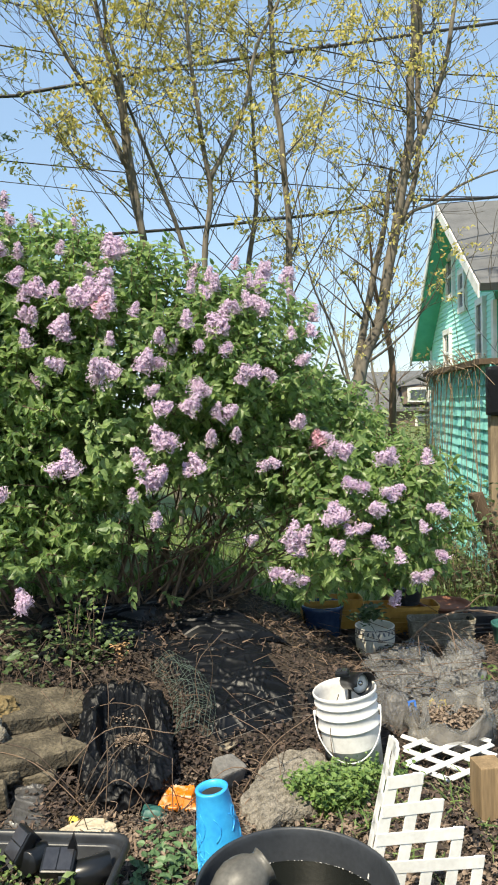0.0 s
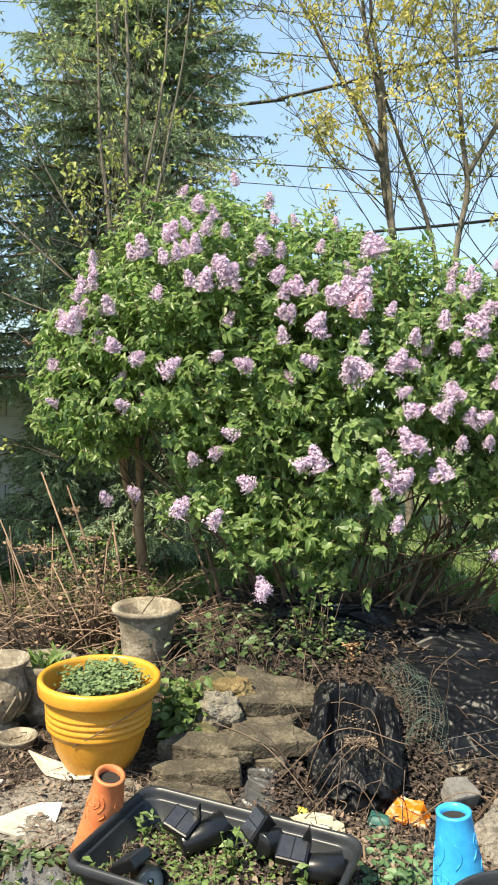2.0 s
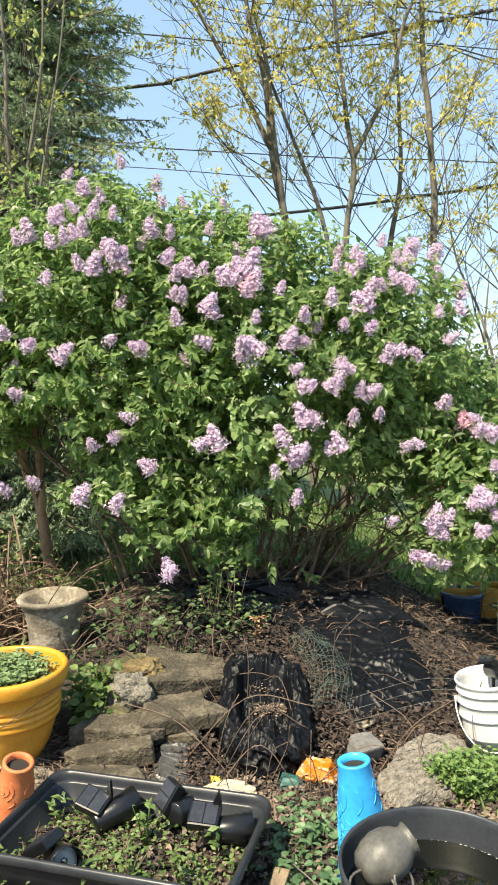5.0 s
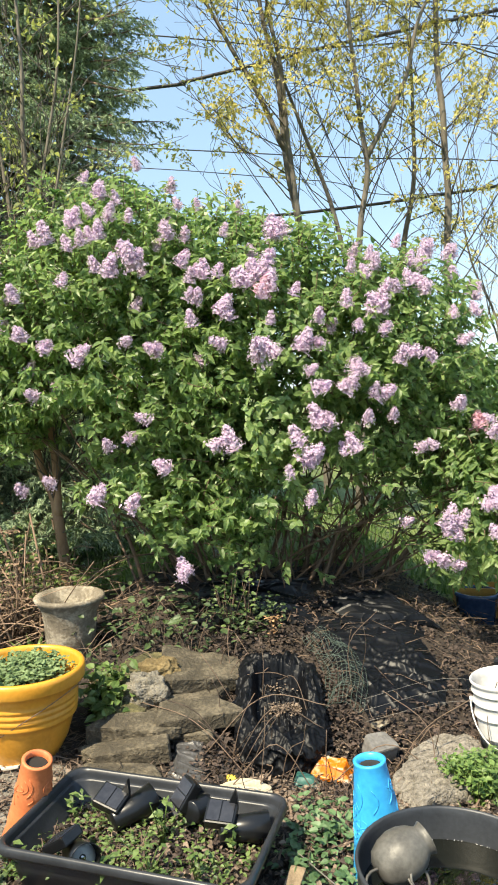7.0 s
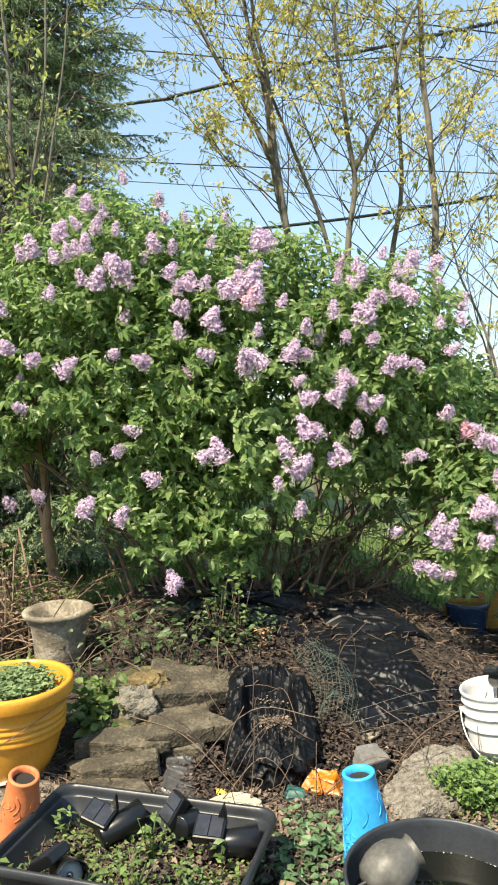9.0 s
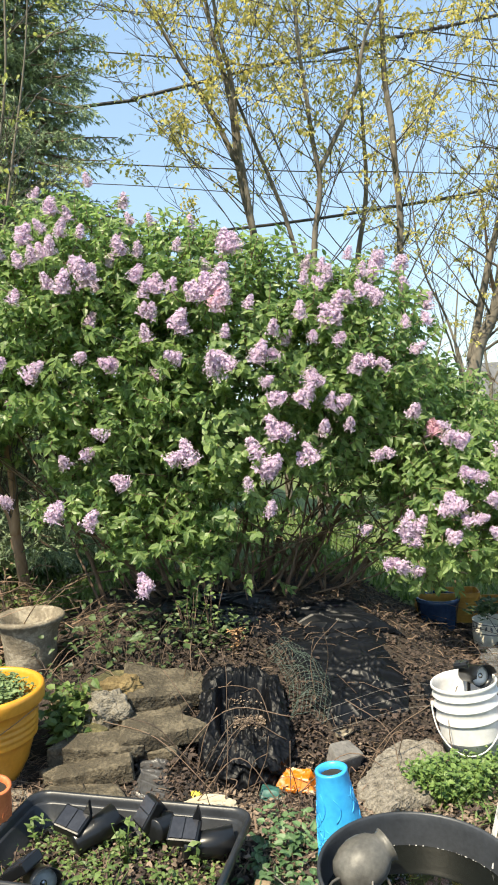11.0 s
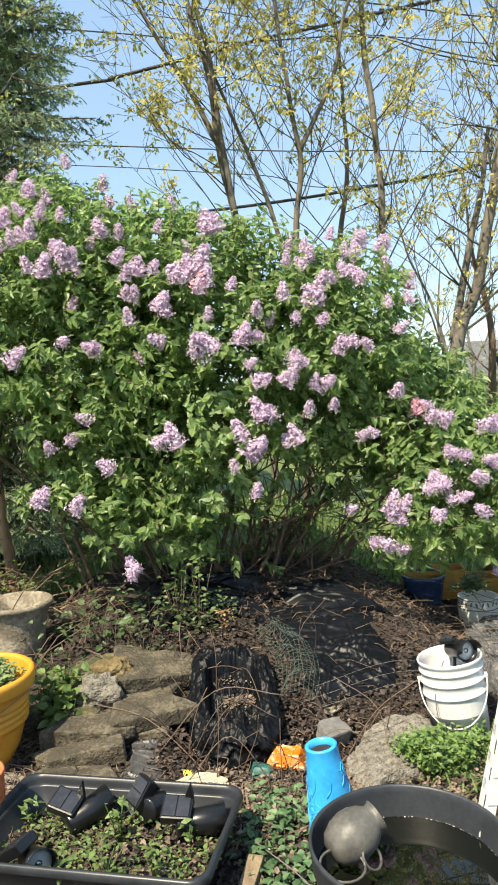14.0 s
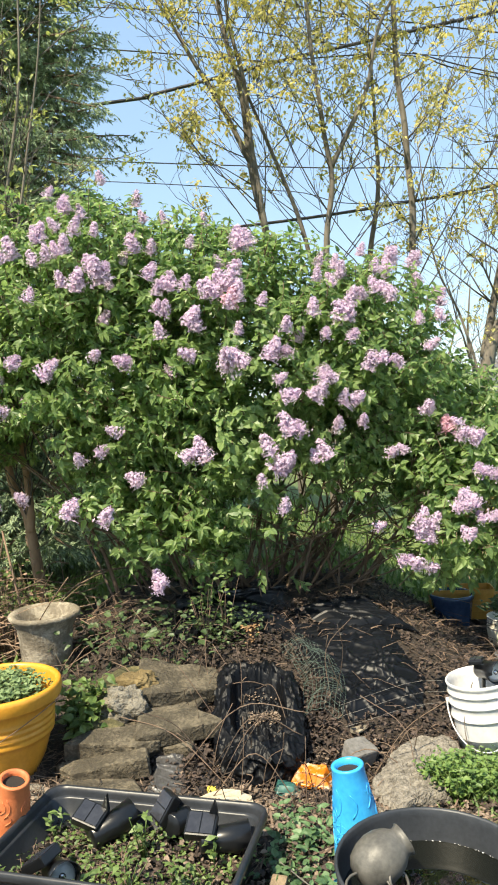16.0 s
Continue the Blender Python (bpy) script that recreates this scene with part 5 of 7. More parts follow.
vase("tapered_vase", (-0.8, 2.5, 0.0), (12, 12), "terracotta orange tapered vase leaning on the trough", M["orange"], 0.34, 0.082, 0.05, 5)

# ---- tub with water and a jug ----
tub = thing("water_tub", on_ground(0.5, 1.76), "round black rubber tub half full of dark water", "tub")
R = 0.25
part("tub_body", lathe([(0, 0), (R * 0.86, 0), (R * 0.88, 0.01), (R * 0.965, 0.3), (R * 0.97, 0.304), (R * 0.985, 0.308), (R * 0.992, 0.312), (R * 1.0, 0.362), (R * 1.014, 0.366), (R * 1.02, 0.374), (R * 1.012, 0.381), (R * 0.992, 0.382), (R * 0.98, 0.376), (R * 0.97, 0.36), (R * 0.945, 0.25), (R * 0.86, 0.04), (0, 0.03)], 72), M["tub"], tub)
bm = bmesh.new()
bmesh.ops.create_circle(bm, cap_ends=True, segments=72, radius=R * 0.952)
for v in bm.verts:
    v.co.z = 0.292
part("water", bm, M["water"], tub, "still dark water")
foam = Soup()
for k in range(46):
    a = rnd.uniform(0.1, 2.6)
    r_ = R * (0.95 if k < 45 else rnd.uniform(0.3, 0.9))
    c = Vector((r_ * math.cos(a) * 0.985, r_ * math.sin(a) * 0.985, 0.2945))
    s = rnd.uniform(0.0006, 0.002)
    foam.add([c + Vector((s * math.cos(i * 1.05), s * math.sin(i * 1.05), 0)) for i in range(6)] + [c + Vector((0, 0, s * 0.5))], [(i, (i + 1) % 6, 6) for i in range(6)])
foam.make("floating_specks", M["white"], tub, "pale floating specks", kind="stuff")

jug = thing("metal_jug", (0.36, 1.79, 0.36), "grey pewter jug lying on the rim of the tub", "jug")
jm = Matrix.Translation((0, 0, 0.02)) @ Vector((0.82, 0.28, 0.36)).to_track_quat("Z", "Y").to_matrix().to_4x4() @ Matrix.Scale(1.12, 4)
b = lathe([(0, -0.062), (0.024, -0.061), (0.04, -0.05), (0.052, -0.026), (0.057, 0.0), (0.054, 0.024), (0.046, 0.044), (0.036, 0.056), (0.033, 0.062), (0.035, 0.07), (0.038, 0.074), (0.035, 0.075), (0.029, 0.064), (0.028, 0.055), (0.0, 0.05)], 36)
bmesh.ops.transform(b, matrix=jm, verts=b.verts)
part("jug_body", b, M["pewter"], jug)
for s, (ox, oy, oz), (ax, ay, az), rr in ((1, (-0.04, -0.075, -0.005), (75, 6, -8), 0.056), (2, (0.04, -0.05, -0.01), (110, 40, 20), 0.034)):
    mm = pose(ox, oy, oz, ax - 55, ay, az)
    pts = [mm @ Vector((rr * math.cos(i * math.pi / 10), rr * 0.8 * math.sin(i * math.pi / 10), 0)) for i in range(21)]
    tube("handle_ring", pts, 0.0035, M["pewter"], jug, "grey wire loop handle", 8)
# solid bar, near-black in place of the shade inside a slot
b = bmesh.new()
box(b, 0, 0, 0, 0.022, 0.006, 0.006, jm @ pose(0.0, -0.0565, 0.005, 0, 30, 0), 0.001)
part("slot", b, M["dark"], jug, "", False)

# ---- bucket ----
bucket = thing("white_bucket", (1.09, 3.03, -0.025), "white plastic bucket with a wire handle", "bucket", turn=-20, tilt=(0, -7))
RB = 0.136
pr = [(0, 0), (RB * 0.855, 0), (RB * 0.868, 0.003), (RB * 0.872, 0.008), (RB * 0.875, 0.016), (RB * 0.89, 0.06), (RB * 0.905, 0.11), (RB * 0.92, 0.16), (RB * 0.93, 0.2)]
for z in (0.21, 0.265, 0.31):
    pr += [(RB * 0.94, z), (RB * 1.0, z + 0.004), (RB * 1.005, z + 0.009), (RB * 0.955, z + 0.014)]
pr += [(RB * 0.97, 0.345), (RB * 1.01, 0.35), (RB * 1.02, 0.36), (RB * 0.99, 0.365), (RB * 0.96, 0.36), (RB * 0.94, 0.33), (RB * 0.9, 0.05), (0, 0.045)]
part("bucket_body", lathe(pr, 56), M["white_plastic"], bucket)
pts = [Vector((RB * 1.04 * math.cos(a), -0.03 - 0.125 * math.sin(a) * 0.9, 0.27 - 0.17 * math.sin(a))) for a in [math.pi * i / 20 for i in range(21)]]
tube("wire_handle", pts, 0.003, M["white_plastic"], bucket, "white wire bail handle", 8)
for s in (1, -1):
    b = lathe([(0, 0), (0.013, 0), (0.013, 0.012), (0, 0.014)], 16)
    bmesh.ops.transform(b, matrix=pose(s * RB * 0.98, -0.02, 0.275, 0, 90 * s, 0), verts=b.verts)
    part("handle_ear", b, M["white_plastic"], bucket)
spotlight((1.08, 3.07, 0.3), 0, -75, 78, 12, 150, "black solar spotlight standing in the white bucket", 0.3, False, 0.0, 0.6)

# ---- white lattice ----
lat = thing("lattice_panel", (0.688, 1.856, 0.099), "broken white vinyl lattice panel standing behind the tub", "lattice")


def slat(parent, p0, p1, width, thick, lift, face=Vector((0, 0, 1))):
    p0, p1 = Vector(p0), Vector(p1)
    d = (p1 - p0).normalized()
    side = face.cross(d).normalized()
    b = bmesh.new()
    mm = Matrix.Translation((p0 + p1) / 2 + Vector((0, 0, lift))) @ Matrix((d, side, d.cross(side))).transposed().to_4x4()
    box(b, 0, 0, 0, (p1 - p0).length, width, thick, mm, 0.0015)
    part("slat", b, M["white"], parent, "", False)


LA, LB, LC = Vector((0.0792, 0.0041, -0.0182)), Vector((0.0174, 0.0001, 0.0757)), Vector((-0.0009, -0.0001, 0.0029))
FACE = LA.cross(LB).normalized()


def lat_at(u, v, lift):
    """A point of the slightly warped panel, in pitches along and up."""
    return LA * u + LB * v + LC * u * v + FACE * lift


for v, u0, u1 in ((0, 2.7, 6.2), (1, 1.75, 6.2), (2, 0.8, 5.2), (3, -0.2, 4.2), (4, -0.2, 3.2), (5, -0.2, 2.2), (6, -0.2, 1.2)):
    slat(lat, lat_at(u0, v, 0.0025), lat_at(u1, v, 0.0025), 0.034, 0.005, 0.0, FACE)
for u, v0, v1 in ((0, 2.6, 6.2), (1, 1.8, 6.2), (2, 0.8, 5.2), (3, -0.2, 4.2), (4, -1.0, 3.2), (5, -1.0, 2.2), (6, -1.0, 1.2)):
    slat(lat, lat_at(u, v0, 0.0), lat_at(u, v1, 0.0), 0.034, 0.005, 0.0, FACE)
# the part folded back along the left edge, with its torn top
BACK = Vector((0.012, 0.075, 0.002))
BFACE = BACK.cross(LB).normalized()
for v in (3, 4, 5, 6, 7):
    a = lat_at(0, v, -0.004)
    slat(lat, a - BACK * 0.1, a + BACK * (1.15 if v < 7 else 0.9), 0.032, 0.006, 0.0, BFACE)
for k, v0, v1 in ((1.0, 2.8, 7.1), (0.3, 6.0, 7.3)):
    slat(lat, lat_at(0, v0, -0.004) + BACK * k, lat_at(0, v1, -0.004) + BACK * k, 0.03, 0.006, 0.0, BFACE)
lat2 = thing("lattice_panel", (1.24, 2.8, 0.03), "small broken white lattice piece on dead leaves", "lattice", turn=-16, tilt=(9, 0))
for sg in (1, -1):
    for k in range(-4, 9):
        c = 0.1 * k
        ends = []
        for x in (0.0, 0.38):
            ends.append((x, c + sg * 0.62 * (x - 0.0)))
        (x0, y0), (x1, y1) = ends
        t0, t1 = 0.0, 1.0
        for lim, up in ((0.0, True), (0.3, False)):
            f0, f1 = (y0 - lim, y1 - lim) if up else (lim - y0, lim - y1)
            if f0 < 0 and f1 < 0:
                t0, t1 = 1.0, 0.0
            elif f0 < 0:
                t0 = max(t0, f0 / (f0 - f1))
            elif f1 < 0:
                t1 = min(t1, f0 / (f0 - f1))
        if t1 - t0 > 0.12:
            slat(lat2, (x0 + (x1 - x0) * t0, y0 + (y1 - y0) * t0, 0), (x0 + (x1 - x0) * t1, y0 + (y1 - y0) * t1, 0), 0.026, 0.006, 0.003 * (sg + 1))
wp = thing("wooden_post", on_ground(1.42, 2.5, -0.065), "short square wooden post standing in the ground", "post", turn=-3)
b = bmesh.new()
box(b, 0, 0, 0.13, 0.1, 0.1, 0.3, bevel=0.004)
part("post_body", b, M["wood_new"], wp, smooth=False)
pk = thing("wooden_stake", on_ground(0.11, 2.17), "short piece of pale timber beside the trough", "timber", turn=70, tilt=(0, -10))
b = bmesh.new()
box(b, 0, 0, 0.03, 0.15, 0.05, 0.045, bevel=0.004)
part("timber_body", b, M["wood"], pk, smooth=False)

# ---- yellow pot ----
pot = thing("yellow_pot", (-0.975, 3.09, -0.01), "large yellow plastic plant pot with ribbed collar", "plant pot")
RP = 0.255
prof = [(0, 0.015), (0.118, 0.015), (0.128, 0.019), (0.136, 0.03), (0.178, 0.11), (0.202, 0.19), (0.2085, 0.208), (0.217, 0.212), (0.2195, 0.219), (0.218, 0.229)]
for z in (0.236, 0.262, 0.288):
    prof += [(0.2165 + 0.05 * (z - 0.23), z), (0.2215 + 0.05 * (z - 0.23), z + 0.004), (0.2225 + 0.05 * (z - 0.23), z + 0.013), (0.2185 + 0.05 * (z - 0.23), z + 0.019)]
prof += [(0.226, 0.325), (0.2285, 0.352), (RP - 0.003, 0.357), (RP, 0.362), (RP + 0.003, 0.4), (RP + 0.002, 0.412), (RP - 0.004, 0.418), (RP - 0.013, 0.42), (RP - 0.021, 0.415), (RP - 0.025, 0.4), (RP - 0.028, 0.355), (0.212, 0.33), (0.19, 0.25), (0, 0.245)]
part("pot_body", lathe(prof, 64), M["yellow"], pot)
b = lathe([(0.205, 0.33), (0.15, 0.345), (0.0, 0.35)], 36)
part("soil_or_shade_fill", b, M["soil"], pot)
sp = [(-0.96 + 0.17 * math.sqrt(rnd.random()) * math.cos(a), 3.1 + 0.17 * math.sqrt(rnd.random()) * math.sin(a), 0.35, 0.06) for a in [rnd.uniform(0, 6.28) for _ in range(90)]]
scatter_leaves("pot_herbs", sp, "dense crinkled green herb growing in the yellow pot", "plant", M["moss"], 0.023, 22, 0.5, 0.02)
pts = [(0.247 * math.cos(a), 0.247 * math.sin(a), 0.35 - 0.17 * ((i / 12) ** 1.4)) for i, a in enumerate([-0.35 - 1.5 * k / 12 for k in range(13)])]
pts = [(x * (1 - 0.12 * (i / 12)), y * (1 - 0.12 * (i / 12)), z) for i, (x, y, z) in enumerate(pts)]
vine = thing("dry_vine", (-0.96, 3.1, 0.0), "thin dry vine across the yellow pot", "vine")
tube("vine_stem", [(x * 1.02, y * 1.02, z) for x, y, z in pts], 0.002, M["straw"], vine, "", 5)

# ---- concrete urn and other pots ----
urn = thing("concrete_urn", (-1.0, 4.02, ground_z(-1.0, 4.02) - 0.095), "weathered grey concrete urn with flared rim", "urn")
part("urn_body", lathe([(0, 0), (0.12, 0), (0.125, 0.02), (0.1, 0.05), (0.115, 0.1), (0.135, 0.2), (0.142, 0.3), (0.15, 0.36), (0.175, 0.405), (0.19, 0.42), (0.193, 0.435), (0.18, 0.445), (0.15, 0.43), (0.12, 0.36), (0.1, 0.2), (0, 0.18)], 48), M["concrete"], urn)
for k in range(9):
    a = k * 2 * math.pi / 9 + 0.2
    b = bmesh.new()
    bmesh.ops.create_icosphere(b, subdivisions=2, radius=0.014)
    bmesh.ops.scale(b, vec=(1, 1, 1.4), verts=b.verts)
    bmesh.ops.translate(b, vec=(0.128 * math.cos(a), 0.128 * math.sin(a), 0.16), verts=b.verts)
    part("boss", b, M["concrete"], urn)
p2 = thing("grey_pot", on_ground(-1.38, 3.52, 0.0), "grey concrete pot with green shoots and a dandelion", "plant pot")
part("pot_body", lathe([(0, 0), (0.09, 0), (0.1, 0.06), (0.112, 0.07), (0.105, 0.09), (0.125, 0.24), (0.15, 0.27), (0.152, 0.3), (0.135, 0.3), (0.125, 0.25), (0, 0.24)], 40), M["concrete"], p2)
scatter_leaves("bulb_shoots", [(-1.38 + rnd.uniform(-0.06, 0.06), 3.52 + rnd.uniform(-0.05, 0.05), ground_z(-1.38, 3.52) + 0.25, 0.03) for _ in range(8)], "upright green bulb leaves in a grey pot", "plant", M["weed"], 0.11, 6, 2.2, 0.01, BLADE, BLADE_F, 2.2)
v3 = thing("ornate_vase", on_ground(-1.53, 3.36, 0.0), "pale ornamental concrete vase with carved swirl", "vase", turn=10)
part("vase_body", lathe([(0, 0), (0.09, 0), (0.08, 0.03), (0.05, 0.05), (0.09, 0.09), (0.13, 0.15), (0.135, 0.2), (0.11, 0.26), (0.1, 0.29), (0.13, 0.34), (0.125, 0.35), (0.09, 0.3), (0, 0.28)], 40), M["concrete"], v3)
for k in range(14):
    a = k * 2 * math.pi / 14
    pts = [((0.09 + 0.046 * math.sin(u * 1.9)) * math.cos(a + u * 0.5), (0.09 + 0.046 * math.sin(u * 1.9)) * math.sin(a + u * 0.5), 0.085 + 0.12 * u) for u in (0, 0.25, 0.5, 0.75, 1)]
    tube("flute", pts, 0.008, M["concrete"], v3, "", 6, 0.005)
pts = [(0.137 * math.cos(-0.6) + 0.0, 0.137 * math.sin(-0.6), 0.17)] + [((0.12 + 0.028 * u / 6) * math.cos(-0.6 + 0.05 * math.cos(u)), (0.137) * math.sin(-0.6 + 0.05 * math.cos(u)), 0.19 + 0.03 * math.sin(u) * (1 - u / 8)) for u in (0.5, 1.5, 2.5, 3.5, 4.5)]
tube("scroll", pts, 0.009, M["concrete"], v3, "", 6, 0.006)
for x, y, r, label in ((-1.38, 3.2, 0.085, "small grey saucer half sunk in soil"), (-1.22, 4.05, 0.12, "grey bowl with grass behind the pots")):
    t = thing("saucer", on_ground(x, y), label, "saucer")
    part("saucer_body", lathe([(0, 0), (r * 0.7, 0), (r, 0.05), (r * 1.03, 0.06), (r * 0.95, 0.06), (r * 0.7, 0.02), (0, 0.015)], 36), M["concrete"], t)
scatter_leaves("bowl_grass", [(-1.22 + rnd.uniform(-0.07, 0.07), 4.05 + rnd.uniform(-0.07, 0.07), ground_z(-1.22, 4.05) + 0.03, 0.03) for _ in range(12)], "tuft of green grass in a bowl", "grass", M["weed"], 0.13, 7, 1.8, 0.01, BLADE, BLADE_F, 1.2)

# ---- stone stack ----
STONES = [(-0.25, 3.55, 0.19, 0.38, 0.3, 0.08, 4, "g"), (-0.27, 3.23, 0.125, 0.31, 0.25, 0.075, 10, "g"), (-0.49, 3.33, 0.19, 0.22, 0.17, 0.14, 20, "c"), (-0.43, 3.47, 0.24, 0.18, 0.12, 0.1, -15, "y"),
          (-0.58, 3.48, 0.17, 0.24, 0.2, 0.06, 15, "m"), (-0.6, 3.27, 0.12, 0.22, 0.09, 0.05, -42, "m"), (-0.53, 3.13, 0.1, 0.3, 0.14, 0.085, -4, "g"), (-0.53, 3.02, 0.045, 0.35, 0.13, 0.09, 4, "g"),
          (-0.39, 3.1, 0.1, 0.11, 0.1, 0.05, 40, "g"), (-0.55, 2.89, 0.015, 0.34, 0.16, 0.06, -8, "g"), (-0.33, 3.36, 0.1, 0.26, 0.2, 0.08, 30, "g"), (-0.56, 3.3, 0.07, 0.26, 0.2, 0.09, -12, "g"),
          (-0.24, 3.5, 0.1, 0.3, 0.26, 0.1, 60, "g"), (-0.5, 3.68, 0.18, 0.24, 0.14, 0.06, -20, "m"), (-0.72, 3.68, 0.1, 0.2, 0.17, 0.09, 10, "m"), (-0.28, 3.2, 0.05, 0.24, 0.2, 0.08, -15, "g"), (-0.68, 3.42, 0.1, 0.16, 0.14, 0.08, 5, "m")]
for i, (x, y, z, sx, sy, sz, tn, kind_) in enumerate(STONES):
    me = slab_mesh("field_stone", 30 + i, sx, sy, sz) if kind_ in "gm" else rock_mesh("field_stone", 30 + i, sx * 0.95, sy * 0.95, sz * 0.85, 0.4, 5, 0.0, 0.0008)
    ob = mesh_object("field_stone", me, M[{"g": "stone", "m": "stone_moss", "c": "stone_grey", "y": "stone_gold"}[kind_]])
    ob.matrix_world = pose(x, y, z, rnd.uniform(-7, 7), rnd.uniform(-7, 7), tn)
    tagged(ob, {"g": "flat brown field stone in a stacked pile", "m": "mossy olive-brown field stone in a pile", "c": "rough pitted grey stone on the pile", "y": "lumpy golden-brown stone on the pile"}[kind_], "stone", "stacked stones")
me = rock_mesh("boulder", 77, 0.29, 0.44, 0.21, 0.26, 6, 0.0, 0.0016)
rock = mesh_object("boulder", me, M["pebble"])
rock.matrix_world = pose(0.76, 2.84, -0.04, 4, -16, -28)
tagged(rock, "large sloping grey gravelly boulder in the soil", "boulder")
me = rock_mesh("white_rock", 78, 0.19, 0.1, 0.04, 0.3, 4)
ob = mesh_object("white_rock", me, M["cream_stone"])
ob.matrix_world = pose(-0.045, 2.77, 0.014, 0, 0, -15)
tagged(ob, "pale cream stone behind the planter trough", "stone")
me = rock_mesh("flat_slab", 79, 0.6, 0.42, 0.035, 0.2, 6, 0.5, 0.0018)
ob = mesh_object("flat_slab", me, M["pebble"])
ob.matrix_world = pose(-1.05, 2.72, 0.005, 0, 0, 20)
tagged(ob, "flat gravelly concrete slab in the ground", "slab")
for i, (x, y, sx, sy, tn) in enumerate(((-1.1, 2.98, 0.34, 0.12, -22), (-1.1, 2.64, 0.24, 0.18, 40), (-1.35, 2.85, 0.12, 0.05, 0), (0.56, 3.25, 0.1, 0.05, 20), (-1.22, 2.5, 0.14, 0.1, 15))):
    me = shard_mesh("broken_shard", 90 + i, sx, sy)
    ob = mesh_object("broken_shard", me, M["concrete" if x > 0 else "chip"])
    ob.matrix_world = pose(*on_ground(x, y, 0.022), rnd.uniform(-8, 8), rnd.uniform(-10, 10), tn)
    tagged(ob, "broken grey chip lying on the sheet edge" if x > 0 else "broken white plaster shard on the soil", "shard", "" if x > 0 else "white shards")
me = slab_mesh("dark_brick", 97, 0.13, 0.11, 0.08, 0.03)
ob = mesh_object("dark_brick", me, M["block_dark"])
ob.matrix_world = pose(0.53, 3.07, 0.02, 14, 8, 28)
tagged(ob, "dark grey textured brick lump beside the boulder", "brick")

# ---- black sheeting and sack ----


def drape(name, corners, nu, nv, label, material, category="tarp", lift=0.025, wrinkle=0.03, seed=0.0, ragged=0.06, n_folds=14, ways=(-0.6, -0.25, 0.05, 0.4, 1.9)):
    """A film laid over the ground between four corners (x, y), wrinkled, with a ragged edge."""
    c = [Vector((x, y, 0)) for x, y in corners]
    top, bot = [], []
    r = random.Random(int(seed * 10))
    span = (c[2] - c[0]).length
    folds = []
    for k in range(n_folds):
        q = c[0].lerp(c[1], r.random()).lerp(c[3].lerp(c[2], r.random()), r.random())
        folds.append((q.x, q.y, r.choice(ways) + r.gauss(0, 0.15), span * r.uniform(0.15, 0.6), span * r.uniform(0.008, 0.035), r.uniform(0.25, 1.0), r.uniform(-0.5, 0.5)))
    for j in range(nv + 1):
        for i in range(nu + 1):
            u, v = i / nu, j / nv
            p = c[0].lerp(c[1], u).lerp(c[3].lerp(c[2], u), v)
            e = min(u, 1 - u, v, 1 - v)
            w = max(0.0, 1 - e * 6)
            p += Vector((noise.noise(p * 4 + Vector((seed, 0, 0))), noise.noise(p * 4 + Vector((0, seed, 5))), 0)) * ragged * w
            crease = 0.0
            for fx, fy, fa, fl, fw, fh, bow in folds:
                ca_, sa_ = math.cos(fa), math.sin(fa)
                al, ac = (p.x - fx) * ca_ + (p.y - fy) * sa_, (p.y - fy) * ca_ - (p.x - fx) * sa_
                ac += bow * al * al + 0.012 * noise.noise((al * 7, fx * 9, fa))
                if abs(al) < fl:
                    d_ = ac / fw if ac > 0 else -ac / (fw * 0.7)
                    crease += fh * max(0, 1 - d_) ** 1.3 * (1 - (al / fl) ** 2)
            z = ground_z(p.x, p.y) + lift * (1 - 0.8 * w) + wrinkle * crease + 0.01 * noise.noise(p * 5)
            top.append((p.x, p.y, z))
            bot.append((p.x, p.y, z - 0.005))
    n = nu + 1
    f = [(j * n + i, j * n + i + 1, (j + 1) * n + i + 1, (j + 1) * n + i) for j in range(nv) for i in range(nu)]
    o = len(top)
    f2 = [tuple(k + o for k in q[::-1]) for q in f]
    rim = [i for i in range(nu + 1)] + [j * n + nu for j in range(1, nv + 1)] + [nv * n + i for i in range(nu - 1, -1, -1)] + [j * n for j in range(nv - 1, 0, -1)]
    f3 = [(rim[k], rim[(k + 1) % len(rim)], rim[(k + 1) % len(rim)] + o, rim[k] + o) for k in range(len(rim))]
    ob = raw(name, top + bot, f + f2 + f3, material, None, label, True)
    ob["category"] = category
    return ob


drape("black_tarp", [(0.5, 3.25), (0.93, 3.35), (0.92, 3.98), (0.35, 3.96)], 100, 130, "black plastic sheet with folds draped over the mound", M["tarp"], seed=1.5, wrinkle=0.011, ragged=0.08, n_folds=56, ways=(-0.85, 0.1, 0.35, -0.1, -0.5, 1.2))
drape("black_tarp", [(0.58, 4.0), (1.08, 4.0), (0.78, 4.42), (0.36, 4.3)], 90, 80, "glossy wrinkled black plastic sheet bunched under the lilac", M["tarp"], seed=6.5, lift=0.05, wrinkle=0.02, ragged=0.1, n_folds=34, ways=(-0.4, -0.45, -0.3, -0.2))
drape("black_tarp", [(-0.34, 4.0), (0.34, 4.04), (0.4, 4.75), (-0.3, 4.7)], 80, 70, "dusty black sheet half covered by litter", M["tarp"], seed=3.1, wrinkle=0.02, n_folds=14)
drape("black_tarp", [(0.3, 3.97), (0.98, 3.94), (0.92, 4.08), (0.3, 4.12)], 70, 24, "flat strip of black sheeting between the folds", M["tarp"], seed=8.1, lift=0.02, wrinkle=0.015, n_folds=12)
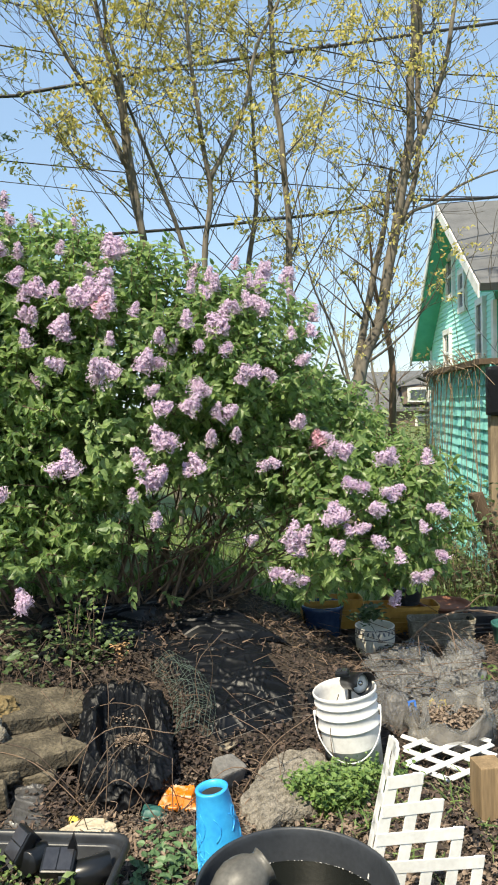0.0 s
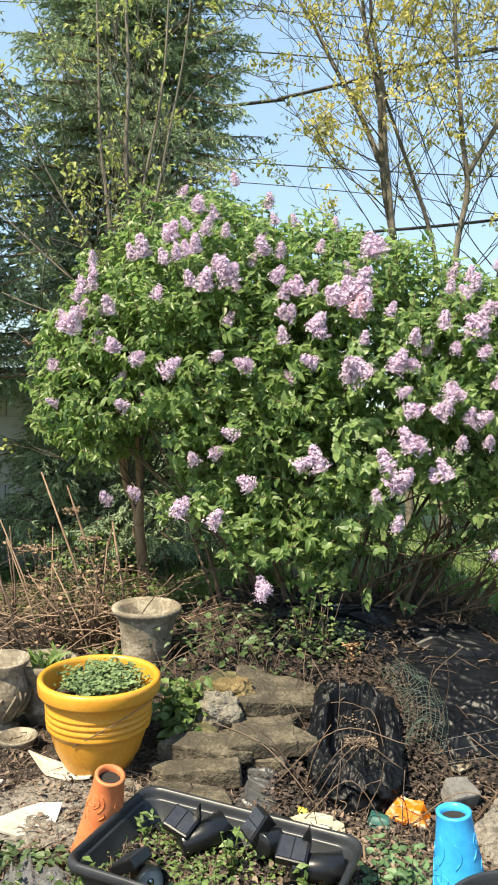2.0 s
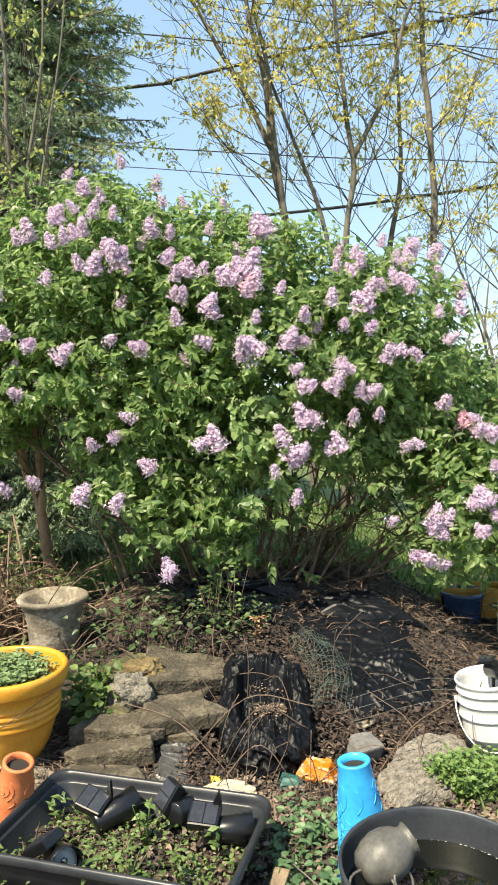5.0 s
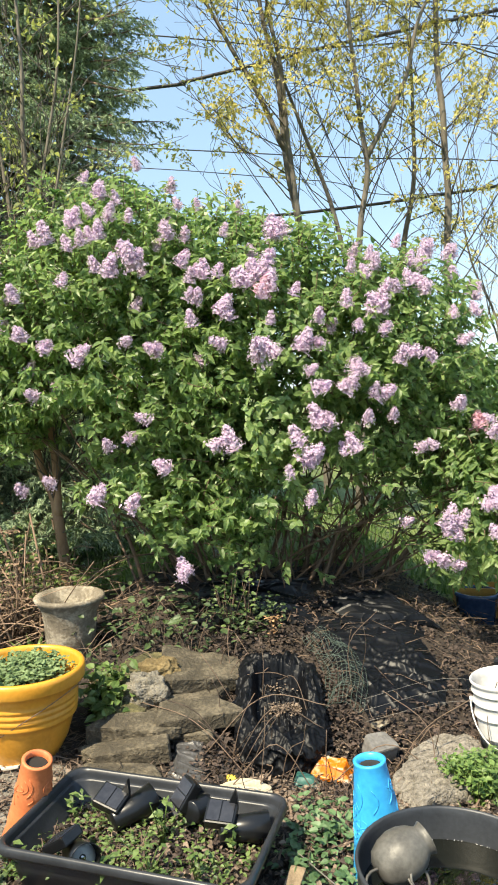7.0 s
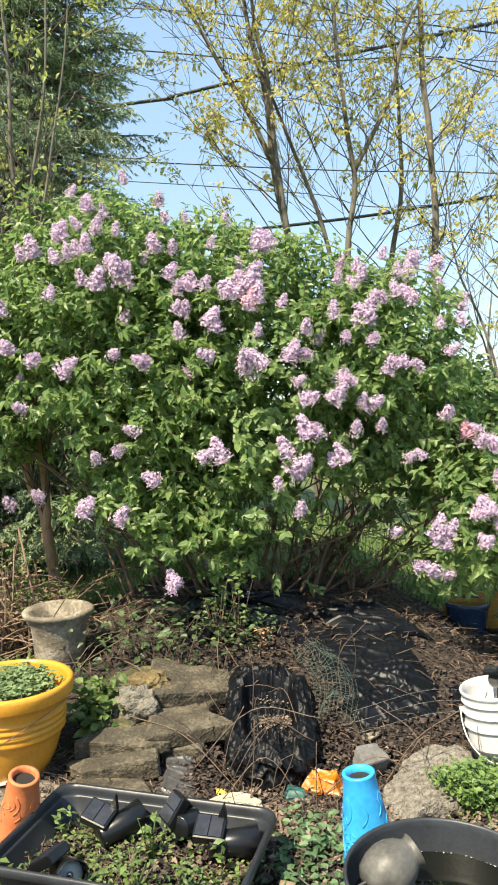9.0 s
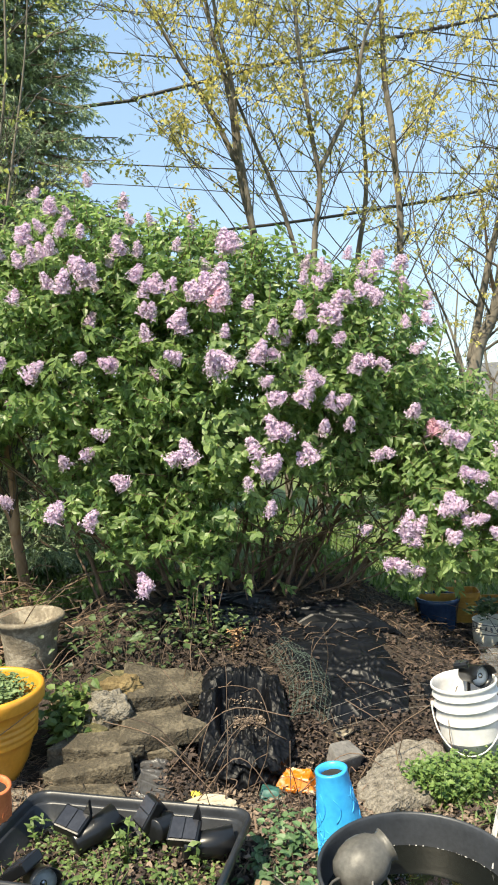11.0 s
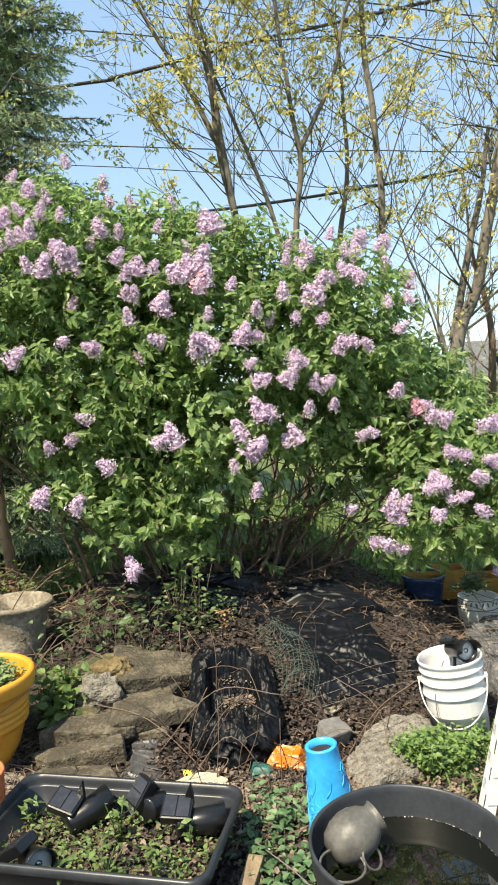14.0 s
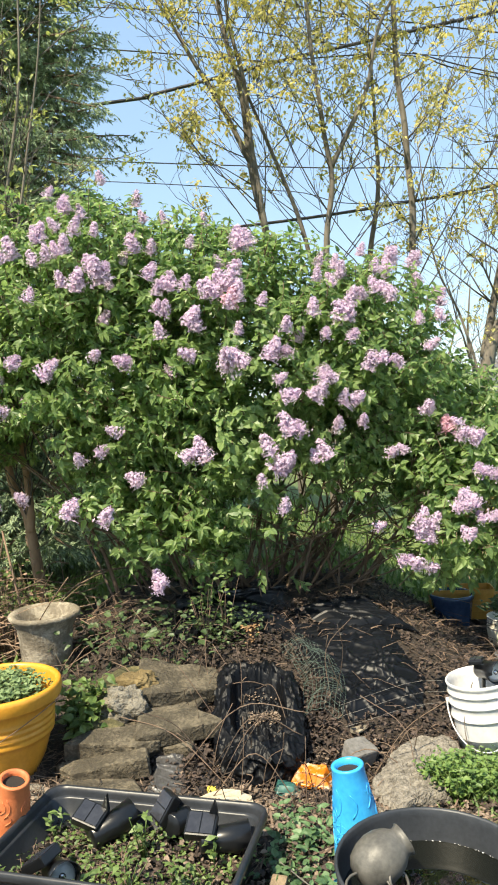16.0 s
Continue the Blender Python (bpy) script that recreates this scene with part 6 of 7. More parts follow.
drape("plastic_scrap", [(-0.34, 2.86), (-0.17, 2.84), (-0.2, 3.2), (-0.37, 3.2)], 60, 80, "crumpled grey-black plastic scrap by the stones", M["film_grey"], "plastic scrap", 0.03, 0.014, 8.2, 0.04)
drape("plastic_scrap", [(0.42, 3.05), (0.62, 3.05), (0.66, 3.2), (0.44, 3.2)], 20, 16, "small black plastic scrap near the boulder", M["tarp"], "plastic scrap", 0.02, 0.02, 4.4, 0.03)
drape("plastic_scrap", [(0.98, 3.35), (1.2, 3.45), (1.18, 3.65), (1.0, 3.6)], 20, 20, "black plastic flap beside the mound", M["tarp"], "plastic scrap", 0.02, 0.03, 12.4, 0.04)
drape("teal_plastic", [(0.15, 2.92), (0.25, 2.9), (0.26, 2.95), (0.16, 2.98)], 16, 12, "flat teal plastic piece on the soil", M["teal_film"], "plastic scrap", 0.05, 0.003, 2.2, 0.02)
drape("snack_wrapper", [(0.23, 3.0), (0.39, 2.95), (0.42, 3.04), (0.25, 3.09)], 60, 30, "crumpled orange and white snack wrapper", M["orange_film"], "wrapper", 0.062, 0.012, 15.2, 0.02, 14, (0.3, 1.2, 1.9, -0.7))
drape("yellow_scrap", [(-0.12, 2.84), (-0.06, 2.84), (-0.07, 2.9), (-0.12, 2.9)], 8, 8, "yellow plastic scrap by a pale stone", M["yellow_film"], "plastic scrap", 0.04, 0.012, 5.2, 0.02)

def crease(q, f):
    """Sharp ridges like those of crushed film, 0 to 1."""
    w = q + Vector((noise.noise(q * f * 0.6), noise.noise(q * f * 0.6 + Vector((5, 0, 0))), 0)) * (0.5 / f)
    return max(0.0, 1 - 2.4 * abs(noise.noise(w * f))) ** 1.5


SX, SY = 0.115, 3.31
sack = thing("black_sack", (SX, SY, 0.0), "black plastic compost sack with a sunken top of dead leaves", "sack")
nu, nv, ns_ = 280, 84, 22
vt_, ft_ = [], []
for j in range(nv + ns_ + 1):
    rr, down = min(1.0, j / nv), max(0.0, (j - nv) / ns_)
    for i in range(nu):
        a = 2 * math.pi * i / nu
        ca, sa = math.cos(a), math.sin(a)
        k = (abs(ca) ** 3.4 + abs(sa) ** 3.4) ** (-1 / 3.4)
        wide = 1 + 0.09 * noise.noise((ca * 1.6, sa * 1.6, 5)) - 0.1 * max(0, sa)
        side_q = Vector((0.19 * ca * k * rr, 0.3 * sa * k * rr, 0.14 * down))
        out = 1 + 0.05 * down + (0.08 * crease(side_q, 9) + 0.06 * crease(side_q, 19) + 0.04 * crease(side_q, 34)) * bump01(rr, 0.8, 1.0) * (1 - 0.5 * down)
        x, y = 0.19 * ca * k * rr * wide * out, 0.3 * sa * k * rr * wide * out
        q = Vector((x, y, 0.3))
        top = 0.125 - 0.03 * bump01(rr, 0.84, 1.0) - 0.125 * bump01(0.7 - rr, 0.0, 0.16) * (0.85 + 0.3 * noise.noise(q * 5))
        top += (0.02 * crease(q, 8) + 0.018 * crease(q, 15) + 0.014 * crease(q, 27) + 0.006 * crease(q, 50)) * (1 - 0.3 * bump01(rr, 0.72, 1.0)) + 0.025 * noise.noise(q * 6)
        base = ground_z(SX + x, SY + y)
        vt_.append((x, y, base + max(0.012, top) * (1 - down) - 0.01 * down))
for j in range(nv + ns_):
    for i in range(nu):
        i2 = (i + 1) % nu
        ft_.append((j * nu + i, j * nu + i2, (j + 1) * nu + i2, (j + 1) * nu + i))
raw("sack_body", vt_, ft_, M["sack"], sack, "", True)
lp2, lw2, ln2_, ls2 = [], [], [], []
for k in range(420):
    x, y = 0.03 + rnd.uniform(-0.07, 0.07), rnd.gauss(0.0, 0.014) if k < 370 else rnd.gauss(0.13, 0.015)
    lp2.append((x, y, ground_z(SX + x, SY + y) + 0.045 + 0.022 * rnd.random()))
    lw2.append((rnd.gauss(0, 1), rnd.gauss(0, 0.6), rnd.gauss(0.0, 0.2)))
    ln2_.append((rnd.gauss(0, 0.4), rnd.gauss(-0.2, 0.4), 1))
    ls2.append(rnd.uniform(0.006, 0.016))
leaves("dead_leaf_fill", lp2, lw2, ln2_, np.array(ls2), M["pale_litter"], sack, "light brown dead leaf bits")

# green mesh net beside the sack
net = thing("plastic_net", (0.42, 3.6, 0.0), "crumpled green plastic mesh netting", "netting")
ns = Soup()


def net_point(u, v):
    x, y = -0.12 + 0.2 * u + 0.05 * math.sin(v * 4), -0.3 + 0.55 * v
    return Vector((x, y, ground_z(0.42 + x, 3.6 + y) + 0.05 + 0.06 * noise.noise((u * 3, v * 5, 2)) + 0.05 * math.sin(u * 3.1)))


for i in range(11):
    ns.tube([net_point(i / 10, v / 22) for v in range(23)], [0.001] * 23, 4)
for j in range(28):
    ns.tube([net_point(u / 10, j / 27) for u in range(11)], [0.001] * 11, 4)
ns.make("strand_mesh", M["net"], net, kind="stuff")

# ---- bags ----


def bag(x, y, sx, sy, sz, label, material, seed, turn=0.0, fill=True, crumple=1.0):
    b = bmesh.new()
    bmesh.ops.create_icosphere(b, subdivisions=6, radius=1.0)
    for v in b.verts:
        d = v.co.normalized()
        s = Vector((seed * 3.1, 0, 0))
        e = Vector((d.x * 3.2, d.y * 0.8, d.z * 0.8 + 0.5 * d.x))
        k = 0.8 + (0.36 * noise.noise(d * 1.3 + s) + 0.15 * crease(e + s, 1.3) + 0.12 * crease(d + s, 2.6) + 0.075 * crease(d * 1.1 - s, 5.2) + 0.04 * crease(d + s, 10.5)) * crumple
        v.co = Vector((d.x * sx * k, d.y * sy * k, max(-0.15, d.z) * sz * 0.85 * k))
    if fill:
        core = bmesh.new()
        bmesh.ops.create_icosphere(core, subdivisions=4, radius=1.0)
        for v in core.verts:
            d = v.co.normalized()
            k = 0.72 + 0.3 * noise.noise(d * 1.4 + Vector((seed * 3.1, 0, 0))) + 0.12 * noise.noise(d * 7)
            v.co = Vector((d.x * sx * k, d.y * sy * k, max(-0.15, d.z) * sz * k * 0.85))
    me = bpy.data.meshes.new("plastic_bag")
    b.to_mesh(me)
    b.free()
    me.polygons.foreach_set("use_smooth", [True] * len(me.polygons))
    ob = mesh_object("plastic_bag", me, material)
    ob.matrix_world = pose(*on_ground(x, y, 0.02), 0, 0, turn)
    if fill:
        part("contents", core, M["bag_fill"], ob, "brown garden waste inside")
    return tagged(ob, label, "bag", "plastic bags")


ob_ = thing("open_bag", on_ground(1.57, 3.1), "open clear plastic bag full of brown dead leaves", "bag")
nseg, nrow = 60, 22
bv, bf = [], []
for j in range(nrow + 1):
    t = j / nrow
    for i in range(nseg):
        a = 2 * math.pi * i / nseg
        n0 = noise.noise((math.cos(a) * 1.3, math.sin(a) * 1.3, 3.3))
        cr = max(0, 1 - abs(noise.noise((a * 3.2, t * 1.5, 9)) * 3)) ** 2 * 0.02 + max(0, 1 - abs(noise.noise((a * 7, t * 3, 2)) * 3)) ** 2 * 0.01
        up = min(1.0, t * 1.7)
        rr = (0.2 + 0.03 * math.sin(up * 3.1) + 0.03 * n0) * (1 - 0.18 * max(0, t - 0.6)) + cr
        if t > 0.62:
            rr -= 0.05 * (t - 0.62) * 3
        z = (0.2 + 0.06 * n0 + 0.03 * math.sin(a * 5)) * (up if t < 0.62 else 1.0 - (t - 0.62) * 1.1) + 0.3 * cr
        bv.append((rr * math.cos(a) * 0.86, rr * math.sin(a) * 0.62, z * (1.05 + 0.25 * math.cos(a - 0.9))))
for j in range(nrow):
    for i in range(nseg):
        i2 = (i + 1) % nseg
        bf.append((j * nseg + i, j * nseg + i2, (j + 1) * nseg + i2, (j + 1) * nseg + i))
bv = [(x * (1 + 0.08 * crease(Vector((x, y, z)), 14)), y * (1 + 0.1 * crease(Vector((x, y, 0.4 * z)), 18)), 0.86 * z + 0.014 * crease(Vector((x, y, z)), 30)) for x, y, z in bv]
raw("bag_film", bv, bf, M["bag_brown"], ob_, "", True)
inner = [(x * 0.9, y * 0.9, z * 0.86) for x, y, z in bv[:nseg * 15]]
raw("contents", inner, [f for f in bf if max(f) < len(inner)], M["bag_fill"], ob_, "brown garden waste", True)
fp, fw, fn = [], [], []
for _ in range(900):
    a, r_ = rnd.uniform(0, 6.283), 0.18 * math.sqrt(rnd.random())
    fp.append((r_ * math.cos(a) * 0.8, r_ * math.sin(a) * 0.58, 0.12 + 0.04 * rnd.random()))
    fw.append((rnd.gauss(0, 1), rnd.gauss(0, 1), rnd.gauss(0.1, 0.4)))
    fn.append((rnd.gauss(0, 0.5), rnd.gauss(0, 0.5), 1))
leaves("leaf_fill", fp, fw, fn, 0.022, M["pale_litter"], ob_, "brown dead leaves")
bag_print = bag(1.39, 3.31, 0.1, 0.1, 0.2, "full grey-white plastic bag with blue print", M["bag"], 2, 20, True, 0.3)
for bx, by, bz, sx, sy, sz, key, label in (
        (1.72, 4.02, 0.0, 0.24, 0.15, 0.15, "bag", "slack clear plastic bag on the heap"), (1.56, 3.67, 0.02, 0.19, 0.12, 0.11, "bag", "crumpled translucent grey plastic bag"),
        (1.77, 3.7, 0.04, 0.11, 0.1, 0.13, "bag_white", "small crumpled milky plastic bag"), (1.95, 3.74, 0.03, 0.12, 0.1, 0.14, "bag_white", "dusty pale plastic bag on a heap"),
        (2.1, 4.02, 0.04, 0.14, 0.1, 0.1, "bag", "crumpled clear plastic bag by the troughs"), (1.68, 3.42, 0.0, 0.15, 0.09, 0.09, "bag_brown", "clear plastic bag with debris"),
        (1.92, 3.5, 0.0, 0.17, 0.1, 0.1, "bag", "flat clear plastic bag with wrinkles"), (1.98, 3.22, 0.0, 0.13, 0.12, 0.08, "bag_brown", "clear plastic bag half full of debris"), (1.42, 3.55, 0.0, 0.1, 0.09, 0.07, "bag", "small clear bag beside the bucket")):
    bag(bx, by, sx, sy, sz, label, M[key], int(bx * 37 + by * 11) % 23, rnd.uniform(-30, 30), key == "bag_brown").location.z += bz
bag(2.02, 3.06, 0.09, 0.08, 0.1, "teal green plastic bag", M["teal_film"], 8, 0, False)
bag(1.43, 3.06, 0.03, 0.035, 0.2, "white torn plastic bag flap standing up", M["bag_white"], 12, 20, False)
bag(1.57, 3.24, 0.055, 0.02, 0.15, "yellow plastic scrap among the bags", M["yellow_film"], 13, 0, False)
bag(1.6, 3.13, 0.075, 0.04, 0.17, "milky film folded inside the open bag", M["bag_white"], 15, 10, False)
b = bmesh.new()
for cx, cy, sx, sy in ((0, 0.035, 0.05, 0.012), (0, -0.035, 0.05, 0.012), (0.022, 0, 0.012, 0.08), (-0.018, 0.005, 0.012, 0.05)):
    box(b, 0.8 * cx, 0.8 * cy, 0, 0.8 * sx, 0.7 * sy, 0.003, pose(0.0, -0.11, 0.1, 76, 0, -8))
part("print_mark", b, M["blue_ink"], bag_print, "blue printed mark", False)

# ---- pots and troughs at the back ----


def round_pot(name, x, y, z, r, h, material, label, seg=40, base=0.78):
    t = thing(name, (x, y, z), label, "plant pot")
    part("pot_body", lathe([(0, 0), (r * base, 0), (r * (base + 0.02), 0.01), (r * 0.96, h * 0.85), (r, h * 0.87), (r * 1.03, h), (r * 0.94, h), (r * 0.9, h * 0.85), (r * 0.85, h * 0.8), (0, h * 0.78)], seg), material, t)
    return t


wpot = thing("glazed_pot", on_ground(1.68, 4.36, -0.02), "pale glazed round pot with dark leaf pattern", "plant pot")
wpot.scale = (0.82, 0.82, 0.9)
part("pot_body", lathe([(0, 0), (0.11, 0), (0.12, 0.015), (0.105, 0.02), (0.14, 0.08), (0.15, 0.15), (0.145, 0.22), (0.15, 0.235), (0.135, 0.235), (0.13, 0.2), (0, 0.19)], 48), M["glaze"], wpot)
for k in range(22):
    a = k * 2 * math.pi / 22
    b = bmesh.new()
    bmesh.ops.create_icosphere(b, subdivisions=1, radius=1.0)
    bmesh.ops.scale(b, vec=(0.003, 0.009, 0.022), verts=b.verts)
    bmesh.ops.transform(b, matrix=Matrix.Rotation(a, 4, "Z") @ pose(0.1455, 0, 0.2, 20 if k % 2 else -20, 0, 0), verts=b.verts)
    part("leaf_mark", b, M["glaze_mark"], wpot)
for z_, r_ in ((0.165, 0.1502), (0.228, 0.1482)):
    part("glaze_band", lathe([(r_ - 0.004, z_ - 0.004), (r_ + 0.0012, z_ - 0.003), (r_ + 0.0012, z_ + 0.003), (r_ - 0.004, z_ + 0.004)], 48), M["glaze_mark"], wpot, "thin dark painted band")
round_pot("navy_pot", 1.46, 4.75, ground_z(1.46, 4.75) - 0.03, 0.14, 0.22, M["navy"], "dark blue glazed pot under the lilac")
round_pot("nursery_pot", 2.03, 4.68, ground_z(2, 4.7) + 0.2, 0.105, 0.12, M["plastic_black"], "black plastic nursery pot on a trough")
round_pot("teal_pot", 2.52, 4.25, ground_z(2.5, 4.25), 0.1, 0.14, M["teal_film"], "small teal pot beside the bags")
round_pot("terracotta_bowl", 2.32, 4.72, ground_z(2.3, 4.7) + 0.04, 0.17, 0.14, M["terra"], "wide terracotta bowl by the shed")


def long_trough(x, y, z, w, d, h, tn, material, label):
    t = thing("flower_trough", (x, y, z), label, "planter", turn=tn)
    b = bmesh.new()
    loops(b, [[(px, py, pz) for px, py in rrect(w * s, d - w * (1 - s), min(0.03, d * 0.2), 3)] for s, pz in ((0.93, 0), (0.98, h * 0.85), (1.0, h * 0.86), (1.0, h), (0.97, h), (0.95, h * 0.7))])
    part("trough_body", b, material, t, smooth=False)
    for k in range(3):
        b = bmesh.new()
        loops(b, [[(px, py, pz) for px, py in rrect(w * s, d - w * (1 - s), min(0.03, d * 0.2), 3)] for s, pz in ((0.975, h * (0.25 + 0.18 * k)), (0.987, h * (0.27 + 0.18 * k)), (0.975, h * (0.3 + 0.18 * k)))], False)
        part("rib", b, material, t, smooth=False)
    return t


long_trough(1.55, 4.85, ground_z(1.55, 4.85) + 0.02, 0.42, 0.18, 0.2, -8, M["ochre"], "ochre plastic flower trough behind the lilac")
long_trough(2.0, 4.72, ground_z(2, 4.7), 0.5, 0.2, 0.19, -10, M["ochre"], "ochre plastic flower trough with black pot")
long_trough(2.15, 4.42, ground_z(2.15, 4.42), 0.42, 0.16, 0.17, -12, M["concrete"], "pale dusty flower trough near the bags")
long_trough(2.6, 4.5, ground_z(2.6, 4.5), 0.5, 0.22, 0.15, -10, M["plastic_black"], "black plastic tray near the shed")
scatter_leaves("pot_flowers", [(1.63 + rnd.uniform(-0.1, 0.1), 4.36 + rnd.uniform(-0.1, 0.1), ground_z(1.63, 4.36) + 0.2, 0.1) for _ in range(10)], "green leaves in the glazed pot", "plant", M["weed_dark"], 0.05, 12, 0.6, 0.03)

branch = thing("fallen_branch", (1.85, 4.1, 0.12), "dark curved fallen branch arching over the bags", "branch")
tube("limb", smooth_path([(-0.1, 0.0, -0.02), (0.0, 0, 0.07), (0.08, 0, 0.13), (0.18, 0, 0.16), (0.3, 0, 0.18), (0.5, 0, 0.15), (0.9, 0.1, 0.02)], 5), 0.01, M["bark_dark"], branch, "", 7, 0.006)
for x0, z0, x1, y1, z1 in ((0.08, 0.13, 0.2, -0.2, 0.05), (0.18, 0.16, 0.1, -0.3, 0.02), (0.3, 0.18, 0.42, -0.15, 0.3), (0.5, 0.15, 0.6, -0.3, 0.04), (0.0, 0.07, -0.1, -0.25, 0.03)):
    tube("side_twig", smooth_path([(x0, 0, z0), ((x0 + x1) / 2, y1 / 2, (z0 + z1) / 2 + 0.04), (x1, y1, z1)], 4), 0.004, M["bark_dark"], branch, "", 5, 0.002)
rp = thing("rusty_post", on_ground(2.12, 5.3, -0.02), "short rusty brown post behind the pots", "post")
tube("post_body", [(0, 0, 0), (0.004, 0, 0.25), (0.01, 0, 0.62)], 0.032, M["terra"], rp, "", 10, 0.03)
gb = thing("grey_board", on_ground(-0.2, 5.4, 0.0), "pale grey board leaning behind the lilac", "board", turn=-18, tilt=(14, 0))
b = bmesh.new()
box(b, 0, 0, 0.15, 0.16, 0.02, 0.34, bevel=0.003)
part("board_body", b, M["block"], gb, smooth=False)
drape("plastic_film", [(-1.08, 2.2), (-0.8, 2.22), (-0.82, 2.34), (-1.04, 2.44)], 30, 24, "clear crumpled plastic film on the soil", M["bag"], "plastic film", 0.03, 0.03, 9.3, 0.05)

# ---- weeds, litter, stalks ----


def disc(cx, cy, rx, ry, n, h0, h1):
    out = []
    for _ in range(n):
        a, r_ = rnd.uniform(0, 6.283), math.sqrt(rnd.random())
        x, y = cx + rx * r_ * math.cos(a), cy + ry * r_ * math.sin(a)
        out.append((x, y, ground_z(x, y), rnd.uniform(h0, h1)))
    return out


scatter_leaves("mint_clump", disc(0.9, 2.75, 0.13, 0.11, 70, 0.07, 0.17), "bushy light green mint clump beside the bucket", "weeds", M["mint"], 0.024, 38, 0.4, 0.026, stem="weed")
scatter_leaves("mint_clump", disc(1.12, 2.84, 0.09, 0.08, 18, 0.05, 0.13), "loose green weeds round the bucket", "weeds", M["mint"], 0.024, 18, 0.4, 0.03, stem="weed")
scatter_leaves("strawberry_weeds", disc(0.24, 2.35, 0.15, 0.36, 46, 0.03, 0.07), "low green leafy weeds on the ground", "weeds", M["strawberry"], 0.034, 10, 0.6, 0.03)
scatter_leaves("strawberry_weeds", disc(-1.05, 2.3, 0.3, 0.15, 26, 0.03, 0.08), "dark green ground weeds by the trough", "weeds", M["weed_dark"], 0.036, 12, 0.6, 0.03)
scatter_leaves("ivy_weeds", disc(-0.68, 3.3, 0.1, 0.14, 26, 0.08, 0.26), "green leafy weed between pot and stones", "weeds", M["weed"], 0.06, 9, 0.5, 0.04, stem="weed")
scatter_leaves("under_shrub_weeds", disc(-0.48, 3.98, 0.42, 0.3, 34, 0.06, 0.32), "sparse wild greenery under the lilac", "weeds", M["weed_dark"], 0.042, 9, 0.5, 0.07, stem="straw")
scatter_leaves("tall_seedlings", [(-0.13, 3.96, ground_z(-0.13, 3.96), 0.36), (-0.02, 4.02, ground_z(0, 4.0), 0.4)], "thin upright seedlings with small light green leaves", "weeds", M["weed"], 0.034, 34, 0.4, 0.045, stem="straw")
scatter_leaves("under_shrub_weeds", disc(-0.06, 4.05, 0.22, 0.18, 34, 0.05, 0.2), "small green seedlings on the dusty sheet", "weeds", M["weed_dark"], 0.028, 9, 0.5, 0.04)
scatter_leaves("bramble", disc(-1.5, 4.75, 0.4, 0.3, 60, 0.2, 0.75), "thin bramble with small pale leaves", "shrub", M["weed"], 0.04, 11, 0.4, 0.08, stem="straw")
scatter_leaves("shed_creeper", disc(3.05, 5.5, 0.45, 0.5, 90, 0.1, 0.95), "green creeper growing up against the shed", "creeper", M["weed_dark"], 0.05, 14, 0.4, 0.1, stem="straw")
scatter_leaves("far_scrub", disc(3.4, 9.5, 1.0, 0.8, 120, 0.3, 1.7), "pale yellow-green scrub behind the lilac", "scrub", M["young"], 0.07, 16, 0.5, 0.16, stem="straw")
scatter_leaves("far_scrub", disc(6.2, 15.0, 2.2, 1.2, 170, 0.4, 2.1) + disc(3.4, 16.0, 2.2, 1.0, 150, 0.4, 2.1), "dry brown and green thicket behind the trees", "scrub", M["moss"], 0.09, 14, 0.5, 0.22, stem="straw")
scatter_leaves("bank_weeds", disc(2.3, 3.6, 0.3, 0.25, 30, 0.05, 0.2), "green weeds beside the plastic bags", "weeds", M["weed"], 0.05, 9, 0.6, 0.04, LONG, LONG_F, 1.2)
scatter_leaves("grass_tufts", disc(1.35, 2.6, 0.4, 0.4, 30, 0.02, 0.05) + disc(1.2, 2.3, 0.6, 0.5, 40, 0.01, 0.04), "small tufts of green grass in the litter", "grass", M["weed"], 0.07, 9, 1.5, 0.02, BLADE, BLADE_F, 1.0)

# tall lawn grass behind the shrub
gp, gw, gn, gs = [], [], [], []
for _ in range(9000):
    x, y = rnd.uniform(-3.2, 4.0), 5.0 + 4.5 * rnd.random() ** 1.4
    gp.append((x, y, ground_z(x, y)))
    gw.append((rnd.gauss(0, 0.4), rnd.gauss(0, 0.4), 1))
    gn.append((rnd.gauss(0, 1), rnd.gauss(0, 1), 0.2))
    gs.append(rnd.uniform(0.05, 0.14))
ob = leaves("lawn_grass", gp, gw, gn, np.array(gs), M["weed"], None, "rough green lawn grass behind the lilac", BLADE, BLADE_F, 1.5)
ob["category"] = "grass"

# dead leaves all over the bare soil, few of them on the sheets and the sack
SHEETS = [[(0.5, 3.25), (0.93, 3.35), (0.92, 3.98), (0.35, 3.96)], [(0.58, 4.0), (1.08, 4.0), (0.78, 4.42), (0.36, 4.3)], [(-0.07, 3.0), (0.3, 3.0), (0.3, 3.62), (-0.07, 3.62)]]


def on_sheet(x, y):
    for q in SHEETS:
        if all((q[(i + 1) % 4][0] - q[i][0]) * (y - q[i][1]) - (q[(i + 1) % 4][1] - q[i][1]) * (x - q[i][0]) > 0 for i in range(4)):
            return True
    return False


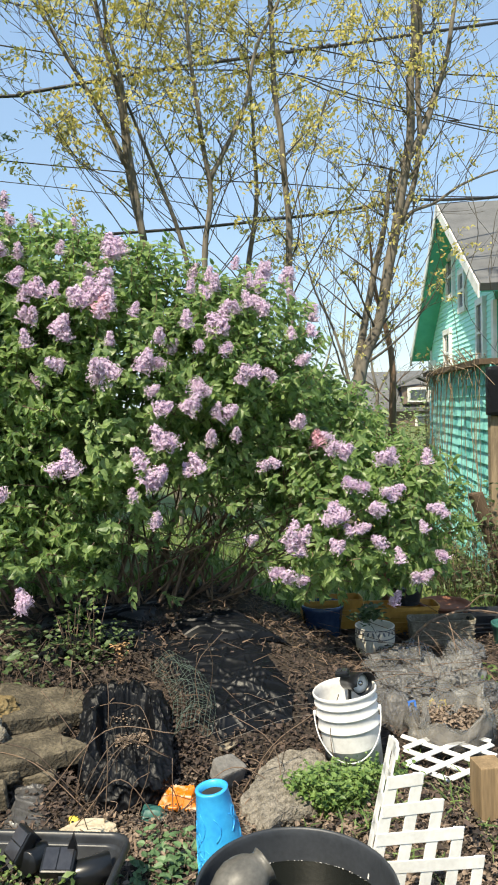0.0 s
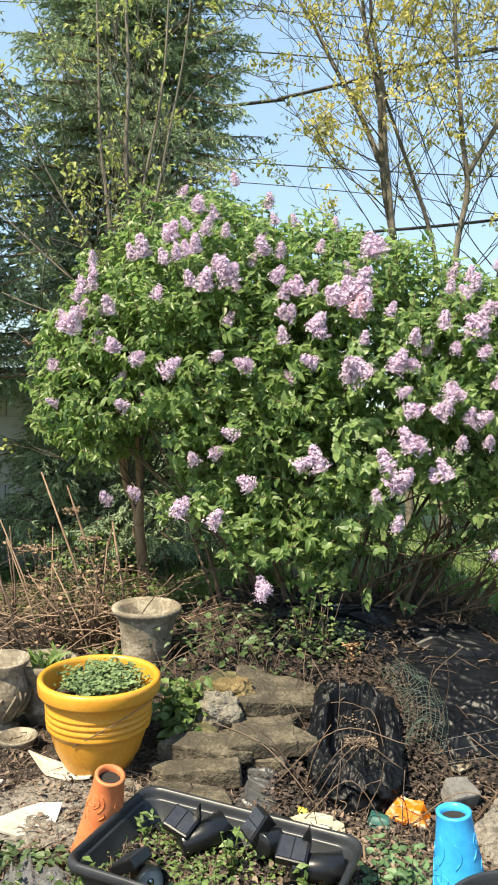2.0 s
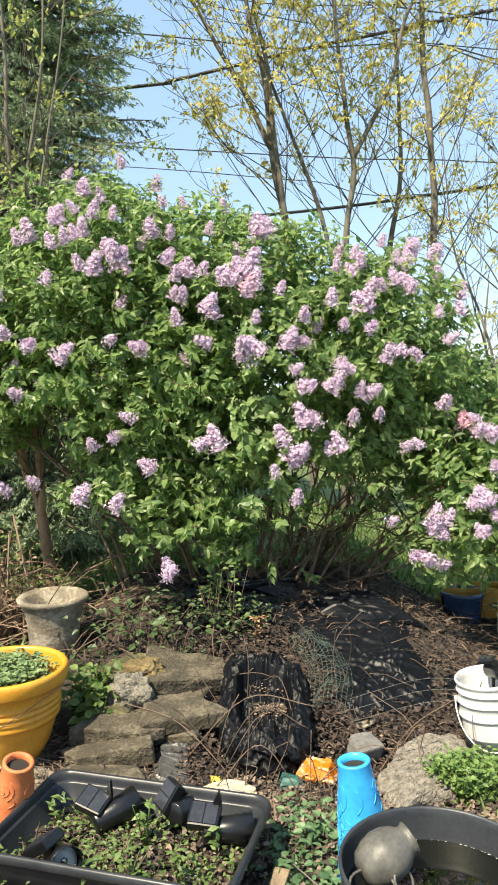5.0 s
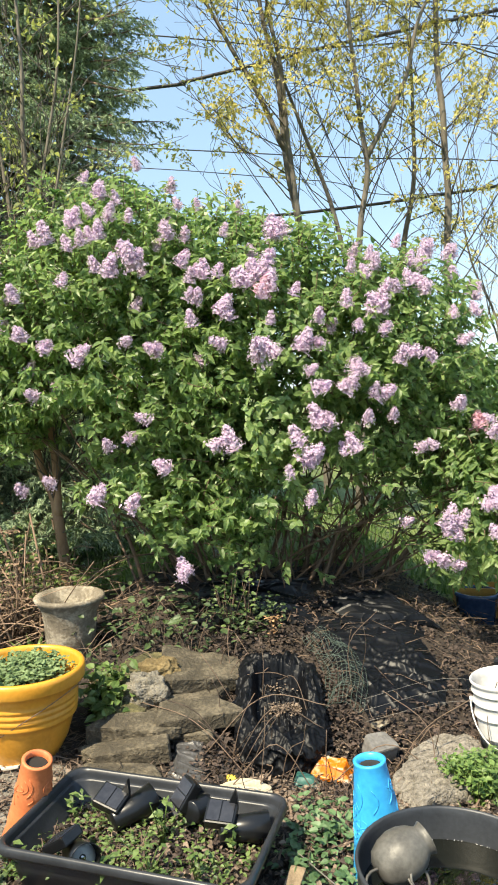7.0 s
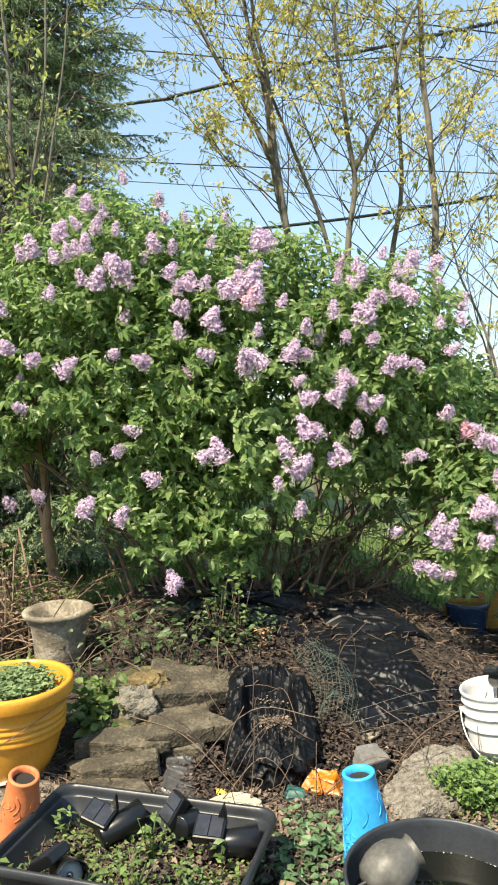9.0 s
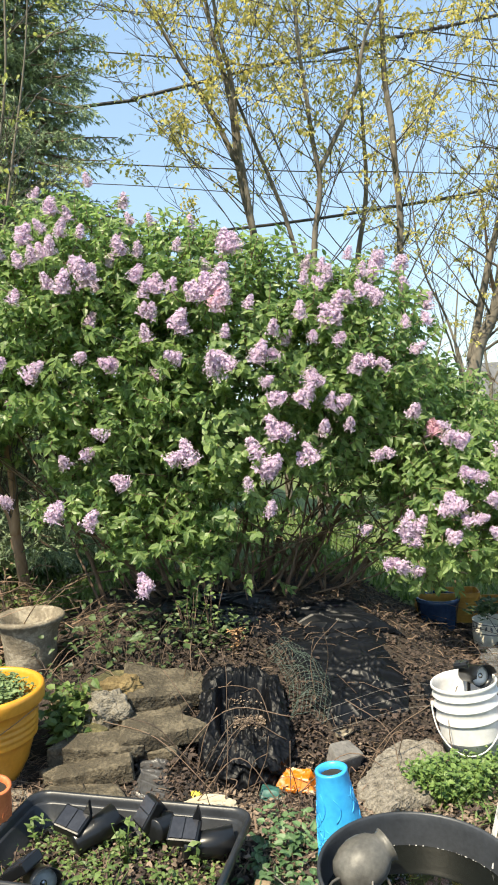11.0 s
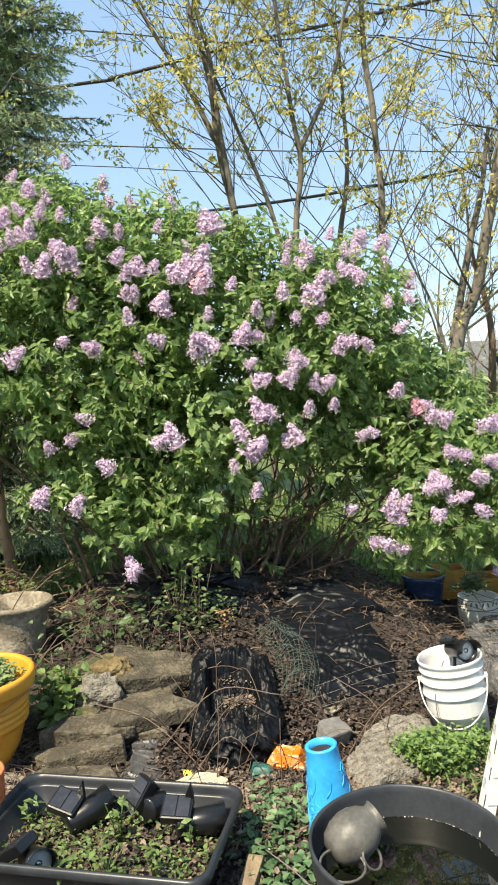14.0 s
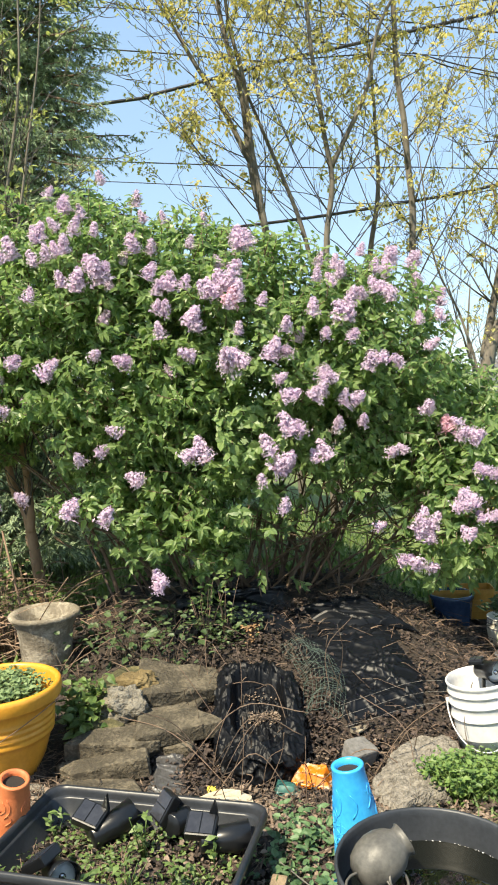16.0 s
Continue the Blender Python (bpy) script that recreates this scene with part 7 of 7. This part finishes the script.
HEAPS = ((0.62, 3.3, 0.22, 0.16), (0.38, 3.45, 0.08, 0.2), (0.05, 3.88, 0.25, 0.12), (0.55, 4.3, 0.2, 0.08), (-0.15, 3.05, 0.08, 0.2), (1.25, 3.5, 0.25, 0.3), (1.2, 2.5, 0.25, 0.3))
lp3, lw3, ln3, ls3 = [], [], [], []
for _ in range(46000):
    x, y = rnd.uniform(-2.3, 2.6), rnd.uniform(1.5, 5.1)
    if noise.noise((x * 1.7, y * 1.7, 4)) < rnd.uniform(-0.55, 0.35):
        continue
    if (on_sheet(x, y) and rnd.random() < 0.96) or (y > 3.75 and x < 0.2 and rnd.random() < 0.5):
        continue
    lp3.append((x, y, ground_z(x, y) + 0.004 + 0.025 * rnd.random()))
    lw3.append((rnd.gauss(0, 1), rnd.gauss(0, 1), rnd.gauss(0.05, 0.35)))
    ln3.append((rnd.gauss(0, 0.5), rnd.gauss(0, 0.5), 1))
    ls3.append(0.007 + 0.025 * rnd.random() ** 1.7)
for hx, hy, rx, ry in HEAPS:
    for _ in range(1100):
        x, y = rnd.gauss(hx, rx), rnd.gauss(hy, ry)
        if on_sheet(x, y) and rnd.random() < 0.9:
            continue
        lp3.append((x, y, ground_z(x, y) + 0.01 + 0.05 * rnd.random() * math.exp(-((x - hx) / rx) ** 2 - ((y - hy) / ry) ** 2) + 0.03 * rnd.random()))
        lw3.append((rnd.gauss(0, 1), rnd.gauss(0, 1), rnd.gauss(0.05, 0.4)))
        ln3.append((rnd.gauss(0, 0.5), rnd.gauss(0, 0.5), 1))
        ls3.append(0.008 + 0.022 * rnd.random() ** 1.5)
ob = leaves("leaf_litter", lp3, lw3, ln3, np.array(ls3), M["litter"], None, "brown dead leaves strewn over the soil")
ob["category"] = "leaf litter"
lp3, lw3, ln3, ls3 = [], [], [], []
for _ in range(1800):
    q = Vector((rnd.uniform(-0.35, 0.35), rnd.uniform(-0.19, 0.19), 0.083 + 0.025 * rnd.random()))
    lp3.append(q)
    lw3.append((rnd.gauss(0, 1), rnd.gauss(0, 1), rnd.gauss(0.1, 0.35)))
    ln3.append((rnd.gauss(0, 0.5), rnd.gauss(0, 0.5), 1))
    ls3.append(rnd.uniform(0.01, 0.028))
leaves("trough_litter", lp3[:1200], lw3[:1200], ln3[:1200], np.array(ls3[:1200]), M["litter"], trough, "dead leaves on the soil")
leaves("trough_litter", lp3[1200:], lw3[1200:], ln3[1200:], np.array(ls3[1200:]), M["pale_litter"], trough, "bleached pale leaf bits")

pp, pw, pn, ps = [], [], [], []
for cx, cy, rx, ry, n in ((0.1, 2.72, 0.22, 0.2, 900), (0.95, 2.45, 0.3, 0.2, 500), (1.3, 2.6, 0.25, 0.3, 500), (-0.95, 2.75, 0.25, 0.2, 350), (0.5, 3.1, 0.2, 0.1, 250), (1.1, 2.2, 0.55, 0.5, 4200), (0.2, 2.5, 0.2, 0.4, 500), (-1.1, 2.7, 0.4, 0.4, 600)):
    for _ in range(n):
        x, y = rnd.gauss(cx, rx * 0.6), rnd.gauss(cy, ry * 0.6)
        pp.append((x, y, ground_z(x, y) + 0.012 + 0.025 * rnd.random()))
        pw.append((rnd.gauss(0, 1), rnd.gauss(0, 1), rnd.gauss(0.05, 0.35)))
        pn.append((rnd.gauss(0, 0.5), rnd.gauss(0, 0.5), 1))
        ps.append(0.006 + 0.024 * rnd.random() ** 1.6)
ob = leaves("pale_litter", pp, pw, pn, np.array(ps), M["pale_litter"], None, "bleached tan leaf bits and chips on the soil")
ob["category"] = "leaf litter"
sp3, sw3, sn3, ss3 = [], [], [], []
for _ in range(30000):
    x, y = rnd.uniform(-2.2, 2.5), rnd.uniform(1.5, 4.9)
    if noise.noise((x * 1.5, y * 1.5, 14)) < rnd.uniform(-0.4, 0.3):
        continue
    if (on_sheet(x, y) or (y > 3.65 and x < 0.1)) and rnd.random() < 0.93:
        continue
    sp3.append((x, y, ground_z(x, y) + 0.006 + 0.025 * rnd.random()))
    sw3.append((rnd.gauss(0, 1), rnd.gauss(0, 1), rnd.gauss(0, 0.25)))
    sn3.append((rnd.gauss(0, 0.4), rnd.gauss(0, 0.4), 1))
    ss3.append(rnd.uniform(0.02, 0.1))
ob = leaves("dry_straw", sp3, sw3, sn3, np.array(ss3), M["straw"], None, "short dry straw and stem bits on the soil", BLADE, BLADE_F, 0.8)
ob["category"] = "straw"

hp = Soup()
for _ in range(45):
    x, y = rnd.uniform(1.25, 2.3), rnd.uniform(3.2, 4.2)
    a, l = rnd.uniform(0, 6.283), rnd.uniform(0.15, 0.6)
    p0 = Vector(on_ground(x, y, 0.16 + 0.06 * rnd.random()))
    p1 = p0 + Vector((l * math.cos(a), l * math.sin(a), rnd.gauss(0.02, 0.06)))
    hp.tube(smooth_path([p0, p0.lerp(p1, 0.5) + Vector((0, 0, rnd.uniform(0, 0.06))), p1], 3), [0.0018] * 4 + [0.001] * 3, 4)
ob = hp.make("heap_twigs", M["straw"], None, "dry brown twigs lying over the plastic bags", kind="stuff")
ob["category"] = "twigs"
tw = Soup()
for _ in range(480):
    x, y = rnd.uniform(-1.6, 2.4), rnd.uniform(1.8, 4.8)
    a, l = rnd.uniform(0, 6.283), rnd.uniform(0.06, 0.3)
    p0 = Vector(on_ground(x, y, 0.01))
    p1 = Vector(on_ground(x + l * math.cos(a), y + l * math.sin(a), 0.015 + 0.03 * rnd.random()))
    tw.tube([p0, p0.lerp(p1, 0.5) + Vector((rnd.gauss(0, 0.02), rnd.gauss(0, 0.02), 0.015)), p1], [0.0022, 0.0018, 0.001], 4)
for _ in range(45):
    x, y = rnd.uniform(-0.95, -0.1), rnd.uniform(3.7, 4.5)
    a, l = rnd.uniform(0, 6.283), rnd.uniform(0.15, 0.5)
    p0 = Vector(on_ground(x, y, 0.01 + 0.06 * rnd.random()))
    p1 = Vector(on_ground(x + l * math.cos(a), y + l * math.sin(a), 0.02 + 0.16 * rnd.random()))
    tw.tube([p0, p0.lerp(p1, 0.5) + Vector((rnd.gauss(0, 0.03), rnd.gauss(0, 0.03), 0.04)), p1], [0.003, 0.0025, 0.0012], 4)
ob = tw.make("fallen_twigs", M["straw"], None, "thin dry twigs lying on the ground", kind="stuff")
ob["category"] = "twigs"
# dry stalks standing round the sack and the stones
st = Soup()
for _ in range(40):
    x, y = rnd.gauss(-0.08, 0.1) if rnd.random() < 0.5 else rnd.uniform(-0.3, 1.0), rnd.uniform(2.7, 3.7)
    p0 = Vector(on_ground(x, y, -0.01))
    p1 = p0 + Vector((rnd.gauss(0, 0.14), rnd.gauss(-0.05, 0.12), rnd.uniform(0.1, 0.42)))
    st.tube(smooth_path([p0, p0.lerp(p1, 0.5) + Vector((rnd.gauss(0, 0.03), 0, 0.05)), p1], 4), [0.002] * 9, 4)
for _ in range(8):
    p0 = Vector(on_ground(rnd.uniform(-0.25, 0.35), rnd.uniform(2.75, 3.1), 0.0))
    p1 = p0 + Vector((rnd.uniform(0.15, 0.55) * rnd.choice((1, 1, -1)), rnd.uniform(-0.1, 0.35), rnd.uniform(0.05, 0.3)))
    st.tube(smooth_path([p0, p0.lerp(p1, 0.5) + Vector((0, 0, rnd.uniform(0.08, 0.22))), p1], 6), [0.0022] * 13, 4)
ob = st.make("standing_stalks", M["straw"], None, "dry brown weed stalks standing among the litter", kind="stuff")
ob["category"] = "dry stalks"
# brush pile
bp_ = Soup()
for _ in range(240):
    x, y = rnd.uniform(-2.6, -1.0), rnd.uniform(3.95, 5.1)
    a = rnd.gauss(0.1, 0.9) + (math.pi if rnd.random() < 0.5 else 0)
    l = rnd.uniform(0.3, 1.0)
    z = rnd.uniform(0.02, 0.26)
    p0 = Vector(on_ground(x, y, z))
    p1 = p0 + Vector((l * math.cos(a), l * math.sin(a) * 0.6, rnd.gauss(0.05, 0.16)))
    bp_.tube(smooth_path([p0, p0.lerp(p1, 0.5) + Vector((0, 0, rnd.uniform(0, 0.1))), p1], 4), [rnd.uniform(0.0015, 0.004)] * 9, 5)
for k in range(16):
    x, y = rnd.uniform(-2.1, -1.2), rnd.uniform(4.1, 4.7)
    p0 = Vector(on_ground(x, y, -0.01))
    p1 = p0 + Vector((rnd.gauss(-0.08, 0.15), rnd.gauss(0, 0.1), rnd.uniform(0.35, 0.85)))
    bp_.tube([p0, p0.lerp(p1, 0.5) + Vector((0.02, 0, 0)), p1], [0.007, 0.006, 0.003], 5)
for x0, y0, x1, z1 in ((-1.42, 4.5, -1.78, 1.12), (-1.3, 4.45, -1.6, 1.05), (-1.22, 4.4, -1.3, 0.85), (-1.6, 4.6, -1.35, 0.8)):
    bp_.tube([(x0, y0, 0.05), ((x0 + x1) / 2 + 0.02, y0, z1 * 0.5), (x1, y0 - 0.05, z1)], [0.009, 0.008, 0.005], 6)
ob = bp_.make("brush_pile", M["brush"], None, "heap of dry brown stalks and prunings", kind="stuff")
ob["category"] = "brush pile"
scatter_leaves("dry_flower_heads", [(-1.75, 4.4, 0.62, 0.05), (-1.45, 4.4, 0.7, 0.05), (-1.6, 4.5, 0.85, 0.05), (-1.9, 4.5, 0.6, 0.05)], "brown dried hydrangea heads on stalks", "dry flowers", M["brush"], 0.022, 70, 0.5, 0.035)
DRY = ((-1.98, 2.1), (-1.83, 2.09), (-1.78, 2.04), (-1.65, 1.92), (-1.57, 1.95), (-1.62, 1.83), (-2.02, 1.91))
scatter_leaves("dry_sprays", [(x, 4.8, z, 0.05) for x, z in DRY], "curled brown dead leaves on thin stems", "dry leaves", M["brush"], 0.03, 26, 0.5, 0.045, stem="straw")
scatter_leaves("dry_shrub", disc(-1.5, 4.35, 0.3, 0.2, 55, 0.15, 0.65), "small shrub with curled tan leaves among stalks", "shrub", M["brush"], 0.03, 14, 0.5, 0.05, stem="straw")
scatter_leaves("dry_flower_heads", [(0.11, 3.88, ground_z(0.11, 3.88) + 0.05, 0.1), (0.12, 3.89, ground_z(0.12, 3.89) + 0.1, 0.05)], "curled rust-orange dead flower head on a stalk", "dry flowers", M["rust_leaf"], 0.022, 40, 0.5, 0.014, stem="straw")
# thin cable on the ground by the tub
cab = thing("thin_cord", (0.12, 2.36, 0.02), "thin pale cord running from trough to tub", "cord")
tube("cord", smooth_path([(0, 0, 0.02), (0.06, -0.16, 0.06), (0.14, -0.36, 0.1), (0.24, -0.6, 0.1)], 6), 0.0022, M["wire"], cab, "", 5)
wires = thing("wire_fence_scrap", on_ground(0.6, 3.3), "thin grey garden wire strung across the tarp", "wire")
for k in range(3):
    z = 0.03 + 0.03 * k
    tube("wire_strand", smooth_path([(-0.1, -0.08 + 0.05 * k, z), (0.3, 0.0 + 0.06 * k, z + 0.05), (0.65, -0.02 + 0.04 * k, z + 0.02)], 5), 0.0009, M["wire"], wires, "", 4)
